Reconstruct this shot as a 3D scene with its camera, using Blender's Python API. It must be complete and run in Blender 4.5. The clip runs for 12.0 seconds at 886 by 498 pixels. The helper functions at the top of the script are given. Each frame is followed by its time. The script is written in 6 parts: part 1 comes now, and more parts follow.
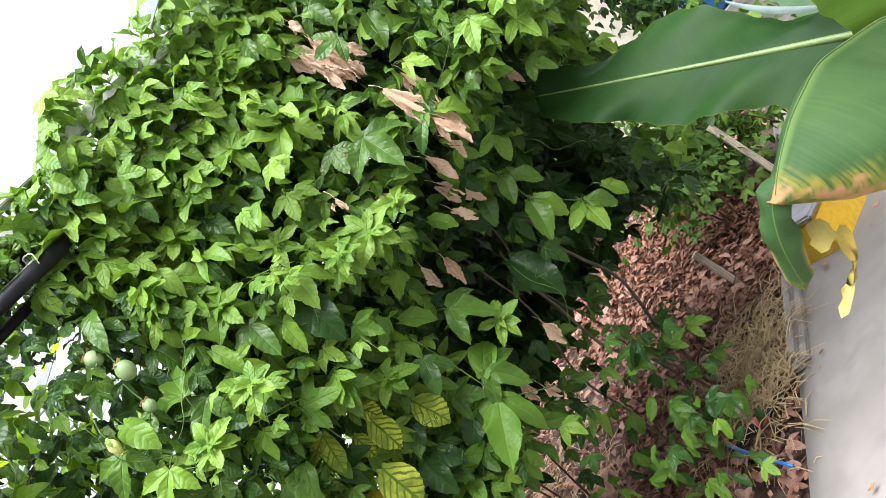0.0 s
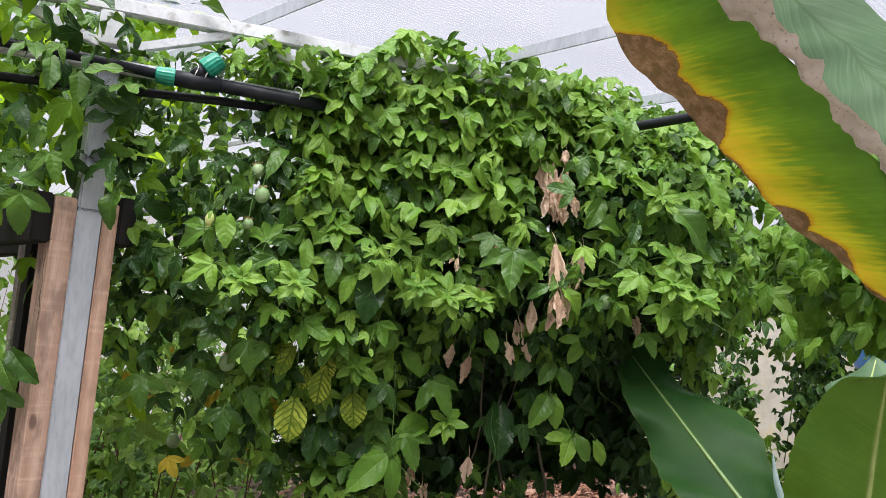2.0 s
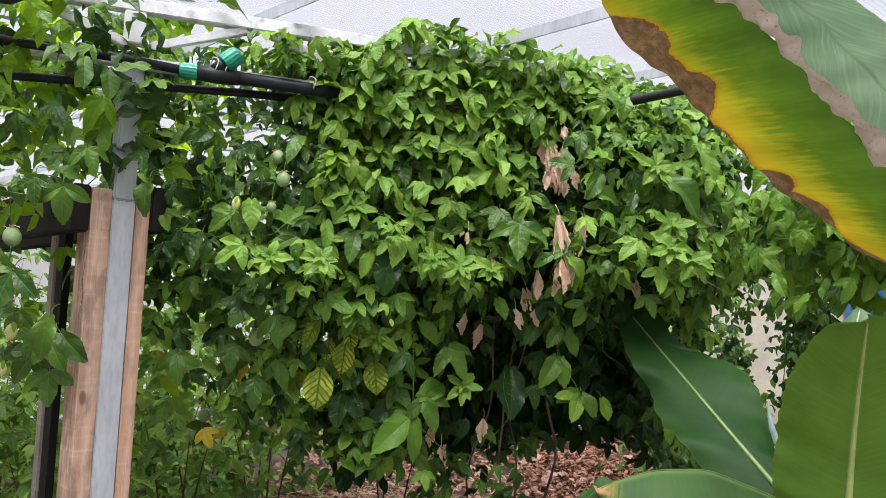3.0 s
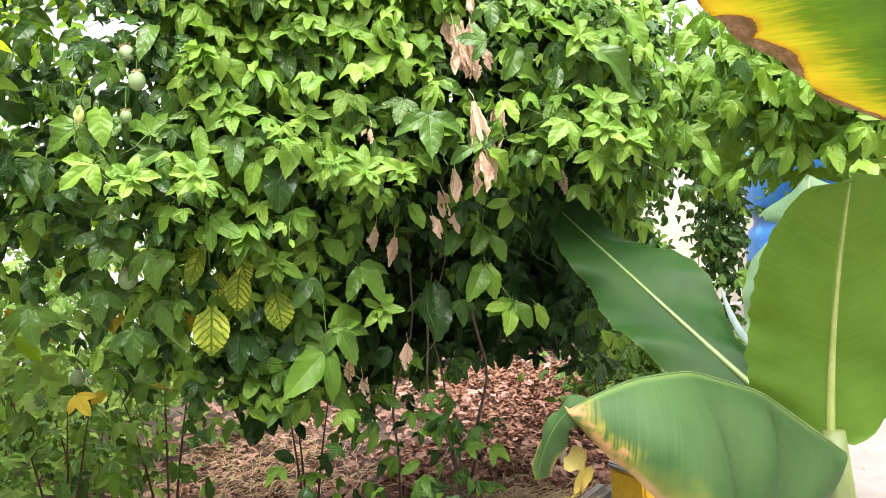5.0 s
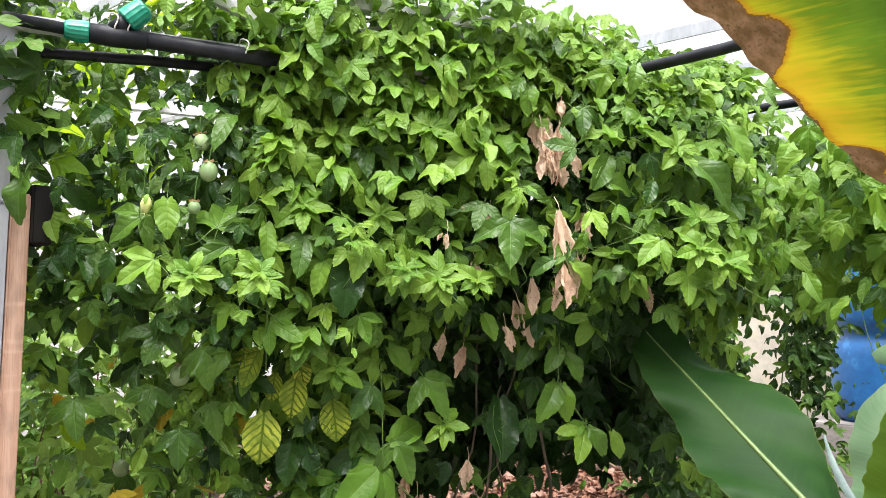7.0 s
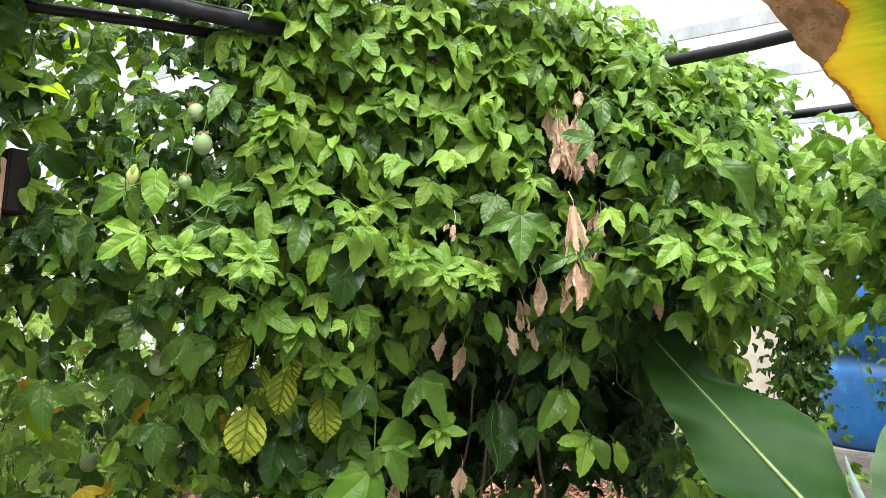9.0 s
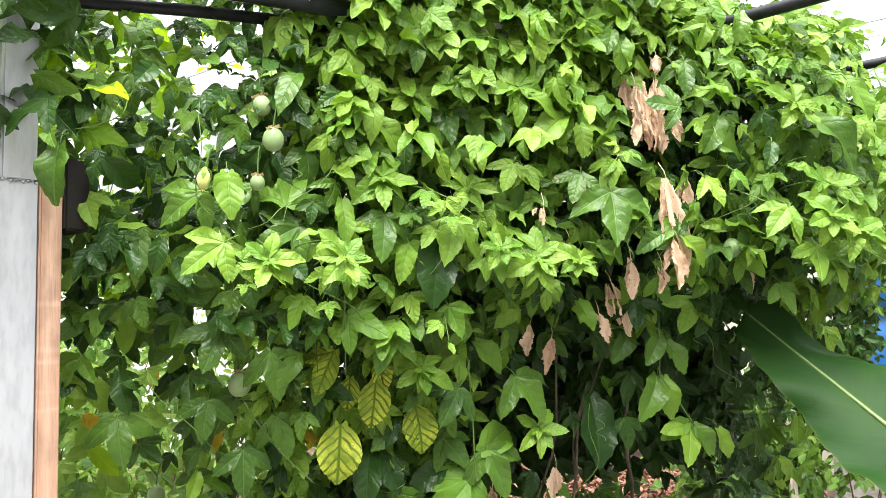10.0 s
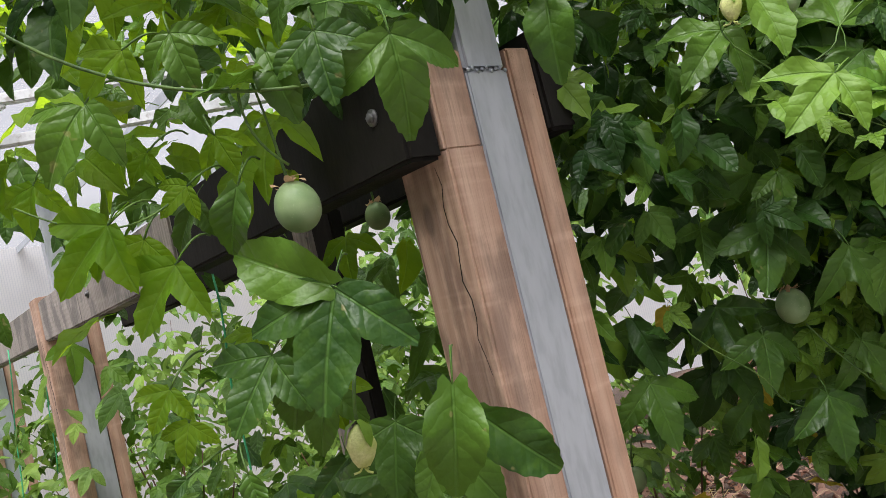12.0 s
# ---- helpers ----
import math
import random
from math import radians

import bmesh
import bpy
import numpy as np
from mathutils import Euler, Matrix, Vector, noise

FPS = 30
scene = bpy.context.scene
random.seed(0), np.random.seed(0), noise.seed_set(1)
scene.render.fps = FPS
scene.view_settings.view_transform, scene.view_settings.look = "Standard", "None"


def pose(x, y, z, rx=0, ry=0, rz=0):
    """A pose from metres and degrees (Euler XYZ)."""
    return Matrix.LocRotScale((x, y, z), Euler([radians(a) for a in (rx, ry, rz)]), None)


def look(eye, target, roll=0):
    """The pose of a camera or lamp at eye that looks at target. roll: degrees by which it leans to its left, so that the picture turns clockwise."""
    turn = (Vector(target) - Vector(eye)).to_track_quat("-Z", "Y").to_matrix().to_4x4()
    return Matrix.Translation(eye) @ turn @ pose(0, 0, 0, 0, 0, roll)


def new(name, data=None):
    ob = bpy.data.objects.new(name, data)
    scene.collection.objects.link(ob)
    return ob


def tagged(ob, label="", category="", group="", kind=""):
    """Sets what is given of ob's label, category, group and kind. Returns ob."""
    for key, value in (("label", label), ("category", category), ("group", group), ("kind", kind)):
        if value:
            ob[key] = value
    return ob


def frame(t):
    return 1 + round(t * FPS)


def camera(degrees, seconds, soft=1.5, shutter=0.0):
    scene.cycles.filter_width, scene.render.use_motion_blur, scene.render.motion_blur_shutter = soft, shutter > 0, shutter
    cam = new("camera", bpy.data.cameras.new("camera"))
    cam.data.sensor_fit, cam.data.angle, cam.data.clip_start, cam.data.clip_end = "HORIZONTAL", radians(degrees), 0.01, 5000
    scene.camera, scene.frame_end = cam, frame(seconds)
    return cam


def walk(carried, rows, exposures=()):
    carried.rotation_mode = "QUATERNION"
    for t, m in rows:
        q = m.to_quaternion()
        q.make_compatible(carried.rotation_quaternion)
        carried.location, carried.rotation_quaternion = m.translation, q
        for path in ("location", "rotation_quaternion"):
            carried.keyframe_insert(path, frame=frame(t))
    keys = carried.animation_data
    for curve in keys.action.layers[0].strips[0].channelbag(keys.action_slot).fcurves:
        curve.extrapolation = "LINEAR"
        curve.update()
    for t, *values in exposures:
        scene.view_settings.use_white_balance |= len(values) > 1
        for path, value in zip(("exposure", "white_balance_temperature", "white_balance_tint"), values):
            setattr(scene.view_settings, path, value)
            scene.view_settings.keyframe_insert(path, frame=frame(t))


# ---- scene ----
cam = camera(55.5, 12.0, 0.5)
# seconds, place, then yaw, pitch and roll
PATH = [
    (0.0, -0.037, -0.010, 1.474, 12.08, -0.29, 54.35),
    (0.5, -0.060, -0.040, 1.529, 12.11, 3.78, 35.19),
    (1.0, 0.049, -0.085, 1.488, 14.00, 3.48, 8.90),
    (1.5, 0.269, -0.319, 1.578, 17.28, 4.11, -2.70),
    (2.0, 0.419, -0.528, 1.535, 20.31, 5.61, -5.02),
    (2.5, 0.466, -0.693, 1.490, 20.71, 5.66, -4.88),
    (3.0, 0.423, -0.746, 1.487, 19.96, 4.32, -2.71),
    (3.5, 0.432, -0.626, 1.467, 18.23, 2.39, 0.39),
    (3.7, 0.379, -0.595, 1.465, 16.43, 1.44, 1.83),
    (5.3, 0.141, -0.210, 1.429, 12.40, -0.76, 3.11),
    (5.5, 0.087, -0.138, 1.454, 13.41, -0.27, 2.12),
    (6.0, 0.027, -0.052, 1.515, 16.05, 1.87, 0.06),
    (6.5, 0.076, -0.096, 1.541, 16.79, 3.49, -0.68),
    (7.0, 0.119, -0.135, 1.573, 16.65, 4.06, -1.09),
    (8.8, 0.059, -0.058, 1.545, 16.79, 5.12, -3.48),
    (9.0, -0.010, 0.008, 1.528, 14.89, 4.82, -3.58),
    (9.5, -0.197, 0.104, 1.518, 11.59, 4.26, -2.01),
    (10.0, -0.346, 0.117, 1.530, 13.98, 4.30, 1.01),
    (10.5, -0.529, 0.190, 1.493, 21.26, 6.41, 2.45),
    (11.0, -0.789, 0.332, 1.538, 26.59, 5.98, 5.09),
    (11.5, -0.987, 0.411, 1.511, 29.20, 4.62, 8.94),
    (12.0, -1.247, 0.486, 1.520, 26.65, 3.13, 13.53),
]
EXPOSURES = ((0.0, 2.25, 6350, 16), (0.5, 1.88, 6400, 16), (1.0, 2.25, 6400, 16), (1.5, 2.07, 6400, 16), (2.0, 1.52, 6400, 16), (2.5, 1.46, 6400, 16), (3.0, 1.57, 6450, 16), (3.5, 2.17, 6550, 16), (5.5, 2.57, 6800, 16), (7.0, 2.12, 6600, 16), (8.9, 2.07, 6650, 14), (9.5, 2.47, 6850, 12), (10.5, 2.62, 6700, 12), (11.0, 2.17, 6800, 11), (11.5, 1.78, 6750, 11), (12.0, 1.37, 6550, 16))
walk(cam, [(t, pose(x, y, z, 90 + pitch, roll, yaw)) for t, x, y, z, yaw, pitch, roll in PATH], EXPOSURES)

# ---- world, sun, exposure ----
world = bpy.data.worlds.new("overcast_sky")
scene.world = world
world.use_nodes = True
wn = world.node_tree.nodes
sky = wn.new("ShaderNodeTexSky")
sky.sky_type, sky.sun_disc = "NISHITA", False
sky.sun_elevation, sky.sun_rotation = radians(70), radians(171.5)
sky.air_density, sky.dust_density, sky.ozone_density = 1.0, 6.0, 0.5
wn["Background"].inputs["Strength"].default_value = 0.024
world.node_tree.links.new(sky.outputs[0], wn["Background"].inputs["Color"])
sun = new("sun", bpy.data.lights.new("sun", "SUN"))
sun.data.energy, sun.data.angle, sun.data.color = 5.0, radians(58), (1.0, 0.97, 0.91)
sun.matrix_world = look((0.27, -1.18, 5.0), (0, 0.62, 0))

A = Vector((0.891, -0.454, 0))      # along the rafters, towards the path
B = Vector((0.454, 0.891, 0))       # along the truss
UP = Vector((0, 0, 1))
POST = Vector((-1.70, 1.673, 0))


# ---- materials ----
class Nodes:
    """A short way to wire one material."""

    def __init__(self, name):
        self.mat = bpy.data.materials.new(name)
        self.mat.use_nodes = True
        self.tree = self.mat.node_tree
        self.tree.nodes.clear()
        self.out = self.tree.nodes.new("ShaderNodeOutputMaterial")

    def put(self, kind, **values):
        n = self.tree.nodes.new("ShaderNode" + kind)
        for key, value in values.items():
            if key == "op":
                n.operation = value
            elif key == "kind":
                n.data_type = value
            else:
                self.set(n.inputs[key.replace("_", " ")] if not key.startswith("i") or not key[1:].isdigit() else n.inputs[int(key[1:])], value)
        return n

    def set(self, socket, value):
        if isinstance(value, bpy.types.NodeSocket):
            self.tree.links.new(value, socket)
        elif isinstance(value, (tuple, list)) and len(value) == 3 and socket.type == "RGBA":
            socket.default_value = (*value, 1)
        else:
            socket.default_value = value

    def math(self, op, a, b=0.0, c=0.0, clamp=False):
        n = self.put("Math", op=op, i0=a, i1=b, i2=c)
        n.use_clamp = clamp
        return n.outputs[0]

    def mix(self, f, a, b, blend="MIX"):
        n = self.tree.nodes.new("ShaderNodeMix")
        n.data_type, n.blend_type = "RGBA", blend
        self.set(n.inputs[0], f)
        self.set(n.inputs[6], a)
        self.set(n.inputs[7], b)
        return n.outputs[2]

    def noise(self, scale, detail=3.0, vector=None, rough=0.55):
        n = self.put("TexNoise", Scale=scale, Detail=detail, Roughness=rough)
        if vector is not None:
            self.set(n.inputs["Vector"], vector)
        return n.outputs[0]

    def step(self, value, lo, hi, a=0.0, b=1.0):
        n = self.tree.nodes.new("ShaderNodeMapRange")
        n.interpolation_type = "SMOOTHSTEP"
        for k, v in zip(range(5), (value, lo, hi, a, b)):
            self.set(n.inputs[k], v)
        return n.outputs[0]

    def coords(self, which="Object", scale=(1, 1, 1)):
        c = self.tree.nodes.new("ShaderNodeTexCoord")
        m = self.put("Mapping", Vector=c.outputs[which])
        m.inputs["Scale"].default_value = scale
        return m.outputs[0]

    def position(self):
        return self.tree.nodes.new("ShaderNodeNewGeometry").outputs["Position"]

    def bump(self, height, strength=0.3, distance=0.01):
        return self.put("Bump", Strength=strength, Distance=distance, Height=height).outputs[0]

    def surface(self, color, rough=0.5, metal=0.0, normal=None, spec=0.5):
        p = self.tree.nodes.new("ShaderNodeBsdfPrincipled")
        self.set(p.inputs["Base Color"], color)
        self.set(p.inputs["Roughness"], rough)
        self.set(p.inputs["Metallic"], metal)
        self.set(p.inputs["Specular IOR Level"], spec)
        if normal is not None:
            self.set(p.inputs["Normal"], normal)
        self.tree.links.new(p.outputs[0], self.out.inputs[0])
        return p

    def blend_in(self, shader, other, f):
        m = self.put("MixShader", i0=f, i1=shader, i2=other)
        self.tree.links.new(m.outputs[0], self.out.inputs[0])


def leaf_material(name, dark, light, vein, single, through_col, share=0.32, rough=0.40, spots=0.0, chlorosis=False, spec=0.24):
    n = Nodes(name)
    if single:
        rnd = n.tree.nodes.new("ShaderNodeObjectInfo").outputs["Random"]
    else:
        rnd = n.tree.nodes.new("ShaderNodeNewGeometry").outputs["Random Per Island"]
    uv = n.tree.nodes.new("ShaderNodeSeparateXYZ")
    n.set(uv.inputs[0], n.coords("UV"))
    side = n.math("ABSOLUTE", n.math("SUBTRACT", uv.outputs[0], 0.5))
    along = uv.outputs[1]
    mid = n.step(side, 0.002, 0.011, 1.0, 0.0)
    bend = n.math("ADD", n.math("MULTIPLY", side, 1.7), n.math("MULTIPLY", n.math("MULTIPLY", side, side), 1.8))
    bend = n.math("ADD", bend, n.math("MULTIPLY", n.math("SUBTRACT", n.noise(24.0, 2.0, n.position()), 0.5), 0.16))
    lat = n.math("FRACT", n.math("ADD", n.math("MULTIPLY", n.math("SUBTRACT", along, bend), 5.6), 20.0))
    lat = n.math("ABSOLUTE", n.math("SUBTRACT", lat, 0.5))
    latline = n.step(lat, 0.455, 0.5)
    veins = n.math("MAXIMUM", n.math("MULTIPLY", mid, 0.8), n.math("MULTIPLY", latline, 0.07))
    pos = n.position()
    coarse = n.noise(9.0, 2.0, pos)
    fine = n.noise(70.0, 3.0, pos)
    tone = n.math("ADD", n.math("MULTIPLY", rnd, 0.75), n.math("MULTIPLY", n.math("SUBTRACT", coarse, 0.4), 0.8), clamp=True)
    col = n.mix(tone, dark, light)
    col = n.mix(n.math("MULTIPLY", n.step(fine, 0.45, 0.75), 0.35), col, tuple(c * 0.75 for c in light))
    if chlorosis:
        # green stays along the rib, the side veins and their net, and fades outwards from them
        wob = n.math("MULTIPLY", n.math("SUBTRACT", n.noise(60.0, 3.0, pos), 0.5), 0.30)
        net = n.put("TexVoronoi", Vector=pos, Scale=95.0)
        net.feature = "DISTANCE_TO_EDGE"
        fine_net = n.step(net.outputs[0], 0.02, 0.10, 0.45, 0.0)
        green = n.math("MAXIMUM", n.step(side, 0.004, 0.030, 1.0, 0.0), n.step(n.math("ADD", lat, wob), 0.20, 0.44))
        green = n.math("MAXIMUM", green, fine_net)
        green = n.math("MAXIMUM", green, n.math("MULTIPLY", n.step(n.noise(17.0, 3.0, pos), 0.38, 0.62), 0.8))
        green = n.math("MAXIMUM", green, n.step(along, 0.05, 0.35, 0.7, 0.0))
        col = n.mix(n.math("MULTIPLY", green, 0.88), col, vein)
    else:
        col = n.mix(n.math("MULTIPLY", veins, 0.5), col, vein)
    if spots:
        dots = n.step(n.noise(38.0, 2.0, pos), 0.70, 0.76)
        col = n.mix(n.math("MULTIPLY", dots, spots), col, (0.32, 0.27, 0.12))
    relief = n.math("ADD", n.math("MULTIPLY", n.math("MULTIPLY", lat, lat), -0.8), n.math("MULTIPLY", n.noise(55.0, 2.0, pos), 0.75))
    relief = n.math("SUBTRACT", relief, n.math("MULTIPLY", mid, 0.35))
    normal = n.bump(relief, 0.65, 0.006)
    p = n.surface(col, n.math("ADD", rough, n.math("MULTIPLY", coarse, 0.16)), 0.0, normal, spec)
    t = n.put("BsdfTranslucent", Color=n.mix(0.5, col, through_col))
    n.set(t.inputs["Normal"], normal)
    n.blend_in(p.outputs[0], t.outputs[0], share)
    return n.mat


GREENS = dict(dark=(0.018, 0.058, 0.011), light=(0.106, 0.216, 0.022), vein=(0.12, 0.25, 0.05), through_col=(0.20, 0.42, 0.014))
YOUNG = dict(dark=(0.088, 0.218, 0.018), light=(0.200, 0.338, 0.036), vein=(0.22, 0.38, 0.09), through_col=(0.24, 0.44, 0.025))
m_leaf_one = leaf_material("vine_leaf", single=True, spots=0.5, share=0.15, rough=0.28, spec=0.30, **GREENS)
m_leaf_mass = leaf_material("vine_leaf_mass", single=False, spots=0.5, share=0.15, **GREENS)
m_young_one = leaf_material("young_leaf", single=True, rough=0.40, spec=0.36, **YOUNG)
m_young_mass = leaf_material("young_leaf_mass", single=False, rough=0.40, spec=0.36, **YOUNG)
# near-black green; in the mass it stands in for shade on deep leaves
DARK_GREENS = dict(dark=(0.009, 0.034, 0.006), light=(0.034, 0.086, 0.014), vein=(0.04, 0.10, 0.025), through_col=(0.10, 0.22, 0.012))
m_old_one = leaf_material("old_leaf", single=True, share=0.08, rough=0.26, spec=0.24, **DARK_GREENS)
m_dark_mass = leaf_material("dark_leaf_mass", single=False, share=0.08, rough=0.26, spec=0.20, **DARK_GREENS)
# copy of the young leaf with boosted transmission, so leaves look lit from behind
BACKLIT = dict(dark=(0.10, 0.24, 0.016), light=(0.20, 0.36, 0.026), vein=(0.22, 0.38, 0.08), through_col=(0.52, 0.73, 0.015))
m_backlit_one = leaf_material("backlit_leaf", single=True, share=0.67, rough=0.42, **BACKLIT)
m_backlit_mass = leaf_material("backlit_leaf_mass", single=False, share=0.67, rough=0.42, **BACKLIT)
m_faded = leaf_material("faded_leaf", (0.42, 0.30, 0.02), (0.66, 0.52, 0.06), (0.40, 0.42, 0.05), True, (0.6, 0.45, 0.04), rough=0.5)
m_yellow = leaf_material("yellowing_leaf", (0.42, 0.52, 0.04), (0.64, 0.68, 0.085), (0.035, 0.12, 0.010), True, (0.5, 0.6, 0.05), rough=0.5, chlorosis=True)
m_far_mass = leaf_material("far_leaf_mass", (0.045, 0.12, 0.016), (0.27, 0.41, 0.07), (0.2, 0.35, 0.1), False, (0.3, 0.5, 0.08))


def dry_material(name="dry_leaf", a=(0.60, 0.40, 0.27), b=(0.86, 0.67, 0.50), single=True):
    n = Nodes(name)
    pos = n.position()
    if single:
        rnd = n.tree.nodes.new("ShaderNodeObjectInfo").outputs["Random"]
    else:
        rnd = n.tree.nodes.new("ShaderNodeNewGeometry").outputs["Random Per Island"]
    f = n.math("ADD", n.math("MULTIPLY", n.noise(30, 4, pos), 0.8), n.math("MULTIPLY", n.math("SUBTRACT", rnd, 0.4), 0.6), clamp=True)
    col = n.mix(f, a, b)
    col = n.mix(n.step(n.noise(90, 3, pos), 0.58, 0.75), col, tuple(c * 0.55 for c in a))
    p = n.surface(col, 0.8, 0, n.bump(n.noise(120, 4, pos), 0.5, 0.004), 0.25)
    t = n.put("BsdfTranslucent", Color=col)
    n.blend_in(p.outputs[0], t.outputs[0], 0.22)
    return n.mat


m_dry = dry_material()
m_litter_one = dry_material("litter", (0.13, 0.055, 0.035), (0.46, 0.25, 0.165))
m_litter_mass = dry_material("litter_mass", (0.10, 0.042, 0.026), (0.42, 0.215, 0.135), False)
m_dead_mass = dry_material("dead_leaf_mass", (0.15, 0.070, 0.050), (0.46, 0.285, 0.215), False)
m_straw = dry_material("dry_grass", (0.28, 0.20, 0.10), (0.52, 0.41, 0.24), False)


def plain_material(name, a, b, rough=0.6, metal=0.0, scale=14.0, stretch=(1, 1, 1), bump=0.2, dist=0.004, wear=None, spec=0.5, where="Object"):
    """Two tones over two scales of noise, with specks of wear."""
    n = Nodes(name)
    v = n.coords(where, stretch)
    big, small = n.noise(scale, 4, v), n.noise(scale * 7, 3, v)
    col = n.mix(n.step(big, 0.3, 0.7), a, b)
    col = n.mix(n.math("MULTIPLY", n.step(small, 0.4, 0.7), 0.3), col, tuple(c * 0.6 for c in a))
    if wear:
        col = n.mix(n.math("MULTIPLY", n.step(n.noise(scale * 2.3, 5, v), 0.56, 0.70), 0.75), col, wear)
    n.surface(col, n.math("ADD", rough - 0.08, n.math("MULTIPLY", big, 0.16)), metal, n.bump(small, bump, dist), spec)
    return n.mat


def wood_material(name, a, b, grain=(9, 9, 0.7), stains=0.6):
    n = Nodes(name)
    v = n.coords("Object", grain)
    warp = n.noise(2.2, 2, v)
    rings = n.put("TexWave", Scale=2.4, Distortion=5.0, Detail=3.0, Vector=v)
    fibre = n.noise(22, 4, n.coords("Object", (14, 14, 0.5)))
    col = n.mix(n.math("ADD", n.math("MULTIPLY", rings.outputs[1], 0.5), n.math("MULTIPLY", warp, 0.5)), a, b)
    col = n.mix(n.math("MULTIPLY", n.step(fibre, 0.45, 0.70), 0.33), col, tuple(c * 0.55 for c in a))
    split = n.step(n.noise(1.0, 3, n.coords("Object", (46, 46, 1.1))), 0.64, 0.69)
    col = n.mix(n.math("MULTIPLY", split, 0.75), col, tuple(c * 0.25 for c in a))
    saw = n.noise(1.0, 3, n.coords("Object", (3, 3, 38)))
    col = n.mix(n.math("MULTIPLY", n.step(saw, 0.52, 0.75), 0.35), col, tuple(min(1, c * 1.25) for c in b))
    knot = n.put("TexVoronoi", Vector=n.coords("Object", (7, 7, 3.2)), Scale=1.0)
    col = n.mix(n.step(knot.outputs[0], 0.05, 0.11, 0.8, 0.0), col, tuple(c * 0.3 for c in a))
    blotch = n.step(n.noise(1.0, 4, n.coords("Object", (15, 15, 7))), 0.47, 0.62)
    col = n.mix(n.math("MULTIPLY", blotch, stains), col, tuple(c * k for c, k in zip(a, (0.40, 0.46, 0.52))))
    n.surface(col, 0.72, 0, n.bump(n.math("ADD", fibre, n.math("MULTIPLY", rings.outputs[1], 0.4)), 0.6, 0.004), 0.3)
    return n.mat


m_pine = wood_material("pine", (0.41, 0.235, 0.155), (0.58, 0.40, 0.295), (6, 6, 0.5), 0.3)
m_pine_stained = wood_material("stained_pine", (0.36, 0.215, 0.15), (0.60, 0.42, 0.315), (6, 6, 0.5), 0.55)
m_greywood = wood_material("weathered_wood", (0.23, 0.20, 0.175), (0.42, 0.38, 0.34))
m_blackwood = plain_material("dark_wood", (0.009, 0.0085, 0.008), (0.018, 0.016, 0.014), 0.75, 0, 9, (1, 1, 0.4), 0.4, 0.004, spec=0.15)
m_stakewood = wood_material("stake_wood", (0.56, 0.46, 0.35), (0.76, 0.68, 0.56))
m_steel = plain_material("galvanised_steel", (0.40, 0.425, 0.455), (0.51, 0.535, 0.57), 0.46, 0.30, 10, (1, 1, 0.25), 0.08, 0.002)
m_steel_white = plain_material("painted_steel", (0.60, 0.61, 0.62), (0.72, 0.73, 0.74), 0.5, 0.1, 9, (1, 1, 1), 0.06, 0.002, wear=(0.30, 0.27, 0.24))
m_bolt = plain_material("dull_bolt", (0.10, 0.10, 0.10), (0.20, 0.20, 0.20), 0.5, 0.5, 60)
m_weld = plain_material("weld", (0.32, 0.35, 0.38), (0.44, 0.47, 0.50), 0.45, 0.4, 60)
m_pipe = plain_material("black_plastic", (0.009, 0.010, 0.013), (0.020, 0.022, 0.026), 0.5, 0, 20, bump=0.05, spec=0.22)
m_teal = plain_material("green_plastic", (0.006, 0.22, 0.135), (0.010, 0.28, 0.175), 0.35, 0, 20, bump=0.05)
m_tie = plain_material("string", (0.55, 0.53, 0.48), (0.7, 0.68, 0.62), 0.8)
m_blue = plain_material("blue_plastic", (0.010, 0.105, 0.31), (0.018, 0.155, 0.42), 0.42, 0, 3, bump=0.05, wear=(0.05, 0.25, 0.55))
m_greentie = plain_material("green_string", (0.03, 0.34, 0.15), (0.05, 0.44, 0.2), 0.6)
m_bluehose = plain_material("blue_hose", (0.01, 0.15, 0.5), (0.02, 0.22, 0.6), 0.4)
m_red = plain_material("red_band", (0.45, 0.05, 0.07), (0.6, 0.1, 0.12), 0.5)
m_concrete = plain_material("concrete", (0.155, 0.143, 0.128), (0.285, 0.265, 0.245), 0.85, 0, 5.0, bump=0.6, dist=0.008, wear=(0.17, 0.145, 0.12), where="Generated")
m_wallpaint = plain_material("cream_plaster", (0.42, 0.385, 0.30), (0.54, 0.50, 0.41), 0.85, 0, 2.0, bump=0.3, wear=(0.52, 0.44, 0.26))
m_soil = plain_material("soil", (0.045, 0.030, 0.022), (0.11, 0.070, 0.050), 0.95, 0, 8.0, bump=0.8, dist=0.02)
m_stem = plain_material("vine_stem", (0.04, 0.10, 0.015), (0.11, 0.20, 0.03), 0.6, 0, 30)
m_bark = plain_material("vine_bark", (0.06, 0.045, 0.032), (0.14, 0.11, 0.08), 0.85, 0, 30, (1, 1, 0.3), 0.6)
m_redstem = plain_material("brown_stem", (0.075, 0.028, 0.020), (0.14, 0.055, 0.04), 0.7, 0, 25, (1, 1, 0.3))
m_calyx = dry_material("calyx", (0.50, 0.30, 0.16), (0.74, 0.54, 0.34))
m_sepal = plain_material("flower_petal", (0.52, 0.60, 0.16), (0.70, 0.72, 0.32), 0.6, 0, 40, bump=0.3)
m_box = plain_material("yellow_plastic", (0.60, 0.36, 0.015), (0.72, 0.46, 0.03), 0.5, 0, 6)
m_lid = plain_material("grey_lid", (0.20, 0.20, 0.21), (0.30, 0.30, 0.31), 0.6, 0, 8)


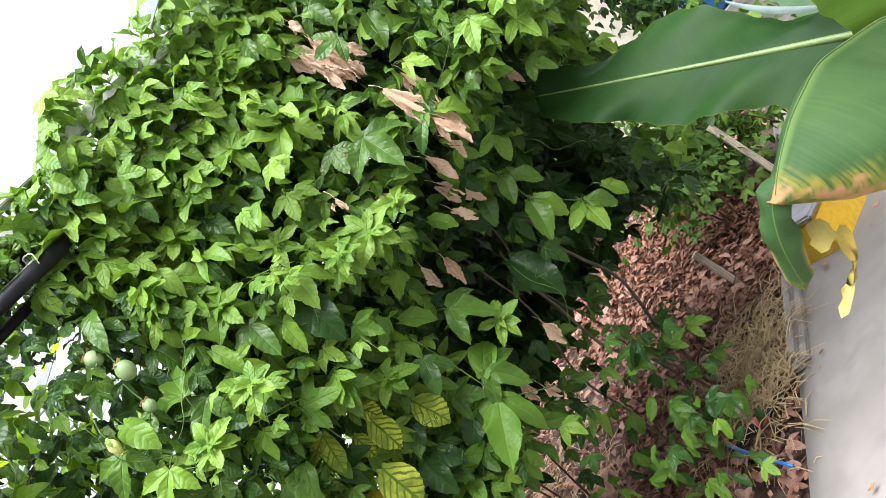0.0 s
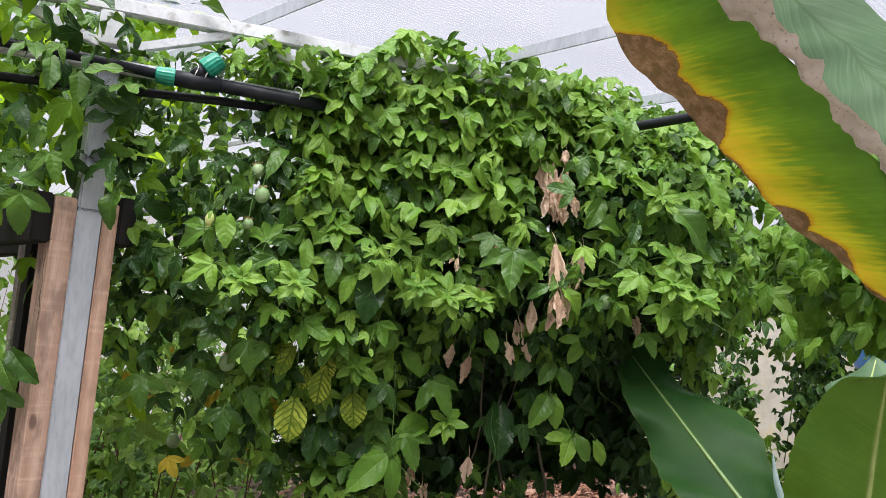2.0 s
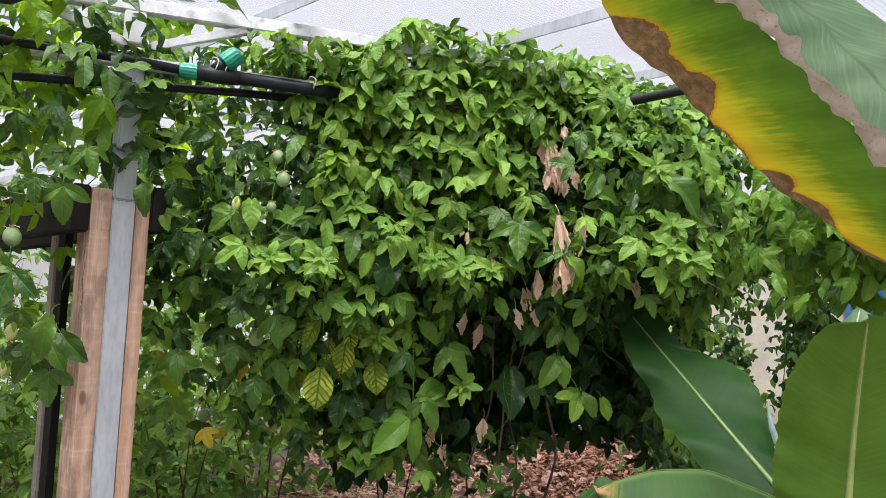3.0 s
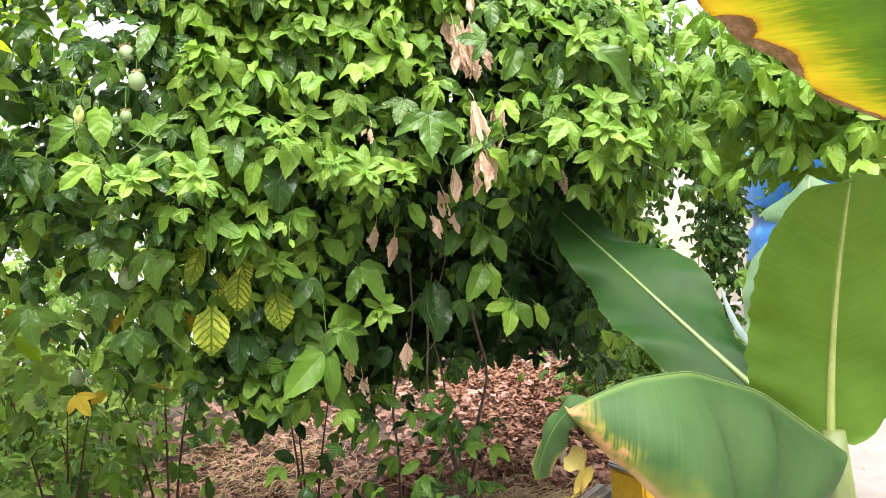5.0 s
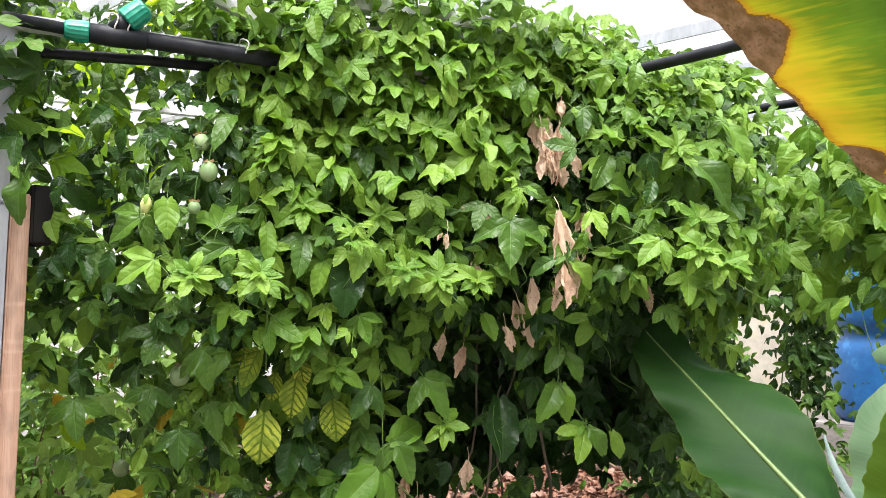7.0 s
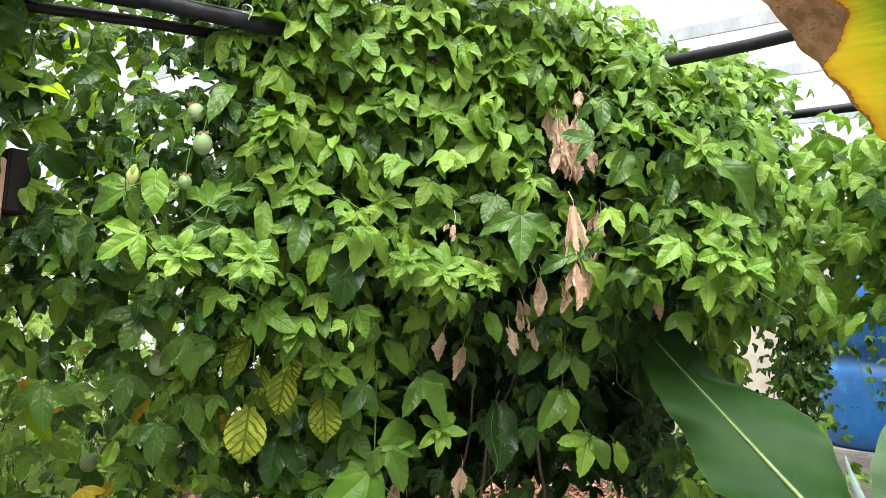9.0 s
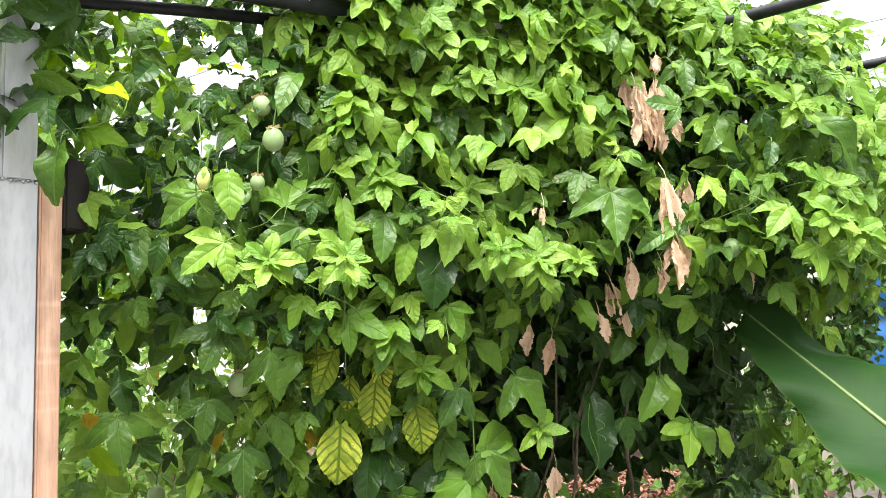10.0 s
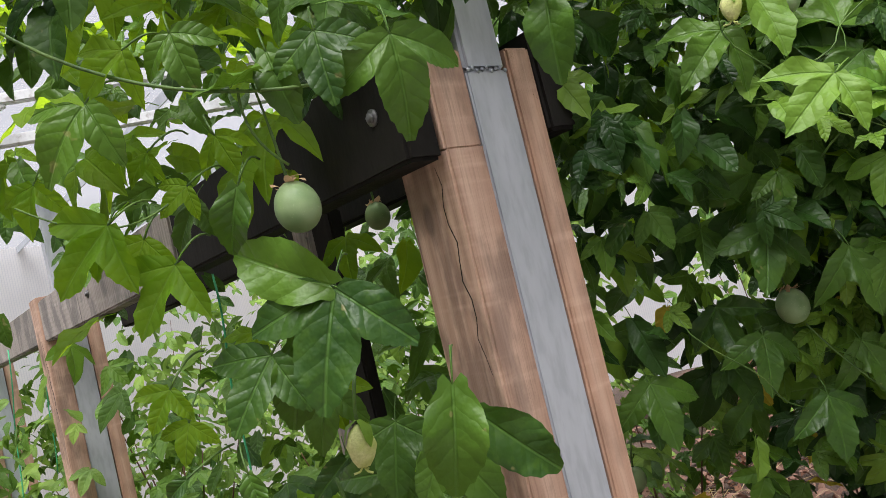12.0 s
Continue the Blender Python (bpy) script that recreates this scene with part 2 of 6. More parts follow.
def fruit_material():
    n = Nodes("green_fruit")
    pos = n.position()
    col = n.mix(n.step(n.noise(22, 2, pos), 0.35, 0.68), (0.16, 0.26, 0.10), (0.26, 0.36, 0.17))
    dots = n.step(n.noise(320, 1, pos), 0.66, 0.74)
    col = n.mix(n.math("MULTIPLY", dots, 0.4), col, (0.40, 0.48, 0.28))
    p = n.surface(col, 0.46, 0, n.bump(n.noise(150, 2, pos), 0.2, 0.002), 0.35)
    p.inputs["Subsurface Weight"].default_value = 0.15
    p.inputs["Subsurface Radius"].default_value = (0.006, 0.01, 0.003)
    return n.mat


m_fruit = fruit_material()


def roof_material(name="twinwall_sheet", milky_share=0.20, reflect=0.0, clean=(0.84, 0.87, 0.91), ribbed=0.75):
    """Ribbed twin-wall sheet: some light goes straight through, some is scattered."""
    n = Nodes(name)
    v = n.coords("UV")
    s = n.tree.nodes.new("ShaderNodeSeparateXYZ")
    n.set(s.inputs[0], v)
    rib = n.math("ABSOLUTE", n.math("SUBTRACT", n.math("FRACT", n.math("MULTIPLY", s.outputs[0], 48.0)), 0.5))
    line = n.step(rib, 0.30, 0.46)
    dirt = n.noise(1.6, 4, n.position())
    tint = n.mix(n.step(dirt, 0.35, 0.75), clean, tuple(c * 0.885 for c in clean))
    cross = n.math("ABSOLUTE", n.math("SUBTRACT", n.math("FRACT", n.math("MULTIPLY", s.outputs[1], 60.0)), 0.5))
    line = n.math("MAXIMUM", line, n.math("MULTIPLY", n.step(cross, 0.36, 0.47), 0.55))
    tint = n.mix(n.math("MULTIPLY", line, ribbed), tint, (0.52, 0.57, 0.67))
    clear = n.put("BsdfTransparent", Color=tint)
    milky = n.put("BsdfTranslucent", Color=tint)
    if reflect:
        milky = n.put("MixShader", i0=reflect, i1=milky.outputs[0], i2=n.put("BsdfDiffuse", Color=tint).outputs[0])
    n.blend_in(clear.outputs[0], milky.outputs[0], milky_share)
    return n.mat


m_roof = roof_material()
m_side = roof_material("side_sheet", 0.90, 0.45, (0.95, 0.96, 0.97), 0.3)


def banana_material(name, base, light, rib, ageing=False, wilted=False, share=0.3, thru=(0.25, 0.5, 0.03), streaks=0.26):
    n = Nodes(name)
    s = n.tree.nodes.new("ShaderNodeSeparateXYZ")
    n.set(s.inputs[0], n.coords("UV"))
    u, v = s.outputs[0], s.outputs[1]
    side = n.math("ABSOLUTE", n.math("SUBTRACT", u, 0.5))
    lean = n.math("MULTIPLY", u, 0.055) if ageing else n.math("MULTIPLY", side, 0.25)
    streak = n.noise(1.0, 3, n.put("CombineXYZ", X=n.math("MULTIPLY", u if ageing else side, 3.0), Y=n.math("MULTIPLY", n.math("SUBTRACT", v, lean), 130.0)).outputs[0])
    broad = n.noise(5.0, 3, n.position())
    col = n.mix(n.step(broad, 0.3, 0.7), base, light)
    col = n.mix(n.math("MULTIPLY", n.step(streak, 0.4, 0.72), 0.4 if ageing else streaks), col, tuple(c * 1.35 for c in light))
    if ageing:
        # yellow from the one margin, in tongues along the veins, then dead brown lobes at that margin
        low = n.step(v, 0.15, 0.60, 0.35, 1.0)
        edge = n.math("ADD", u, n.math("MULTIPLY", n.math("SUBTRACT", streak, 0.5), 0.55))
        edge = n.math("ADD", edge, n.math("MULTIPLY", n.math("SUBTRACT", n.noise(4.5, 2, n.position()), 0.5), 0.22))
        col = n.mix(n.step(u, 0.55, 0.95, 0.0, 0.6), col, (0.030, 0.105, 0.020))
        col = n.mix(n.math("MULTIPLY", n.step(edge, 0.28, 0.62, 1.0, 0.0), low), col, (0.40, 0.38, 0.016))
        col = n.mix(n.math("MULTIPLY", n.step(edge, 0.06, 0.36, 0.85, 0.0), low), col, (0.60, 0.40, 0.022))
        depth = None
        for c, h, d in ((0.345, 0.075, 0.40), (0.405, 0.11, 0.25), (0.475, 0.065, 0.33), (0.600, 0.07, 0.025), (0.715, 0.035, 0.22), (0.785, 0.065, 0.17), (0.93, 0.06, 0.12)):
            q = n.math("DIVIDE", n.math("SUBTRACT", v, c), h)
            q = n.math("MULTIPLY", n.math("SUBTRACT", 1.0, n.math("MULTIPLY", q, q)), d)
            depth = q if depth is None else n.math("MAXIMUM", depth, q)
        jag = n.math("ADD", n.math("MULTIPLY", n.math("SUBTRACT", streak, 0.5), 0.07), n.math("MULTIPLY", n.math("SUBTRACT", n.noise(40, 3, n.position()), 0.5), 0.06))
        over = n.math("SUBTRACT", n.math("ADD", depth, jag), u)
        brown = n.mix(n.step(n.noise(22, 4, n.position()), 0.35, 0.7), (0.10, 0.044, 0.030), (0.22, 0.115, 0.080))
        brown = n.mix(n.step(n.noise(110, 3, n.position()), 0.5, 0.75), brown, (0.07, 0.035, 0.022))
        col = n.mix(n.step(over, -0.07, 0.0, 0.0, 0.75), col, (0.42, 0.17, 0.012))
        col = n.mix(n.step(over, -0.008, 0.0), col, (0.16, 0.06, 0.018))
        col = n.mix(n.step(over, 0.004, 0.016), col, brown)
    else:
        fold = n.step(side, 0.005, 0.03, 1.0, 0.0)
        col = n.mix(fold, col, rib)
        col = n.mix(n.step(side, 0.488, 0.499, 0.0, 0.15), col, (0.24, 0.24, 0.05))
        if wilted:
            far = n.math("ADD", n.math("MULTIPLY", n.step(v, 0.45, 0.85), 0.20), n.math("MULTIPLY", n.math("SUBTRACT", n.noise(9.0, 2, n.position()), 0.5), 0.20))
            col = n.mix(n.step(n.math("ADD", side, far), 0.50, 0.66, 0.0, 0.55), col, (0.24, 0.25, 0.045))
            col = n.mix(n.step(n.math("ADD", side, far), 0.60, 0.66, 0.0, 0.8), col, (0.36, 0.22, 0.12))
            end = n.math("ADD", v, n.math("MULTIPLY", n.math("SUBTRACT", n.noise(11.0, 3, n.position()), 0.5), 0.35))
            col = n.mix(n.math("MULTIPLY", n.step(end, 0.90, 1.0), n.step(streak, 0.35, 0.6)), col, (0.20, 0.185, 0.03))
            col = n.mix(n.step(end, 0.97, 1.0), col, (0.34, 0.20, 0.09))
    h = n.math("ADD", n.math("MULTIPLY", streak, 1.0), n.math("MULTIPLY", n.noise(60, 3, n.position()), 0.4))
    normal = n.bump(h, 0.16, 0.003)
    p = n.surface(col, 0.48, 0, normal, 0.10)
    t = n.put("BsdfTranslucent", Color=n.mix(0.12 if ageing else 0.5, col, thru))
    n.blend_in(p.outputs[0], t.outputs[0], share)
    return n.mat


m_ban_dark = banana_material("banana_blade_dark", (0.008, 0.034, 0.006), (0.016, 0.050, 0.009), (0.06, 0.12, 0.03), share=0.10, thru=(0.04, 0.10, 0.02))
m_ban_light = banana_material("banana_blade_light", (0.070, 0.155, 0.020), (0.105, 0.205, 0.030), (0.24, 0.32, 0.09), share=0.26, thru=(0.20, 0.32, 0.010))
m_ban_low = banana_material("banana_blade_low", (0.028, 0.070, 0.022), (0.050, 0.102, 0.034), (0.10, 0.17, 0.05), wilted=True, share=0.14, thru=(0.12, 0.24, 0.03))
m_ban_old = banana_material("banana_blade_ageing", (0.055, 0.135, 0.010), (0.10, 0.20, 0.014), (0.36, 0.46, 0.14), ageing=True, share=0.26, thru=(0.32, 0.36, 0.012))
m_ban_pale = banana_material("banana_blade_pale", (0.066, 0.135, 0.068), (0.12, 0.195, 0.108), (0.24, 0.33, 0.14), share=0.28, thru=(0.24, 0.38, 0.16))
m_ban_outer = banana_material("banana_blade_outer", (0.15, 0.265, 0.175), (0.27, 0.375, 0.275), (0.15, 0.25, 0.15), share=0.30, thru=(0.25, 0.42, 0.17), streaks=0.5)
m_dead = dry_material("dead_margin", (0.56, 0.43, 0.36), (0.88, 0.75, 0.66))
m_curl = plain_material("banana_underside", (0.09, 0.135, 0.12), (0.13, 0.18, 0.165), 0.5, 0, 20)
m_rib = plain_material("banana_rib", (0.085, 0.155, 0.045), (0.13, 0.20, 0.065), 0.45, 0, 12)
m_rib_dark = plain_material("banana_rib_green", (0.105, 0.175, 0.045), (0.15, 0.225, 0.065), 0.45, 0, 12)
m_rib_pale = plain_material("banana_rib_pale", (0.30, 0.38, 0.10), (0.40, 0.47, 0.15), 0.45, 0, 12)
m_tip_yellow = plain_material("banana_withered", (0.30, 0.23, 0.03), (0.22, 0.20, 0.05), 0.6, 0, 22, wear=(0.26, 0.15, 0.08))
m_pseudostem = plain_material("banana_stem", (0.14, 0.19, 0.06), (0.26, 0.28, 0.11), 0.55, 0, 7, (1, 1, 0.2), wear=(0.18, 0.11, 0.06))


# ---- mesh helpers ----
def put_mesh(name, verts, faces, material, parent=None, label="", smooth=True, uvs=None, matrix=None):
    me = bpy.data.meshes.new(name)
    me.from_pydata([tuple(v) for v in verts], [], [tuple(f) for f in faces])
    if uvs is not None:
        layer = me.uv_layers.new(name="UVMap")
        layer.data.foreach_set("uv", np.asarray(uvs, dtype=np.float32).ravel())
    me.materials.append(material)
    me.polygons.foreach_set("use_smooth", [smooth] * len(me.polygons))
    me.update()
    ob = new(name, me)
    if matrix is not None:
        ob.matrix_basis = matrix
    if parent is not None:
        ob.parent = parent
    if label:
        ob["label"] = label
    return ob


def part(name, bm, material, parent=None, label="", smooth=False):
    me = bpy.data.meshes.new(name)
    bm.to_mesh(me)
    bm.free()
    me.materials.append(material)
    me.polygons.foreach_set("use_smooth", [smooth] * len(me.polygons))
    ob = new(name, me)
    if parent is not None:
        ob.parent = parent
    if label:
        ob["label"] = label
    return ob


def thing(name, label, category, place=(0, 0, 0), group="", kind=""):
    e = new(name)
    e.empty_display_size = 0.05
    e.location = place
    return tagged(e, label, category, group, kind)


def bar_bm(p, q, width, height, side=None, bevel=0.003, bm=None):
    """A bevelled bar from p to q; width along side, height along the third way."""
    p, q = Vector(p), Vector(q)
    d = (q - p).normalized()
    side = Vector(side) if side is not None else d.cross(UP)
    side = (side - d * side.dot(d)).normalized()
    third = d.cross(side).normalized()
    bm = bm or bmesh.new()
    m = Matrix((side * width, third * height, d * (q - p).length)).transposed().to_4x4()
    m.translation = (p + q) / 2
    made = bmesh.ops.create_cube(bm, size=1.0, matrix=m)
    if bevel:
        edges = list({e for v in made["verts"] for e in v.link_edges})
        bmesh.ops.bevel(bm, geom=edges, offset=bevel, segments=2, affect="EDGES")
    return bm


def tube_data(points, radii, sides=8, closed=True):
    """Vertices and faces of a tube along points."""
    pts = [Vector(p) for p in points]
    if not isinstance(radii, (list, tuple)):
        radii = [radii] * len(pts)
    verts, faces = [], []
    ref = Vector((0.31, 0.17, 0.93))
    for i, p in enumerate(pts):
        d = (pts[min(i + 1, len(pts) - 1)] - pts[max(i - 1, 0)]).normalized()
        a = d.cross(ref)
        if a.length < 0.1:
            a = d.cross(Vector((1, 0, 0)))
        a.normalize()
        b = d.cross(a)
        for k in range(sides):
            w = 2 * math.pi * k / sides
            verts.append(p + (a * math.cos(w) + b * math.sin(w)) * radii[i])
    for i in range(len(pts) - 1):
        for k in range(sides):
            faces.append((i * sides + k, i * sides + (k + 1) % sides, (i + 1) * sides + (k + 1) % sides, (i + 1) * sides + k))
    if closed:
        faces.append(tuple(reversed(range(sides))))
        faces.append(tuple(range((len(pts) - 1) * sides, len(pts) * sides)))
    return verts, faces


def tube(name, points, radii, material, parent=None, label="", sides=8):
    v, f = tube_data(points, radii, sides)
    return put_mesh(name, v, f, material, parent, label)


def curve_points(p, c, q, n=12):
    p, c, q = Vector(p), Vector(c), Vector(q)
    return [p * (1 - t) ** 2 + c * 2 * t * (1 - t) + q * t * t for t in (i / n for i in range(n + 1))]


def turned(profile, material, name, parent=None, label="", sides=20, matrix=None, wobble=0.0):
    """A body of revolution about z from (radius, height) pairs."""
    verts, faces = [], []
    for r, z in profile:
        for k in range(sides):
            w = 2 * math.pi * k / sides
            rr = r * (1 + wobble * math.sin(3 * w + 9 * z))
            verts.append((rr * math.cos(w), rr * math.sin(w), z))
    n = len(profile)
    for i in range(n - 1):
        for k in range(sides):
            faces.append((i * sides + k, i * sides + (k + 1) % sides, (i + 1) * sides + (k + 1) % sides, (i + 1) * sides + k))
    faces.append(tuple(reversed(range(sides))))
    faces.append(tuple(range((n - 1) * sides, n * sides)))
    return put_mesh(name, verts, faces, material, parent, label, True, None, matrix)


# ---- the setting: ground, path, walls, roof ----
def sheet(name, corners, material, thick, label, cuts=1, rough=0.0, category=""):
    """A slab over four corners, its top at the corners, subdivided and slightly uneven."""
    c = [Vector(p) for p in corners]
    verts, faces, uvs = [], [], []
    for j in range(cuts + 1):
        for i in range(cuts + 1):
            s, t = i / cuts, j / cuts
            p = (c[0] * (1 - s) + c[1] * s) * (1 - t) + (c[3] * (1 - s) + c[2] * s) * t
            if rough:
                p = p + UP * rough * (noise.noise(p * 1.7) + 0.5 * noise.noise(p * 6.0))
            verts.append(p)
    row = cuts + 1
    for j in range(cuts):
        for i in range(cuts):
            faces.append((j * row + i, j * row + i + 1, (j + 1) * row + i + 1, (j + 1) * row + i))
    n0 = len(verts)
    norm = (c[1] - c[0]).cross(c[3] - c[0]).normalized()
    for p in c:
        verts.append(p - norm * thick)
    edge = [[j for j in range(0, row)], [cuts + row * j for j in range(row)], [row * row - 1 - j for j in range(row)], [row * cuts - row * j for j in range(row)]]
    for k in range(4):
        faces.append(tuple(reversed(edge[k])) + (n0 + k, n0 + (k + 1) % 4))
    faces.append((n0 + 3, n0 + 2, n0 + 1, n0))
    w, h = (c[1] - c[0]).length, (c[3] - c[0]).length
    for f in faces:
        for v in f:
            p = verts[v] - c[0]
            uvs.append((p.dot((c[1] - c[0]) / w), p.dot((c[3] - c[0]) / h)))
    ob = put_mesh(name, verts, faces, material, None, "", bool(rough), uvs)
    return tagged(ob, label, category, "", "structure")


KERB = Vector((-0.46, 3.0, 0))       # a point on the path's edge
sheet("ground", [(-60, -60, -0.03), (60, -60, -0.03), (60, 60, -0.03), (-60, 60, -0.03)], m_soil, 0.3, "dark bare earth with leaf litter", 90, 0.02, "ground")
path_dir = Vector((0.33, 0.944, 0))
path_side = Vector((0.944, -0.33, 0))
path = sheet("pavement", [KERB - path_dir * 7, KERB - path_dir * 7 + path_side * 4.5, KERB + path_dir * 4.5 + path_side * 4.5, KERB + path_dir * 4.5], m_concrete, 0.12,
             "worn grey concrete path with dirt stains", 40, 0.006, "path")
path.location.z = 0.03


def roof_point(a, b, z0=2.668, slope=0.0):
    p = Vector((-1.43, 2.09, 0)) + A * a + B * b
    p.z = z0 + slope * a
    return p


RAFTERS = (-4.0, -3.2, -2.4, -1.6, -0.8, 0.03, 0.85, 1.63, 2.24, 3.05, 3.85, 4.65, 5.45, 6.3, 7.1, 7.9, 8.7)
k = 0
for b0, b1 in zip(RAFTERS, RAFTERS[1:]):
    for a0, a1 in ((-7.0, -2.0), (-2.0, 3.4), (3.4, 8.5)):
        k += 1
        c = [roof_point(a0, b0 + 0.004), roof_point(a1 - 0.01, b0 + 0.004), roof_point(a1 - 0.01, b1 - 0.004), roof_point(a0, b1 - 0.004)]
        s = put_mesh("ceiling_%d" % k, c, [(0, 1, 2, 3)], m_roof, None, "", False, [(0, 0), (a1 - a0, 0), (a1 - a0, b1 - b0), (0, b1 - b0)])
        tagged(s, "milky ribbed twin-wall roof sheet", "roof sheet", "", "structure")

# rafters, lying under the sheets
for b0 in RAFTERS:
    o = roof_point(-7, b0)
    r = thing("rafter", "pale painted steel angle rafter with rust specks", "rafter", o, "roof rafters")
    part("web", bar_bm(roof_point(-7, b0 - 0.021, 2.638) - o, roof_point(8.4, b0 - 0.021, 2.638) - o, 0.006, 0.045, B, 0.001), m_steel, r)
    part("flange", bar_bm(roof_point(-7, b0, 2.662) - o, roof_point(8.4, b0, 2.662) - o, 0.046, 0.006, B, 0.001), m_steel, r)


def wall(name, p, q, z0, z1, thick, material, label):
    p, q = Vector((*p, z0)), Vector((*q, z0))
    d = (q - p).normalized()
    bm = bar_bm((p + q) / 2, (p + q) / 2 + UP * (z1 - z0), (q - p).length, thick, d, 0.01)
    return tagged(part(name, bm, material), label, "wall", "", "structure")


# two walls out of view, surface made up dull to keep bounced light low
wall("wall_east", (4.6, -6.0), (6.8, 6.9), 0, 2.55, 0.14, m_greywood, "plain unseen wall, dull grey-brown to limit bounced light")
wall("wall_south", (-6.0, -4.2), (4.6, -6.0), 0, 2.55, 0.14, m_greywood, "plain unseen wall, dull grey-brown to limit bounced light")
def sheet_wall(name, p, q, z1):
    c = [Vector((*p, 0)), Vector((*q, 0)), Vector((*q, z1)), Vector((*p, z1))]
    w = (c[1] - c[0]).length
    ob = put_mesh(name, c, [(0, 1, 2, 3)], m_side, None, "", False, [(0, 0), (w, 0), (w, z1), (0, z1)])
    return tagged(ob, "milky ribbed twin-wall side sheet", "wall", "", "structure")


sheet_wall("wall_west", (-8.0, -3.5), (-6.6, 8.6), 2.66)
sheet_wall("wall_northwest", (-6.6, 8.6), (-1.3, 9.3), 2.66)
wall("wall_north", (-1.3, 9.2), (6.8, 6.9), 0, 2.35, 0.14, m_wallpaint, "stained cream plastered wall behind the vines")


# ---- posts, beams and truss ----
def post(place, label, notched=True):
    t = thing("post", label, "post", place, "posts")
    o = Vector((0, 0, 0))
    face = A
    bm = bar_bm(o, o + UP * 1.832, 0.082, 0.05, B, 0.003)
    part("steel_plate", bm, m_steel, t, "grey galvanised steel plate")
    bm = bar_bm(o + UP * 1.8322 - A * 0.004, o + UP * 2.352 - A * 0.004, 0.080, 0.058, B, 0.006)
    part("steel_tube", bm, m_steel, t)
    b = bmesh.new()
    for j in range(9):
        m = Matrix.Translation(o + UP * (1.833 + 0.003 * math.sin(j * 2.1)) + A * 0.0255 + B * (-0.036 + 0.009 * j)) @ Matrix.Diagonal((0.003, 0.0058, 0.0038, 1))
        bmesh.ops.create_icosphere(b, subdivisions=1, radius=1.0, matrix=m)
    part("weld_bead", b, m_weld, t, "", True)
    for sgn, wide in ((-1, 0.070), (1, 0.051)):
        c = o + B * sgn * (0.042 + (0.003 if sgn > 0 else 0.0) + wide / 2) - A * 0.006
        bm = bar_bm(c - A * 0.03, c - A * 0.03 + UP * (1.722 if notched and sgn < 0 else 1.866), wide, 0.125, B, 0.004)
        if notched and sgn < 0:
            bar_bm(c - A * 0.0 + UP * 1.717, c - A * 0.0 + UP * 1.866, wide, 0.06, B, 0.004, bm)
        part("timber", bm, m_pine_stained if sgn < 0 else m_pine, t, "stained pine timber with a split in it" if sgn < 0 else "reddish pine timber")
    b = bmesh.new()
    crack = [o - B * 0.1125 - A * 0.01 + UP * (1.70 - 0.028 * j) + A * (0.006 * math.sin(j * 1.9) + 0.0012 * j) for j in range(12)]
    v, f = tube_data(crack, [0.0003 + 0.0005 * math.sin(math.pi * j / 11) for j in range(12)], 5)
    put_mesh("split", v, f, m_blackwood, t)
    return t


post(POST, "galvanised steel post clamped between reddish pine timbers")
post(POST - A * 2.5 - B * 0.07, "steel post between pine timbers under a grey beam", False)
post(POST - A * 4.3 - B * 0.1, "steel post between pine timbers under a grey beam", False)


def beam(p, q, height, thick, material, label, bolts=()):
    t = thing("beam", label, "beam", p)
    q = Vector(q) - Vector(p)
    part("plank", bar_bm((0, 0, 0), q, thick, height, None, 0.006), material, t)
    for s in bolts:
        c = q * s - B * (thick / 2)
        v, f = tube_data([c, c - B * 0.008], 0.008, 6)
        put_mesh("bolt", v, f, m_bolt, t)
        v, f = tube_data([c, c - B * 0.003], 0.013, 12)
        put_mesh("washer", v, f, m_bolt, t)
    return t


near_end, far_end = POST - B * 0.145 + UP * 1.79 + A * 0.02, POST - B * 0.145 + UP * 1.755 - A * 5.0
joint = near_end.lerp(far_end, 0.19)
beam(near_end, joint, 0.165, 0.06, m_blackwood, "near-black timber beam bolted to the post", (0.065,))
beam(joint - A * 0.01, far_end, 0.155, 0.06, m_greywood, "weathered grey timber beam tied with twine", (0.2,))
beam(POST + B * 0.128 + UP * 1.812 + A * 0.03, POST + B * 0.128 + UP * 1.77 - A * 2.45, 0.165, 0.06, m_blackwood, "near-black timber beam behind the post", (0.13,))
# green twine hanging from the far beams
for a, b, sway in (((-2.64, 2.075, 1.70), (-2.645, 2.05, 1.12), 0.012), ((-4.42, 2.80, 1.72), (-4.50, 2.775, 1.02), 0.02), ((-4.54, 3.05, 1.72), (-4.58, 3.03, 1.15), 0.015)):
    p, q = Vector(a), Vector(b)
    line = [p.lerp(q, j / 12) + A * sway * math.sin(j * 0.8) - p for j in range(13)]
    v, f = tube_data(line, 0.0028, 5)
    tagged(put_mesh("twine", v, f, m_greentie, None, "", True, None, Matrix.Translation(p)), "thin green plastic twine hanging from the beam", "twine", "lengths of twine")
# boards that stand behind the near beam
for i, (a, mat, w, top) in enumerate(((0.565, m_blackwood, 0.085, 1.74), (0.665, m_greywood, 0.062, 1.74))):
    c = POST - A * a + B * 0.01
    bd = part("board", bar_bm((0, 0, 0), (0, 0, top), w, 0.03, A, 0.004), mat)
    bd.location = c
    tagged(bd, "upright dark board on the far side of the beam" if mat is m_blackwood else "upright weathered grey board beside a dark one", "board", "upright boards")

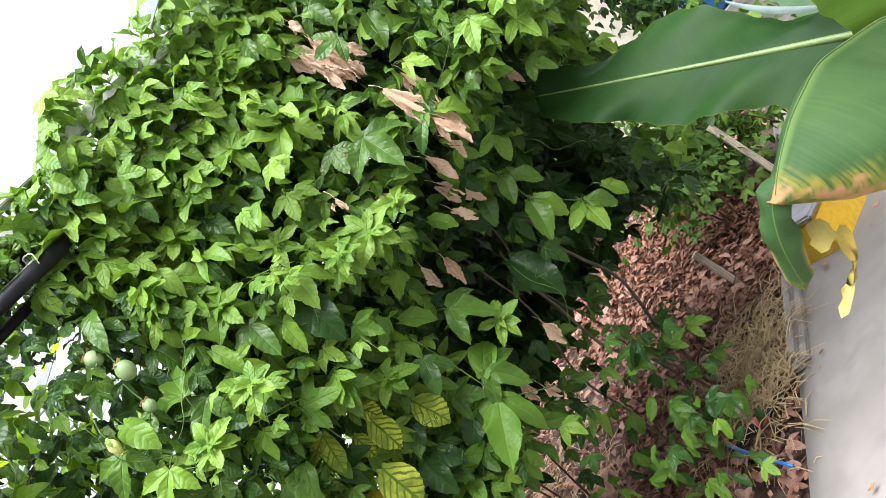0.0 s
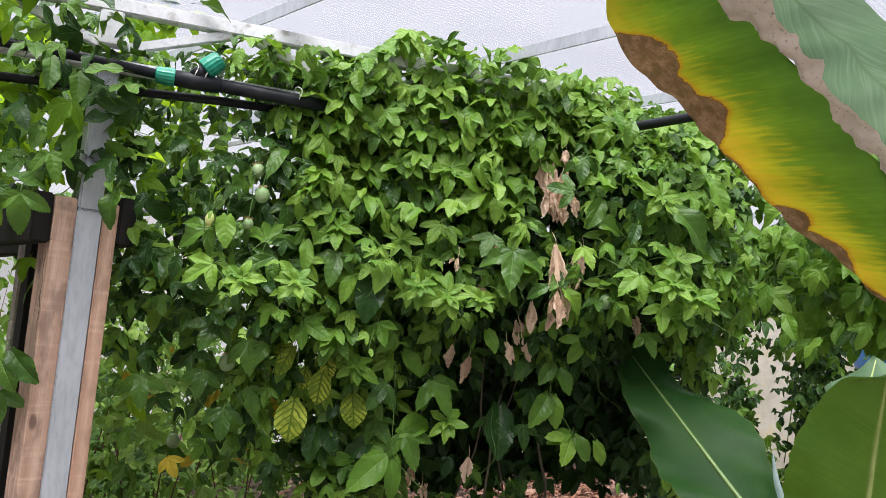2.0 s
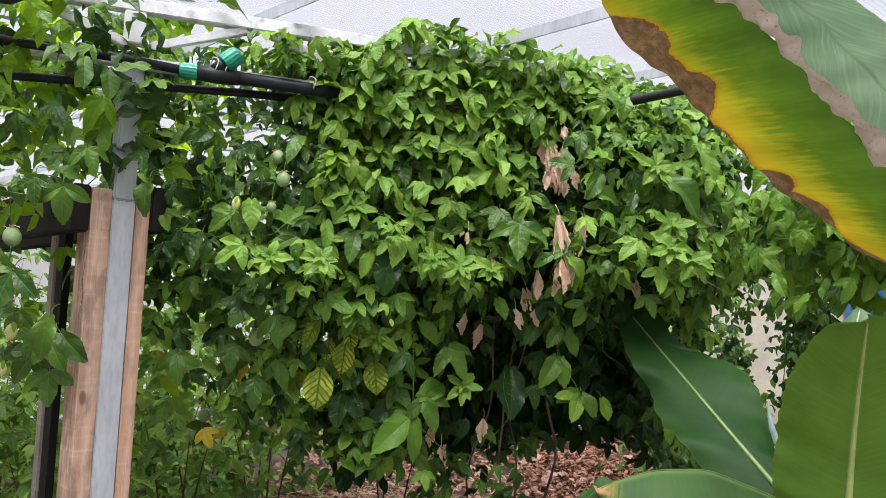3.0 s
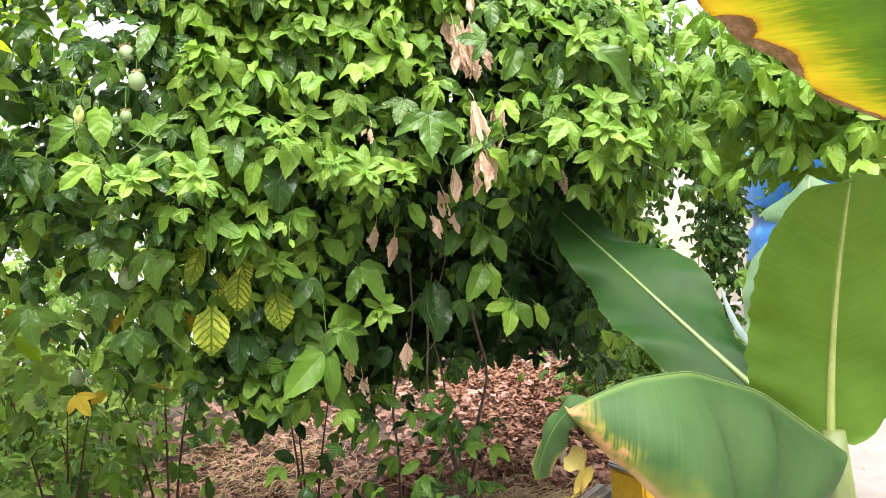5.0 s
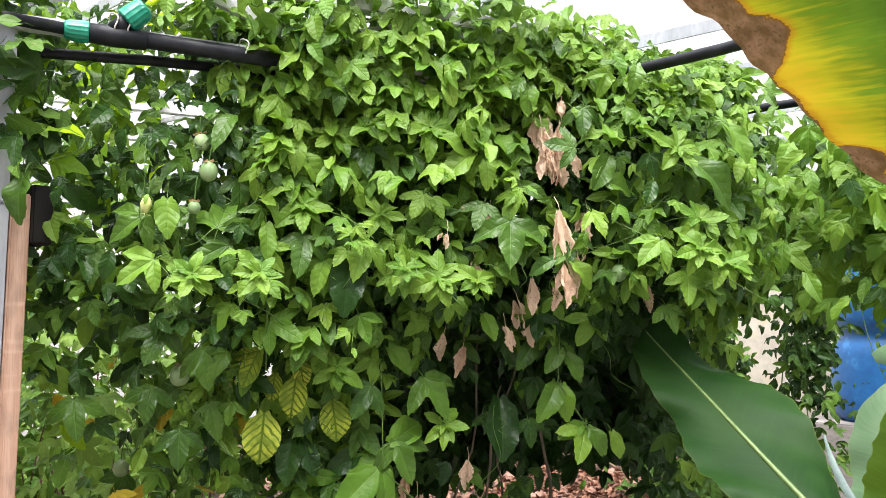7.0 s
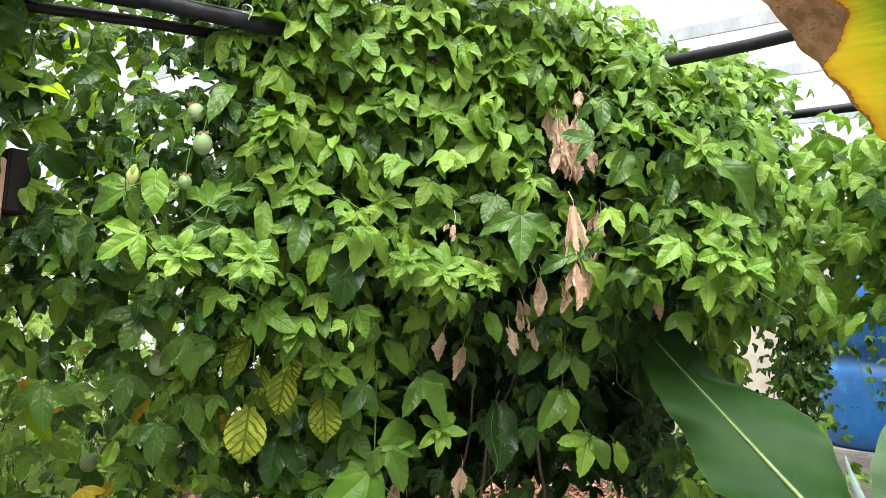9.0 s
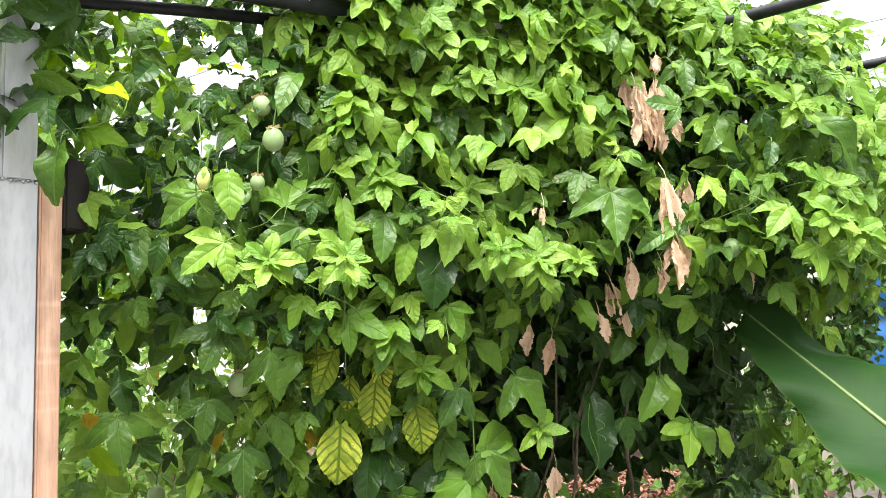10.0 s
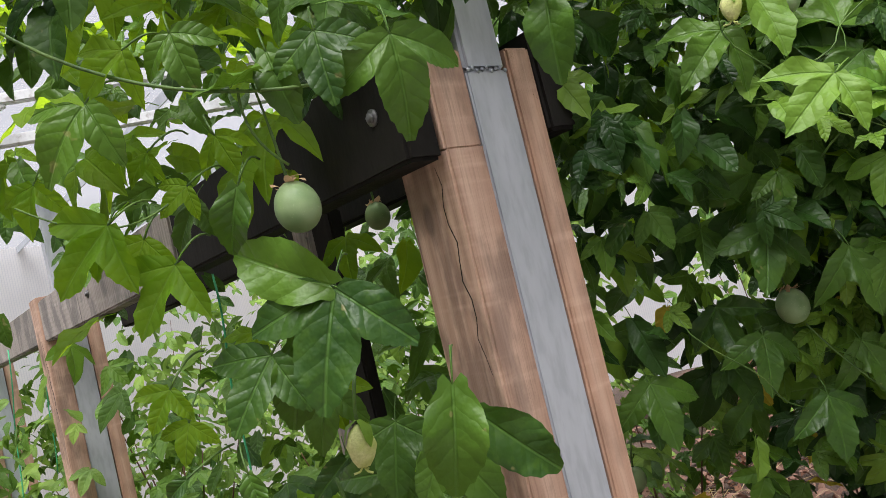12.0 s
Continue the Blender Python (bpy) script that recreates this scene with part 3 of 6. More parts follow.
truss = thing("truss", "pale steel lattice truss on the post top", "truss", POST + UP * 2.378)
CH = Vector((0.766, 0.643, 0))
part("bottom_chord", bar_bm(-CH * 2.6 - UP * 0.04, CH * 1.9 - UP * 0.04, 0.04, 0.04, None, 0.004), m_steel_white, truss)
part("top_chord", bar_bm(-CH * 2.6 + UP * 0.17, CH * 1.9 + UP * 0.17, 0.05, 0.05, None, 0.004), m_steel_white, truss)
part("stub", bar_bm(UP * 0.026, UP * 0.144, 0.075, 0.055, CH, 0.004), m_steel_white, truss)
for i in range(-5, 4):
    p, q = CH * (i * 0.42 + 0.06), CH * (i * 0.42 + 0.40)
    if i % 2:
        p, q = q, p
    part("diagonal", bar_bm(p + UP * 0.026, q + UP * 0.144, 0.032, 0.032, None, 0.003), m_steel_white, truss)

# a second truss behind, parallel to the first
truss2 = thing("truss", "far pale steel lattice truss under the roof", "truss", POST + UP * 2.45 - A * 2.2 + B * 0.3)
part("bottom_chord", bar_bm(-CH * 3, CH * 1.6, 0.04, 0.04, None, 0.004), m_steel_white, truss2)
part("top_chord", bar_bm(-CH * 3 + UP * 0.16, CH * 1.6 + UP * 0.16, 0.04, 0.04, None, 0.004), m_steel_white, truss2)
for i in range(-6, 3):
    p, q = CH * (i * 0.45 + 0.06), CH * (i * 0.45 + 0.40)
    if i % 2:
        p, q = q, p
    part("diagonal", bar_bm(p + UP * 0.02, q + UP * 0.14, 0.025, 0.025, None, 0.003), m_steel_white, truss2)


# ---- irrigation pipes ----
def pipe(name, points, r, label, mat=None):
    v, f = tube_data(points, r, 12)
    o = Vector(points[0])
    ob = put_mesh(name, [x - o for x in v], f, mat or m_pipe, None, "", True, None, Matrix.Translation(o))
    return tagged(ob, label, "pipe", "irrigation pipes")


P1 = POST + UP * 2.334 + Vector((0.643, -0.766, 0)) * 0.048 + CH * 0.025
main_pipe = thing("irrigation_pipe", "black plastic irrigation pipe with green screw fittings", "pipe", P1)
run = [-CH * 2.4 - UP * 0.015, -CH * 1.4 - UP * 0.024, -CH * 0.6 + UP * 0.012, -CH * 0.1 + UP * 0.004, CH * 0.16 - UP * 0.012]
v, f = tube_data(run, 0.017, 12)
put_mesh("hose", v, f, m_pipe, main_pipe)
v, f = tube_data([CH * 0.33 - UP * 0.012, CH * 0.55 - UP * 0.016, CH * 0.77 - UP * 0.02], 0.024, 12)
put_mesh("hose", v, f, m_pipe, main_pipe)


def cap(c, d, r, length, parent):
    """A ribbed screw cap along d."""
    d = Vector(d).normalized()
    a = d.cross(UP).normalized()
    b2 = d.cross(a)
    verts, faces = [], []
    n = 32
    prof = ((0.0, 0.82), (0.06, 0.98), (0.35, 1.0), (0.80, 0.92), (0.95, 0.86), (1.0, 0.74), (1.0, 0.5), (0.6, 0.48))
    for s, rr in prof:
        for k in range(n):
            w = 2 * math.pi * k / n
            q = r * rr * (1.0 + (0.04 if k % 2 and 0.05 < s < 0.9 else 0))
            verts.append(Vector(c) + d * (s * length) + (a * math.cos(w) + b2 * math.sin(w)) * q)
    for i in range(len(prof) - 1):
        for k in range(n):
            faces.append((i * n + k, i * n + (k + 1) % n, (i + 1) * n + (k + 1) % n, (i + 1) * n + k))
    faces.append(tuple(reversed(range(n))))
    faces.append(tuple(range((len(prof) - 1) * n, len(prof) * n)))
    return put_mesh("screw_cap", verts, faces, m_teal, parent, "green plastic screw cap", False)


cap(CH * 0.20 - UP * 0.012, -CH, 0.030, 0.065, main_pipe)
tee_up = Vector((0.56, 0.35, 0.62)).normalized()
v, f = tube_data([CH * 0.195 - UP * 0.012, CH * 0.26 - UP * 0.014, CH * 0.35 - UP * 0.014], [0.027, 0.030, 0.027], 14)
put_mesh("tee_body", v, f, m_pipe, main_pipe)
v, f = tube_data([CH * 0.26, CH * 0.26 + tee_up * 0.055], [0.024, 0.027], 14)
put_mesh("branch", v, f, m_pipe, main_pipe)
cap(CH * 0.26 + tee_up * 0.045, tee_up, 0.036, 0.07, main_pipe)
for s in (0.235, 0.27, 0.62):
    c = CH * s + tee_up * (0.03 if s < 0.5 else 0)
    ring = [c + (A * math.cos(w) + UP * math.sin(w)) * 0.031 + CH * 0.004 * math.sin(3 * w) for w in (2 * math.pi * k / 14 for k in range(15))]
    v, f = tube_data(ring, 0.0022, 5)
    put_mesh("twine", v, f, m_tie, main_pipe)

pipe("irrigation_pipe", [POST + UP * 2.22 - A * 0.06 - CH * 2.2, POST + UP * 2.24 - A * 0.06 - CH * 0.5, POST + UP * 2.29 - A * 0.05 + CH * 0.4, POST + UP * 2.30 - A * 0.05 + CH * 0.78], 0.016, "lower black plastic irrigation pipe")
PR = Vector((0.02, 2.73, 2.40))
pipe("irrigation_pipe", [PR - A * 1.2 + UP * -0.05, PR - A * 0.3, PR + A * 0.2 + UP * 0.015, PR + A * 0.9 + UP * 0.06, PR + A * 2.4 + UP * 0.1], 0.019, "black pipe running out of the vine top")
PR2 = Vector((0.53, 4.0, 2.55))
pipe("irrigation_pipe", [PR2 - A * 1.6, PR2, PR2 + A * 2.4 + UP * 0.03], 0.020, "black pipe half hidden among far vines")
pipe("irrigation_pipe", [Vector((-1.75, 0.75, 2.28)), Vector((-1.5, 0.95, 2.29)), Vector((-1.36, 1.02, 2.36)), Vector((-1.25, 1.04, 2.5)), Vector((-1.2, 1.05, 2.8))], 0.018, "black hose hanging under the roof")


# ---- leaf shapes ----
def leaf_shape(lobes, n_sub, rings, fold, droop, ripple, serrate, seed, petiole=True):
    """A lobed leaf blade with a wavy, toothed margin: vertices, faces and a face-corner map (across, along) of the lobe it belongs to. Tip along +y."""
    rng = random.Random(seed)
    end = radians(140)

    def radius(w):
        best = 0.16 * (1 - 0.25 * abs(w) / end)
        for a, ln, wide in lobes:
            d = abs(w - a)
            if d < 1.4:
                k = 0.5 / wide
                oval = math.cos(d) / (math.cos(d) ** 2 + (k * math.sin(d)) ** 2)
                best = max(best, ln * oval * (0.91 + 0.09 * math.exp(-(d / 0.10) ** 1.5)))
        return best

    keys = [-end]
    by_angle = sorted(lobes)
    axes = [a for a, _, _ in by_angle]
    for i, a in enumerate(axes):
        keys.append(a)
        if i + 1 < len(axes):
            ws = [a + (axes[i + 1] - a) * t / 40 for t in range(41)]
            keys.append(min(ws, key=radius))
    keys.append(end)
    angles, owner = [], []
    for i in range(len(keys) - 1):
        # even steps along the outline
        ws = [keys[i] + (keys[i + 1] - keys[i]) * t / 80 for t in range(81)]
        pts = [(radius(w) * math.sin(w), radius(w) * math.cos(w)) for w in ws]
        run = [0.0]
        for p, q in zip(pts, pts[1:]):
            run.append(run[-1] + math.hypot(q[0] - p[0], q[1] - p[1]))
        for j in range(n_sub):
            angles.append(float(np.interp(run[-1] * j / n_sub, run, ws)))
            owner.append(min(i // 2, len(by_angle) - 1))
    angles.append(keys[-1])
    owner.append(len(by_angle) - 1)
    ph = [rng.uniform(0, 6.28) for _ in range(8)]
    curl = [rng.uniform(0.6, 1.5) for _ in lobes]
    tilt = rng.uniform(-0.14, 0.14)
    verts = [(0.0, 0.0, 0.0)]
    flat = [(0.0, 0.0)]
    for r_i in range(1, rings + 1):
        fr = (r_i / rings) ** 0.85
        for k, w in enumerate(angles):
            r = radius(w) * fr
            if r_i == rings and serrate:
                r *= 1 + serrate * (1 if k % 2 else -1) * rng.uniform(0.5, 1.4)
            x, y = r * math.sin(w), r * math.cos(w)
            a, ln, wide = by_angle[owner[k]]
            u, v = r * math.cos(w - a) / ln, r * math.sin(w - a) / ln
            edge = min(1.4, abs(v) / wide)
            side = 1 if v > 0 else 0
            z = fold * abs(v) * ln * 1.2 - droop * curl[owner[k]] * ln * max(0.0, u) ** 2.2 + 0.05 * ln * u
            z += ripple * ln * edge ** 1.6 * math.sin(9.0 * u + ph[owner[k] * 2 + side])
            z += tilt * x - 0.12 * x * x
            verts.append((x, y, z))
            flat.append((x, y))
    n = len(angles)
    faces, uvs = [], []

    def corner(vi, lobe):
        a, ln, _ = by_angle[lobe]
        x, y = flat[vi]
        along = (x * math.sin(a) + y * math.cos(a)) / ln
        across = (x * math.cos(a) - y * math.sin(a)) / ln
        return (0.5 + across * 0.5, along)

    for k in range(n - 1):
        lobe = owner[k]
        f = (0, 1 + k + 1, 1 + k)
        faces.append(f)
        uvs += [corner(v, lobe) for v in f]
        for r_i in range(rings - 1):
            o = 1 + r_i * n
            f = (o + k, o + k + 1, o + n + k + 1, o + n + k)
            faces.append(f)
            uvs += [corner(v, lobe) for v in f]
    if petiole:
        o = len(verts)
        for y, z in ((0.0, 0.0), (-0.16, 0.015), (-0.34, -0.05)):
            for k in range(3):
                w = 2 * math.pi * k / 3
                verts.append((0.009 * math.cos(w), y, z + 0.009 * math.sin(w) - 0.006))
        for i in range(2):
            for k in range(3):
                f = (o + i * 3 + k, o + i * 3 + (k + 1) % 3, o + (i + 1) * 3 + (k + 1) % 3, o + (i + 1) * 3 + k)
                faces.append(f)
                uvs += [(0.5, 0.1)] * 4
    return np.array(verts), faces, np.array(uvs)


D = radians
THREE = [(0.0, 1.0, 0.265), (D(58), 0.84, 0.245), (D(-60), 0.80, 0.255)]
THREE_B = [(0.0, 1.0, 0.28), (D(53), 0.82, 0.235), (D(-57), 0.74, 0.25)]
TWO = [(0.0, 1.0, 0.30), (D(55), 0.72, 0.25)]
ONE_W = [(0.0, 0.95, 0.32)]
ONE_N = [(0.0, 1.0, 0.27)]
THREE_W = [(0.0, 1.0, 0.30), (D(60), 0.80, 0.28), (D(-62), 0.78, 0.29)]
KINDS = [THREE, THREE_B, THREE, TWO, ONE_N, ONE_W]
NEAR_SHAPES = [leaf_shape(kd, 9 if len(kd) > 1 else 16, 5, 0.10 + 0.14 * (i % 3), 0.14 + 0.13 * (i % 4), 0.065 + 0.02 * (i % 3), 0.018, 50 + i) for i, kd in enumerate(KINDS * 2)]
MASS_SHAPES = [leaf_shape(kd, 6 if len(kd) > 1 else 10, 3, 0.10 + 0.15 * (i % 3), 0.16 + 0.15 * (i % 4), 0.10, 0.0, 90 + i, i % 2 == 0) for i, kd in enumerate(KINDS * 2)]
FAR_SHAPES = [leaf_shape(kd, 4 if len(kd) > 1 else 6, 2, 0.2, 0.25, 0.05, 0.0, 130 + i, False) for i, kd in enumerate(KINDS)]


def shape_mesh(name, shape, material):
    v, f, uv = shape
    me = bpy.data.meshes.new(name)
    me.from_pydata(v.tolist(), [], f)
    me.uv_layers.new(name="UVMap").data.foreach_set("uv", uv.astype(np.float32).ravel())
    me.materials.append(material)
    me.polygons.foreach_set("use_smooth", [True] * len(me.polygons))
    return me


NEAR_SHAPES += [leaf_shape(THREE_W, 12, 7, 0.12 + 0.08 * i, 0.16 + 0.10 * i, 0.05, 0.016, 70 + i) for i in range(3)]
LEAF_MESH = [shape_mesh("leaf", s, m_leaf_one) for s in NEAR_SHAPES]
YOUNG_MESH = [shape_mesh("leaf", s, m_young_one) for s in NEAR_SHAPES]
YELLOW_MESH = [shape_mesh("leaf", leaf_shape([(0.0, 1.0, w)] if k else TWO, 22 if k else 12, 7, 0.20, 0.26, 0.085, 0.014, 170 + k), m_yellow) for k, w in enumerate((0.3, 0.40, 0.43, 0.38))]
OLD_MESH = [shape_mesh("leaf", NEAR_SHAPES[k], m_old_one) for k in (5, 11, 0, 7)]
BACKLIT_MESH = [shape_mesh("leaf", s, m_backlit_one) for s in NEAR_SHAPES]
FADED_MESH = [shape_mesh("leaf", NEAR_SHAPES[k], m_faded) for k in (5, 4, 1)]


def leaf_pose(place, normal, tip, size):
    """Pose of a leaf whose face looks along normal and whose tip points along tip."""
    n = Vector(normal).normalized()
    t = Vector(tip)
    t = (t - n * t.dot(n))
    if t.length < 1e-3:
        t = n.orthogonal()
    t.normalize()
    x = t.cross(n)
    m = Matrix((x * size, t * size, n * size)).transposed().to_4x4()
    m.translation = place
    return m


def leaf_mass(name, items, shapes, materials, parent, label):
    """Many leaves joined into one mesh. items: pose, shape index, material index."""
    vs, loops, sizes, uvs, mats = [], [], [], [], []
    base = 0
    ready = []
    for v, f, uv in shapes:
        ready.append((np.c_[v, np.ones(len(v))], np.concatenate([np.array(x) for x in f]), np.array([len(x) for x in f]), uv))
    for m, si, mi in items:
        v, lp, sz, uv = ready[si]
        vs.append((v @ np.array(m).T)[:, :3])
        loops.append(lp + base)
        sizes.append(sz)
        uvs.append(uv)
        mats.append(np.full(len(sz), mi))
        base += len(v)
    vs, loops, sizes, uvs, mats = (np.concatenate(x) for x in (vs, loops, sizes, uvs, mats))
    me = bpy.data.meshes.new(name)
    me.vertices.add(len(vs))
    me.vertices.foreach_set("co", vs.astype(np.float32).ravel())
    me.loops.add(len(loops))
    me.loops.foreach_set("vertex_index", loops.astype(np.int32))
    me.polygons.add(len(sizes))
    me.polygons.foreach_set("loop_start", np.concatenate([[0], np.cumsum(sizes)[:-1]]).astype(np.int32))
    me.polygons.foreach_set("loop_total", sizes.astype(np.int32))
    me.polygons.foreach_set("material_index", mats.astype(np.int32))
    me.polygons.foreach_set("use_smooth", np.ones(len(sizes), dtype=bool))
    me.uv_layers.new(name="UVMap").data.foreach_set("uv", uvs.astype(np.float32).ravel())
    for mt in materials:
        me.materials.append(mt)
    me.update(calc_edges=True)
    me.validate()
    ob = new(name, me)
    ob.parent = parent
    return tagged(ob, label, "", "", "stuff")


# ---- the passion vine ----
vine = thing("passion_vine", "dense passion fruit vine hanging from the roof frame", "vine", (-0.7, 2.6, 0))
vine.location = (0, 0, 0)
rv = random.Random(11)

H0, HS = Vector((-1.3, 1.9, 0)), Vector((0.876, 0.482, 0))    # the front's line
HN = Vector((0.482, -0.876, 0))                                # its outward way
# how far the front lies behind that line, by height, at four places along it
BULGE_Z = [0.5, 0.9, 1.2, 1.5, 1.7, 1.9, 2.2, 2.4, 2.52, 2.60]
BULGE_S = [0.0, 0.5, 1.0, 1.5]
BULGE_O = [[0.45, 0.36, 0.27, 0.15, 0.06, 0.03, 0.05, 0.15, 0.34, 0.55],
           [0.45, 0.36, 0.26, 0.15, 0.10, 0.13, 0.18, 0.22, 0.36, 0.55],
           [0.50, 0.45, 0.38, 0.33, 0.14, 0.18, 0.22, 0.24, 0.38, 0.55],
           [0.50, 0.45, 0.42, 0.35, 0.06, 0.02, 0.05, 0.12, 0.30, 0.50]]


def at_hedge(s, z, o):
    """The point s metres along the front's line, at height z, o metres behind that line."""
    p = H0 + HS * s - HN * o
    p.z = z
    return p


def front(s, z, deep=0.0):
    """A point of the vine's front: s metres along, at height z, deep metres behind it."""
    o = float(np.interp(s, BULGE_S, [np.interp(z, BULGE_Z, row) for row in BULGE_O])) + deep
    o += 0.07 * noise.noise(Vector((s * 2.2, z * 2.2, 3.1))) + 0.04 * noise.noise(Vector((s * 5, z * 5, 7.7)))
    if s > 1.45:
        o += (s - 1.45) ** 2 * 0.5
    return at_hedge(s, z, o)


def hang(rng, out=HN, face=0.85, lift=0.45, spread=0.38):
    """A facing and a tip direction as leaves of a hanging curtain have them."""
    r = Vector((rng.gauss(0, spread), rng.gauss(0, spread), rng.gauss(0, spread)))
    n = out * face + UP * lift + r
    t = Vector((rng.gauss(0, 0.6), rng.gauss(0, 0.6), -0.95 + rng.gauss(0, 0.45))) + out * 0.35
    return n, t


def lower_edge(s):
    """The height at which the curtain of leaves ends."""
    return (0.95 if s < 0.35 else 0.90) + 0.16 * noise.noise(Vector((s * 2.3, 0.3, 1.0))) + (0.22 if 1.0 < s < 1.6 else 0)


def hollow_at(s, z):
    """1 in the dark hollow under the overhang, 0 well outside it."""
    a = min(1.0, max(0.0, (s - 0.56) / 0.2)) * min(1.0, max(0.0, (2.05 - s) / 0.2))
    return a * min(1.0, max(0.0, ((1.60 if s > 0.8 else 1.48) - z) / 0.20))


# leaves that stand out: kind (T lobed, Y young lobed, O oval, D large dark, W a whorl of young leaves), place along the front, height, depth, size, turn from hanging straight down
TOP_LEAVES = [
    ("T", -0.065, 1.820, 0.012, 0.116, -49), ("O", -0.006, 1.866, 0.005, 0.125, 5), ("T", 0.163, 1.745, 0.041, 0.126, -61), ("T", 0.134, 1.792, 0.034, 0.147, 169),
    ("Y", -0.014, 1.686, -0.174, 0.111, -55), ("W", 0.081, 1.647, -0.131, 0.069, 0), ("W", 0.254, 1.660, -0.106, 0.074, 0), ("W", 0.375, 1.871, 0.073, 0.093, 0),
    ("T", 0.382, 1.779, 0.067, 0.130, -8), ("Y", 0.438, 1.723, 0.078, 0.116, 2), ("O", 0.361, 2.033, 0.091, 0.116, 44),
]
UPPER_LEAVES = [
    ("W", 0.650, 2.307, 0.170, 0.110, 0), ("Y", 0.684, 2.273, 0.157, 0.110, 65), ("W", 0.773, 2.142, 0.143, 0.111, 0), ("O", 0.912, 2.073, 0.145, 0.151, -49),
    ("O", 0.959, 2.052, 0.147, 0.100, 0), ("T", 0.560, 2.075, 0.134, 0.110, 5), ("W", 0.940, 2.310, 0.188, 0.079, 0), ("O", 0.815, 2.505, 0.316, 0.112, 18),
    ("W", 1.003, 2.374, 0.197, 0.086, 0), ("O", 1.082, 2.343, 0.172, 0.089, -17), ("O", 1.107, 2.326, 0.173, 0.119, -5),
]
MIDDLE_LEAVES = [
    ("Y", 0.750, 1.931, 0.120, 0.094, -25), ("Y", 0.780, 1.920, 0.121, 0.077, 23), ("T", 0.953, 1.911, 0.137, 0.102, -19), ("T", 1.033, 1.858, 0.112, 0.167, -4),
    ("Y", 0.570, 1.768, 0.066, 0.128, -18), ("O", 0.609, 1.757, 0.078, 0.072, 0), ("D", 0.526, 1.726, 0.086, 0.196, -7), ("Y", 0.444, 1.709, 0.067, 0.108, -16),
    ("W", 0.682, 1.694, 0.048, 0.064, 0), ("W", 0.792, 1.664, 0.077, 0.099, 0), ("Y", 0.852, 1.593, 0.158, 0.068, -10), ("W", 0.923, 1.665, 0.104, 0.074, 0),
    ("O", 0.985, 1.708, 0.100, 0.103, 70), ("Y", 0.558, 1.545, 0.116, 0.091, 19), ("Y", 0.449, 1.577, 0.099, 0.079, 9), ("W", 0.611, 1.859, 0.104, 0.069, 0),
]
SIDE_LEAVES = [
    ("Y", 1.270, 1.885, 0.014, 0.093, 18), ("Y", 1.346, 1.902, -0.010, 0.065, 35), ("O", 1.231, 1.730, 0.073, 0.106, 39), ("O", 1.165, 1.736, 0.076, 0.089, -61),
    ("Y", 1.452, 1.794, -0.088, 0.109, -45), ("Y", 1.453, 1.790, -0.087, 0.099, 9), ("W", 1.580, 1.775, -0.095, 0.095, 0), ("W", 1.665, 1.735, -0.09, 0.085, 0), ("W", 1.625, 1.660, -0.03, 0.080, 0), ("Y", 1.568, 1.693, -0.043, 0.111, -11),
    ("T", 1.589, 1.595, 0.142, 0.101, 13), ("Y", 1.719, 1.565, 0.192, 0.058, 37), ("W", 1.596, 1.867, -0.063, 0.092, 0), ("Y", 1.713, 1.747, -0.075, 0.087, 22),
    ("T", 1.236, 2.100, 0.077, 0.105, -101), ("O", 1.242, 2.238, 0.116, 0.061, 23), ("T", 1.400, 2.241, 0.056, 0.074, -7), ("O", 1.749, 2.188, 0.013, 0.143, 21),
    ("O", 1.589, 2.057, -0.035, 0.196, 43),
]
LOW_LEAVES = [
    ("T", 0.794, 1.344, 0.265, 0.146, 30), ("T", 0.611, 1.322, 0.217, 0.118, -31), ("Y", 0.659, 1.062, 0.280, 0.211, -46), ("T", 0.706, 1.142, 0.276, 0.143, 21),
    ("O", 0.688, 1.138, 0.274, 0.167, 130), ("W", 0.862, 1.193, 0.279, 0.082, 0), ("W", 0.492, 1.383, 0.163, 0.080, 0), ("D", 0.590, 1.098, 0.314, 0.131, -60),
    ("D", 0.407, 1.147, 0.279, 0.122, 21), ("D", 0.372, 1.142, 0.281, 0.141, -4), ("D", 0.438, 1.242, 0.246, 0.079, -23), ("O", 1.276, 1.445, 0.302, 0.110, -35), ("O", 1.300, 1.425, 0.300, 0.105, 25),
    ("O", 1.267, 1.324, 0.316, 0.150, -30), ("O", 1.285, 1.318, 0.312, 0.125, 8), ("Y", 1.373, 1.170, 0.314, 0.140, -24), ("O", 1.365, 1.180, 0.310, 0.105, -70), ("O", 1.385, 1.170, 0.312, 0.110, 35), ("O", 1.476, 1.154, 0.323, 0.100, 19), ("D", 1.095, 1.257, 0.427, 0.225, 0),
    ("O", 1.196, 1.468, 0.344, 0.120, -34),
]
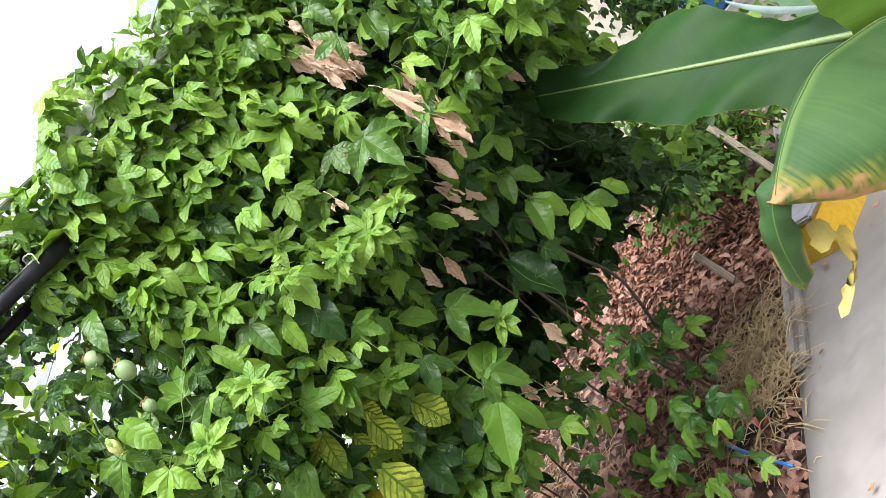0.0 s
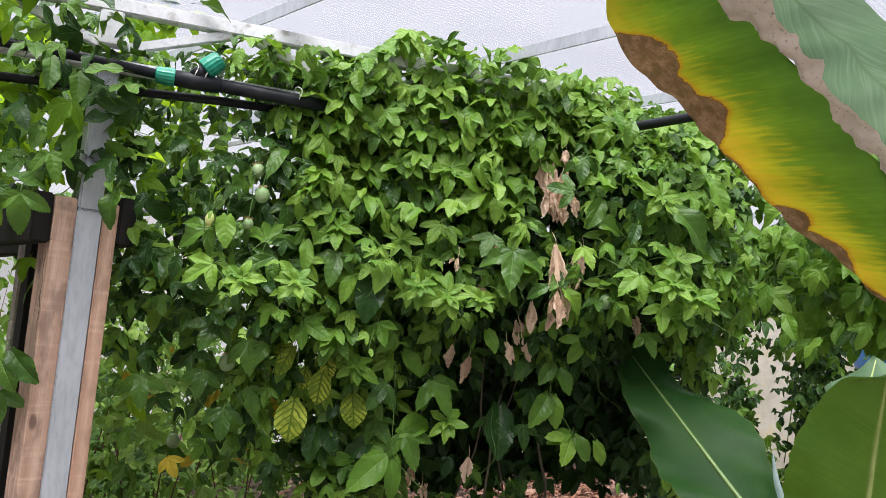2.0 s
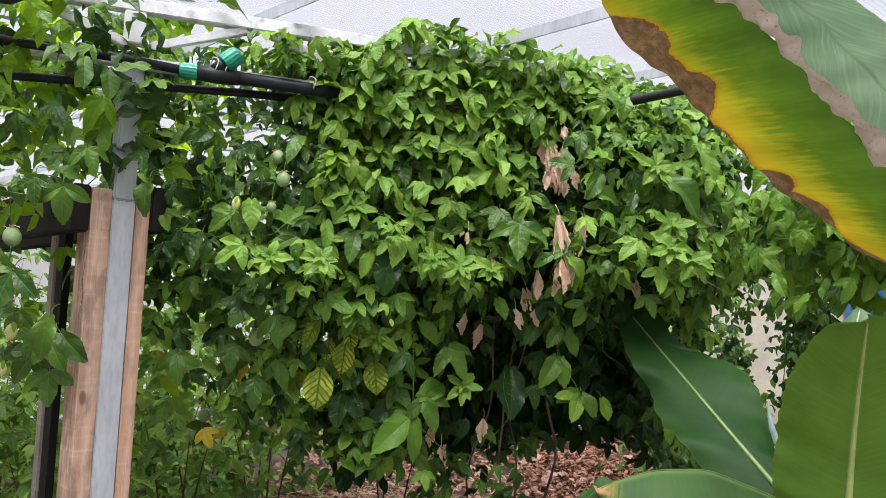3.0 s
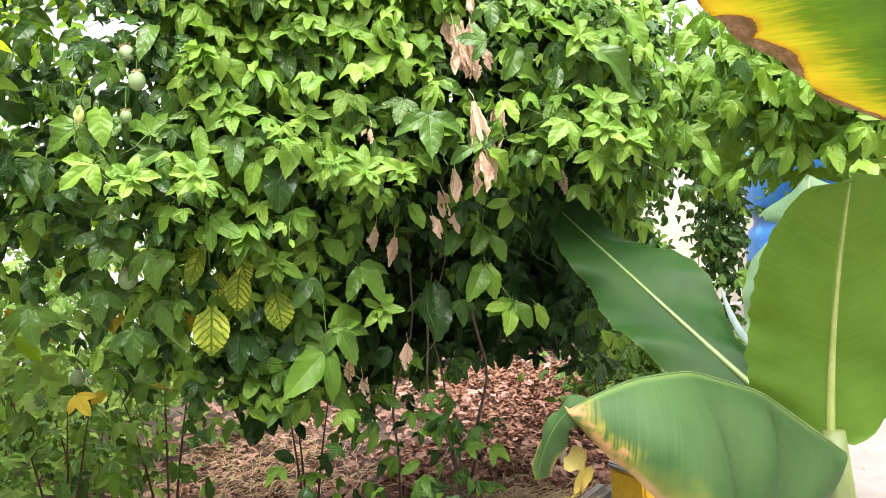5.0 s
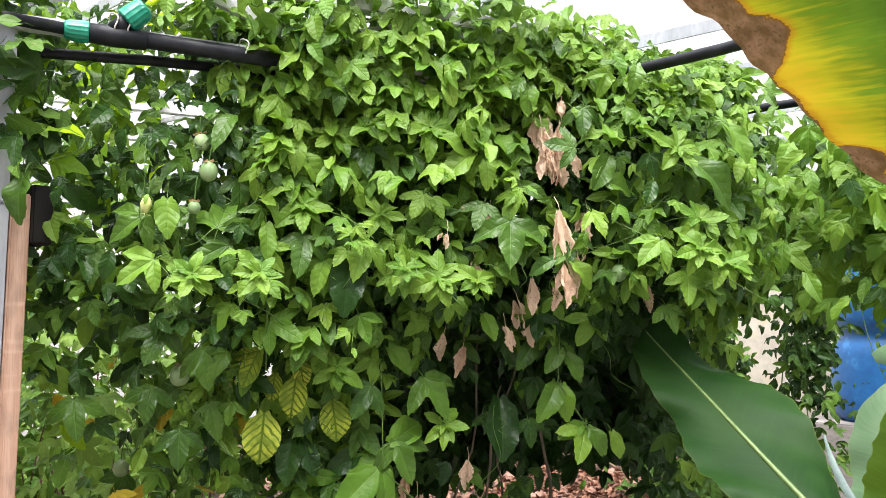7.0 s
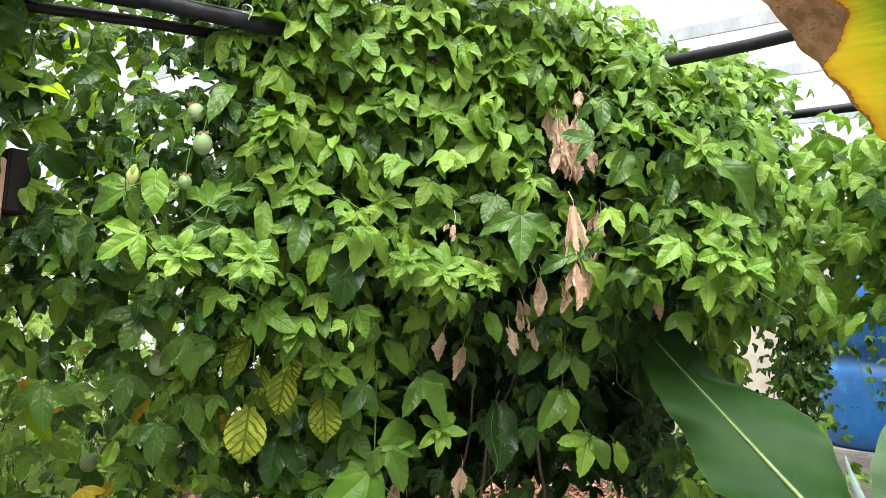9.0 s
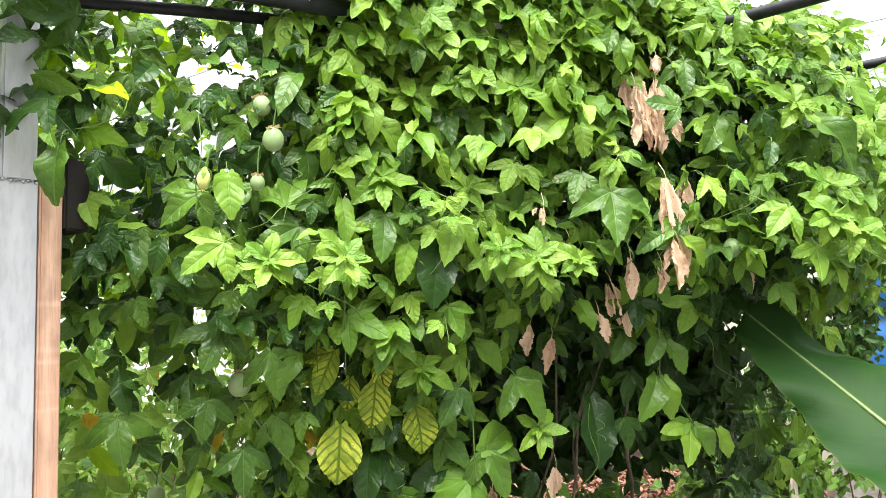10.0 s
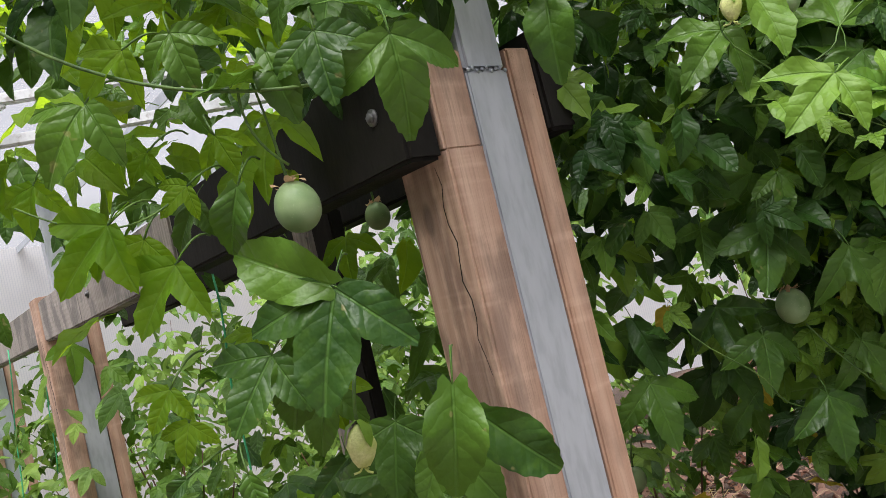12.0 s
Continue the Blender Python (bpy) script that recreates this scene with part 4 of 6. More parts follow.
CROWN_LEAVES = [
    ("O", 1.329, 2.518, 0.285, 0.097, 0), ("O", 1.417, 2.460, 0.187, 0.097, 17), ("O", 1.455, 2.395, 0.089, 0.103, -13), ("O", 1.343, 2.072, 0.049, 0.129, -27),
    ("O", 1.316, 1.992, 0.049, 0.131, 86), ("T", 1.280, 2.244, 0.115, 0.109, -6), ("W", 1.547, 2.094, -0.016, 0.093, 0), ("O", 1.462, 1.984, -0.019, 0.085, -20),
    ("O", 0.526, 2.051, 0.137, 0.083, 14), ("T", 0.491, 2.278, 0.174, 0.084, -7), ("T", 0.632, 2.077, 0.151, 0.107, 13), ("O", 0.714, 2.074, 0.158, 0.088, 21),
    ("W", 1.133, 2.443, 0.222, 0.108, 0), ("W", 0.472, 2.107, 0.128, 0.079, 0),
]
SINGLED = [(kd, at_hedge(s, z, o), size, turn) for rows in (TOP_LEAVES, UPPER_LEAVES, MIDDLE_LEAVES, SIDE_LEAVES, LOW_LEAVES, CROWN_LEAVES) for kd, s, z, o, size, turn in rows]
# withered leaves: place along the front, height, depth, length
WITHERED = [
    (1.191, 2.230, 0.220, 0.119), (1.141, 2.223, 0.220, 0.108), (1.235, 2.214, 0.200, 0.138), (1.201, 2.152, 0.190, 0.156),
    (1.238, 2.123, 0.180, 0.127), (1.165, 2.113, 0.200, 0.107), (1.261, 2.101, 0.160, 0.087), (1.227, 2.280, 0.180, 0.065),
    (1.188, 1.896, 0.080, 0.275), (1.204, 1.723, 0.080, 0.150), (1.329, 1.907, 0.200, 0.176), (1.204, 1.649, 0.150, 0.077),
    (1.153, 1.683, 0.240, 0.139), (1.160, 2.190, 0.190, 0.110), (1.215, 2.175, 0.185, 0.120), (1.180, 2.085, 0.185, 0.100),
    (1.225, 2.060, 0.175, 0.090),
]
WITHERED_LOW = [
    (1.123, 1.609, 0.310, 0.169), (1.083, 1.519, 0.320, 0.096), (0.876, 1.488, 0.360, 0.099), (0.945, 1.447, 0.360, 0.106),
    (0.990, 1.890, 0.200, 0.066), (0.825, 1.809, 0.100, 0.049), (0.943, 1.731, 0.200, 0.076), (1.618, 1.678, 0.350, 0.108),
    (0.760, 1.011, 0.400, 0.088), (1.005, 1.033, 0.500, 0.113), (0.823, 0.917, 0.500, 0.081),
]
# yellowing leaves: place along the front, height, depth, size, lean, shape
YELLOWED = [(0.283, 1.240, 0.20, 0.150, -4, 2), (0.375, 1.350, 0.19, 0.118, -6, 1), (0.493, 1.275, 0.24, 0.128, 8, 2), (0.261, 1.436, 0.15, 0.120, -22, 0), (0.312, 1.360, 0.22, 0.085, -6, 3), (0.385, 1.400, 0.20, 0.08, 12, 1)]

FRUITS = [(-1.225, 1.975, 1.955), (-1.262, 1.965, 1.85), (-1.335, 1.85, 1.85), (-1.385, 2.11, 1.355)]
SHOWN = [(Vector(p), 0.095) for p in FRUITS]
for kd, p, size, turn in SINGLED:
    w = radians(turn)
    SHOWN.append((p, size * 0.9) if kd == "W" else (p + (HS * math.sin(w) - UP * math.cos(w)) * size * 0.5, size * 0.42))
for s, z, o, ln in WITHERED + WITHERED_LOW:
    SHOWN += [(at_hedge(s, z - ln * k, o), 0.055) for k in (0.1, 0.5, 0.9)]
for s, z, o, size, lean, k in YELLOWED:
    SHOWN.append((at_hedge(s, z - size * 0.5, o), size * 0.5))
SHOWN.append((Vector((-0.08, 2.97, 1.50)), 0.13))
SHOWN.append((Vector((0.0, 2.88, 1.42)), 0.14))
SHOWN.append((Vector((0.1, 2.80, 1.32)), 0.14))
SHOWN_P = np.array([p[:] for p, r in SHOWN])
SHOWN_R = np.array([r for p, r in SHOWN])


def hides(p):
    """Whether a leaf here would hang in front of something that shows."""
    d = np.array(p[:]) - SHOWN_P
    out = d @ np.array(HN[:])
    flat = (d * d).sum(axis=1) - out * out
    return bool(((out > -0.02) & (flat < SHOWN_R * SHOWN_R)).any())


candidates, mass = [], []
for layer, (deep, count) in enumerate(((0.0, 1900), (0.08, 1400), (0.18, 1150), (0.31, 1000), (0.46, 900), (0.62, 900))):
    for _ in range(count):
        s = rv.uniform(-0.42, 2.05)
        lo = lower_edge(s)
        z = rv.uniform(lo, 2.56)
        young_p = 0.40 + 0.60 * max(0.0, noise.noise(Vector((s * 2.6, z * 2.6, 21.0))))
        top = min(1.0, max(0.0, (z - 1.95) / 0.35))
        # more young green with height: light from above put into the leaf colour
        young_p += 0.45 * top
        p = front(s, z, deep + rv.uniform(-0.03, 0.05))
        n, t = hang(rv, HN, 0.85 - 0.2 * top, 0.45 + 0.55 * top)
        size = (0.052 + 0.060 * rv.random() ** 1.5) * (0.85 if rv.random() < young_p else 1.05)
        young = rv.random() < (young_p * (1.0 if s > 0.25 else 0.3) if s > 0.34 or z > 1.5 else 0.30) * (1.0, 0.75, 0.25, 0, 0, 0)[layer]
        # gaps on the thin end, where the far side shows through
        if s < 0.14 and rv.random() < (0.62 if z > 1.75 else 0.33) + 0.3 * (0.14 - s):
            continue
        # the shaded hollow under the bulge stays open
        if rv.random() < 0.95 * hollow_at(s, z):
            continue
        # the thin end is open below
        if s < -0.04 and z < 1.34 and rv.random() < (0.85 if s < -0.12 else 0.6):
            continue
        if s < 0.34 and z < 1.5 and (layer > 2 or rv.random() < (0.35 if z > 1.25 else 0.62)):
            continue
        if hides(p) or hides(p - UP * size * 0.7):
            continue
        # thin end, inner layers and hollow turn dark green: shade put into the colour
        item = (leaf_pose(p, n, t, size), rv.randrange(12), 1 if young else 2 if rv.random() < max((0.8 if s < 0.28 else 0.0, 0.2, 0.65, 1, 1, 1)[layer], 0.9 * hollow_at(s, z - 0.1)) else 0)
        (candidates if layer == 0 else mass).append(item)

# top tufts that stand against the roof
for _ in range(260):
    s = rv.uniform(0.1, 2.0)
    p = front(s, rv.uniform(2.38, 2.58), rv.uniform(0, 0.35)) + UP * rv.uniform(0, 0.04)
    n, t = hang(rv, HN, 0.8, 0.5)
    t.z += rv.uniform(0.2, 1.4)
    mass.append((leaf_pose(p, n, t, rv.uniform(0.05, 0.10)), rv.randrange(12), 1 if rv.random() < 0.4 else 0))


def place_leaf(m, k, meshes, parent=None, label=""):
    ob = new("leaf", meshes[k])
    ob.matrix_basis = m
    ob.parent = parent or vine
    if label:
        ob["label"] = label
    return ob


rv.shuffle(candidates)
for m, k, tone in candidates[:215]:
    place_leaf(m, k, (LEAF_MESH, YOUNG_MESH, LEAF_MESH)[tone])
mass += candidates[215:]

def shoot(base, way, n_leaves, size, young=True, parent=None, droop=0.25, out=HN):
    """A vine tip: a thin stem with alternate leaves, the smallest at its end."""
    base, way = Vector(base), Vector(way)
    L = size * (0.9 + 0.42 * n_leaves)
    pts = [base + way.normalized() * (L * t) - UP * (droop * L * t * t) for t in (i / 7 for i in range(8))]
    v, f = tube_data(pts, [0.0020 - 0.0012 * i / 7 for i in range(8)], 5)
    put_mesh("stem", v, f, m_stem, parent or vine)
    d = way.normalized()
    for i in range(n_leaves):
        t = (i + 0.7) / n_leaves
        p = base + d * (L * t) - UP * (droop * L * t * t)
        w = 2.4 * i + rv.uniform(-0.3, 0.3)
        a = d.orthogonal().normalized()
        b = d.cross(a)
        side = a * math.cos(w) + b * math.sin(w)
        n = out * 0.8 + UP * 0.7 + Vector((rv.gauss(0, 0.25), rv.gauss(0, 0.25), rv.gauss(0, 0.25)))
        tip = side * 0.9 + d * 0.6 - UP * 0.35
        m = leaf_pose(p + side * size * 0.25, n, tip, size * (1.05 - 0.55 * t))
        if not hides(m.translation):
            place_leaf(m, rv.randrange(12), YOUNG_MESH if young else LEAF_MESH, parent)


def at_front(s, z, proud=0.02):
    return front(s, z, -proud)


LOBED, OVAL = (0, 1, 2, 6, 7, 8), (5, 11)


def whorl(p, rad):
    """A vine tip seen end on: young leaves round a few tiny ones."""
    n_l = rv.choice((4, 5, 5, 6))
    w0 = rv.uniform(0, 6.28)
    for i in range(n_l):
        w = w0 + 6.283 * i / n_l + rv.uniform(-0.25, 0.25)
        way = HS * math.sin(w) - UP * math.cos(w) + HN * rv.uniform(0.1, 0.45)
        face = HN * 0.9 + UP * 0.45 - way * rv.uniform(0.0, 0.35) + Vector((rv.gauss(0, 0.12), rv.gauss(0, 0.12), 0))
        place_leaf(leaf_pose(p + way * rad * 0.10, face, way, rad * rv.uniform(0.78, 1.12)), rv.choice((0, 1, 4, 4, 10, 10, 5, 2)), YOUNG_MESH)
    for i in range(3):
        w = w0 + 2.1 * i + 0.5
        way = HS * math.sin(w) * 0.6 - UP * math.cos(w) * 0.6 + HN * 0.7
        place_leaf(leaf_pose(p + HN * 0.012, HN * 0.5 + UP * 0.6 - way * 0.3, way, rad * rv.uniform(0.35, 0.5)), rv.choice((4, 10)), YOUNG_MESH)
    back = p - HN * 0.12 + HS * rv.uniform(-0.06, 0.06) - UP * rv.uniform(-0.02, 0.06)
    tube("stem", curve_points(back, (p + back) / 2 + UP * 0.02, p, 6), 0.0016, m_stem, vine, "", 5)


# leaves that stand out of the curtain
for kd, p, size, turn in SINGLED:
    if kd == "W":
        whorl(p, size)
        continue
    w = radians(turn)
    way = HS * math.sin(w) - UP * math.cos(w) + HN * 0.15
    face = HN * 0.85 + UP * 0.42 + Vector((rv.gauss(0, 0.12), rv.gauss(0, 0.12), rv.gauss(0, 0.08)))
    if kd == "D":
        place_leaf(leaf_pose(p, face, way, size), rv.randrange(2), OLD_MESH)
    else:
        place_leaf(leaf_pose(p, face, way, size), rv.choice(OVAL if kd == "O" else LOBED), YOUNG_MESH if kd == "Y" or (kd == "O" and rv.random() < 0.5) else LEAF_MESH)
        tube("leaf_stalk", curve_points(p - way * 0.03 - HN * 0.05, p - way * 0.03, p, 5), 0.0013, m_stem, vine, "", 5)
for p, size in (((0.77, 3.60, 1.84), 0.105), ((0.83, 3.62, 1.74), 0.085), ((0.88, 3.66, 1.98), 0.09), ((0.74, 3.58, 2.04), 0.08)):
    whorl(Vector(p), size)
tube("runner", curve_points((0.86, 3.68, 2.25), (0.84, 3.66, 2.0), (0.80, 3.64, 1.76), 9), 0.0018, m_stem, vine, "", 5)
# the long hanging shoots
for s0, z0, s1, z1, o in ((0.645, 1.40, 0.66, 1.06, 0.24), (0.66, 1.06, 0.80, 0.93, 0.27), (1.267, 1.62, 1.267, 1.32, 0.30), (1.27, 1.33, 1.38, 1.17, 0.30), (0.28, 1.62, 0.283, 1.38, 0.10)):
    p, q = at_hedge(s0, z0, o), at_hedge(s1, z1, o)
    tube("runner", curve_points(p, (p + q) / 2 + HN * 0.02 - UP * 0.01, q, 8), 0.0019, m_stem, vine, "", 6)
for s, z in ((0.13, 1.68), (0.30, 1.66), (0.46, 1.86), (0.52, 1.74), (0.55, 1.54), (0.72, 1.72), (0.82, 1.62), (0.80, 2.08), (1.08, 1.95), (-0.05, 1.70), (0.35, 2.1), (1.2, 2.3), (1.35, 2.05), (0.62, 2.3), (1.5, 1.9)):
    shoot(at_front(s, z, 0.0), HN * 0.7 + HS * rv.uniform(-0.5, 0.5) + UP * rv.uniform(-0.2, 0.4), rv.choice((4, 5)), rv.uniform(0.062, 0.085), True)
# two thin shoots against the roof
shoot((-1.02, 2.50, 2.42), (0.22, -0.05, 1.0), 4, 0.055, True, droop=-0.1)
shoot((-0.20, 2.85, 2.42), (0.3, 0.0, 0.9), 5, 0.06, True, droop=0.1)
shoot((0.12, 3.0, 2.42), (0.7, 0.1, 0.6), 5, 0.06, True)
shoot((0.30, 3.2, 2.40), (0.8, 0.1, 0.5), 5, 0.06, True)
shoot((-0.55, 2.7, 2.44), (0.4, -0.1, 0.6), 4, 0.07, True)

# yellowing leaves with green veins
for s, z, o, size, lean, k in YELLOWED:
    w = radians(lean)
    place_leaf(leaf_pose(at_hedge(s, z, o), HN * 0.9 + HS * 0.5 * w + UP * 0.2, HS * math.sin(w) - UP * math.cos(w), size), k, YELLOW_MESH, None, "yellowing leaf with green veins")


# ---- dried leaves caught in the vine ----
def dry_leaf(place, length, seed):
    """A withered lobed leaf: crumpled, ragged blades, folded along the rib, that hang from one point."""
    rng = random.Random(seed)
    rows, cols = 22, 10
    verts, faces = [], []
    n_blades = rng.choice((2, 3, 3))
    for blade in range(n_blades):
        ln = length * (1.0, 0.78, 0.62)[blade] * rng.uniform(0.9, 1.08)
        half_w = min(0.026, 0.008 + length * 0.11) * (1.0, 0.75, 0.7)[blade] * rng.uniform(0.8, 1.2)
        side = (0.02, 0.13, -0.14)[blade] + rng.uniform(-0.05, 0.05)
        turn = rng.uniform(-0.5, 0.5)
        fold = rng.uniform(0.35, 0.9)
        wide_at = rng.uniform(0.35, 0.6)
        lean = rng.uniform(-0.08, 0.08)
        o = len(verts)
        notch = [rng.uniform(0, 1) ** 2 for _ in range(rows + 1)]
        for r in range(rows + 1):
            t = r / rows
            half = half_w * ((t / wide_at) ** 0.8 if t < wide_at else (1 - ((t - wide_at) / (1 - wide_at)) ** 1.6 * 0.92)) + 0.002
            w = turn + 0.7 * math.sin(2.2 * t + seed)
            for c in range(cols + 1):
                q = c / cols * 2 - 1
                rag = 1 - 0.34 * notch[(r + (7 if c > cols / 2 else 0)) % (rows + 1)] * abs(q) ** 4
                x = half * q * rag
                y = -fold * half * abs(q) + 0.18 * half * math.sin(8.0 * q + 5 * t + seed)
                z = -ln * t + 0.10 * ln * (q * q) * t * (1 - t)
                crease = noise.noise(Vector((x * 70 + seed, z * 34, blade * 3.0))) * 0.007 + noise.noise(Vector((x * 150, z * 80 + seed, blade * 5.0))) * 0.0035
                y += crease * min(1.0, 3 * t) + 0.011 * blade
                x += 0.004 * noise.noise(Vector((z * 60, seed, q)))
                verts.append(Vector((x * math.cos(w) - y * math.sin(w) + (side + lean) * ln * t, x * math.sin(w) + y * math.cos(w), z)))
        for r in range(rows):
            for c in range(cols):
                if c in (0, cols - 1) and rng.random() < 0.12:
                    continue
                a = o + r * (cols + 1) + c
                faces.append((a, a + 1, a + cols + 2, a + cols + 1))
    yaw = radians(28 + rng.uniform(-25, 25))
    leaf = put_mesh("dry_leaf", verts, faces, m_dry, vine, "withered tan dry leaf", True, None, Matrix.Translation(place) @ Matrix.Rotation(yaw, 4, "Z") @ Matrix.Rotation(rng.uniform(-0.28, 0.28), 4, "Y"))
    v, f = tube_data([(0, 0, 0), (0.002, 0.006, 0.02), (0.0, 0.02, 0.045)], 0.0011, 5)
    put_mesh("leaf_stalk", v, f, m_dry, leaf)
    return leaf


for i, (s, z, o, ln) in enumerate(WITHERED + WITHERED_LOW):
    dry_leaf(at_hedge(s, z, o), ln, i + 3)


# ---- fruit and flowers ----
def fruit(place, width, stalk=0.07, skirt=True, seed=0, label="", owner=None):
    """An egg-shaped green fruit on its stalk, with the dried flower above it."""
    prof = []
    for j in range(15):
        w = math.pi * j / 14
        prof.append((max(0.0008, width / 2 * math.sin(w) * (1 + 0.05 * math.cos(w))), width * 0.57 * -math.cos(w)))
    tilt = pose(*place, 6 * math.sin(seed * 2.3), 7 * math.cos(seed * 1.7), 40 * seed)
    fr = turned(prof, m_fruit, "fruit", owner or vine, label or "unripe green passion fruit", 24, tilt)
    top = width * 0.56
    v, f = tube_data(curve_points((0, 0, top * 0.95), (0.004, 0.003, top + stalk * 0.5), (0.012 * math.sin(seed), 0.0, top + stalk), 8), [0.0022] * 5 + [0.0018] * 4, 6)
    put_mesh("stalk", v, f, m_stem, fr)
    if skirt:
        rng = random.Random(seed + 5)
        verts, faces = [], []
        for k in range(6):
            w = k * 1.047 + rng.uniform(-0.25, 0.25)
            ln = width * rng.uniform(0.26, 0.46)
            o = len(verts)
            for j in range(4):
                t = j / 3
                half = width * 0.10 * math.sin(math.pi * (0.2 + 0.75 * t))
                r = width * 0.06 + ln * t
                z = top * (1.0 + 0.12 * math.sin(3 * t + k)) + width * 0.03 * rng.uniform(-1, 1)
                for sgn in (-1, 1):
                    verts.append((r * math.cos(w) - sgn * half * math.sin(w), r * math.sin(w) + sgn * half * math.cos(w), z + 0.003 * sgn * math.sin(k)))
            for j in range(3):
                faces.append((o + 2 * j, o + 2 * j + 1, o + 2 * j + 3, o + 2 * j + 2))
        put_mesh("calyx", verts, faces, m_calyx, fr, "withered brown flower remains")
    return fr


fruit((-1.225, 1.975, 1.955), 0.052, 0.06, True, 1)
fruit((-1.262, 1.99, 2.045), 0.046, 0.05, True, 2, "small shaded green passion fruit")
fruit((-1.262, 1.965, 1.850), 0.036, 0.07, True, 3, "young green passion fruit in its withered flower")
fruit((-1.385, 2.11, 1.355), 0.058, 0.09, True, 4)
fruit((-1.86, 2.48, 0.98), 0.055, 0.08, False, 5)
fruit((-0.12, 2.66, 1.70), 0.05, 0.05, False, 6, "green passion fruit deep among the leaves")
fruit((-0.70, 2.52, 1.60), 0.045, 0.05, False, 8, "green passion fruit deep among the leaves")
fruit((-1.845, 1.345, 1.668), 0.058, 0.13, True, 9, "large unripe green passion fruit with a withered flower")
fruit((-2.06, 1.91, 1.70), 0.050, 0.06, True, 10, "green passion fruit in the beam's shade")
fruit((-2.02, 1.50, 1.46), 0.052, 0.08, True, 12)
fruit((0.30, 3.05, 1.72), 0.05, 0.06, False, 14)


def bud(place, length, seed):
    """A closed, drooping flower: pale petals folded together under green bracts."""
    t = pose(*place, 8 * math.sin(seed), 10 * math.cos(seed), 50 * seed)
    prof = [(0.004, 0.0), (length * 0.26, -length * 0.18), (length * 0.36, -length * 0.5), (length * 0.27, -length * 0.8), (length * 0.15, -length * 1.0), (0.001, -length * 1.02)]
    fl = turned(prof, m_sepal, "flower", vine, "closed wilting pale yellow flower", 12, t, 0.14)
    verts, faces = [], []
    for k in range(3):
        w = k * 2.094
        o = len(verts)
        for r, z, half in ((0.002, 0.006, 0.003), (length * 0.28, -length * 0.05, length * 0.16), (length * 0.36, -length * 0.32, length * 0.12), (length * 0.37, -length * 0.5, 0.001)):
            for sgn in (-1, 1):
                verts.append((r * math.cos(w) - sgn * half * math.sin(w), r * math.sin(w) + sgn * half * math.cos(w), z))
        for j in range(3):
            faces.append((o + 2 * j, o + 2 * j + 1, o + 2 * j + 3, o + 2 * j + 2))
    put_mesh("bract", verts, faces, m_young_one, fl, "green bracts")
    v, f = tube_data(curve_points((0, 0, 0), (0.0, 0.004, 0.03), (0.012, 0.0, 0.06), 5), 0.0026, 5)
    put_mesh("stalk", v, f, m_stem, fl)
    for k in range(3):
        w = k * 2.2
        v, f = tube_data([(0, 0, -length * 0.98), (0.006 * math.cos(w), 0.006 * math.sin(w), -length * 1.12), (0.014 * math.cos(w), 0.014 * math.sin(w), -length * 1.14)], 0.0016, 5)
        put_mesh("stigma", v, f, m_sepal, fl)
    return fl


bud((-1.335, 1.85, 1.868), 0.045, 1)
bud((-1.865, 1.395, 1.385), 0.055, 2)
bud((-1.30, 2.02, 2.06), 0.04, 3)
bud((-1.95, 1.45, 1.25), 0.045, 4)

# ---- the vine's near end, round the post ----
POST_OUT = Vector((0.42, -0.9, 0.1))
RT = Vector((0.894, 0.449, 0))
# leaves beside the post: kind, place, size, turn from hanging straight down
POST_LEAVES = [
    ("T", -1.802, 1.319, 1.557, 0.150, -17), ("O", -1.805, 1.317, 1.562, 0.140, -119), ("O", -1.728, 1.412, 1.411, 0.145, -10), ("O", -1.728, 1.468, 1.359, 0.133, 42),
    ("T", -1.683, 1.379, 1.839, 0.122, 4), ("T", -1.761, 1.339, 1.864, 0.096, 3), ("O", -1.555, 1.633, 1.897, 0.127, -6), ("T", -2.016, 1.211, 1.841, 0.105, -40),
    ("D", -1.878, 1.281, 1.702, 0.088, -23), ("T", -1.895, 1.294, 1.498, 0.106, -36), ("D", -1.868, 1.319, 1.509, 0.118, -13), ("T", -1.912, 1.264, 1.901, 0.076, 11),
    ("D", -1.828, 1.329, 1.860, 0.095, 11),
]
POST_YOUNG = [
    ("Y", -1.966, 1.237, 1.894, 0.094, -53), ("Y", -2.005, 1.195, 1.689, 0.124, -50), ("Y", -2.025, 1.207, 1.683, 0.066, -23), ("Y", -1.960, 1.240, 1.628, 0.112, -36),
    ("Y", -2.001, 1.241, 1.669, 0.076, -25), ("Y", -1.994, 1.223, 1.487, 0.066, -33), ("Y", -1.982, 1.229, 1.444, 0.060, -18), ("Y", -1.964, 1.293, 1.726, 0.059, -53),
    ("Y", -1.999, 1.276, 1.779, 0.058, -46), ("Y", -1.941, 1.339, 1.788, 0.073, 21), ("Y", -2.130, 1.210, 1.771, 0.079, -21), ("O", -1.933, 1.253, 1.370, 0.052, 12),
    ("O", -1.997, 1.221, 1.381, 0.041, -58),
]
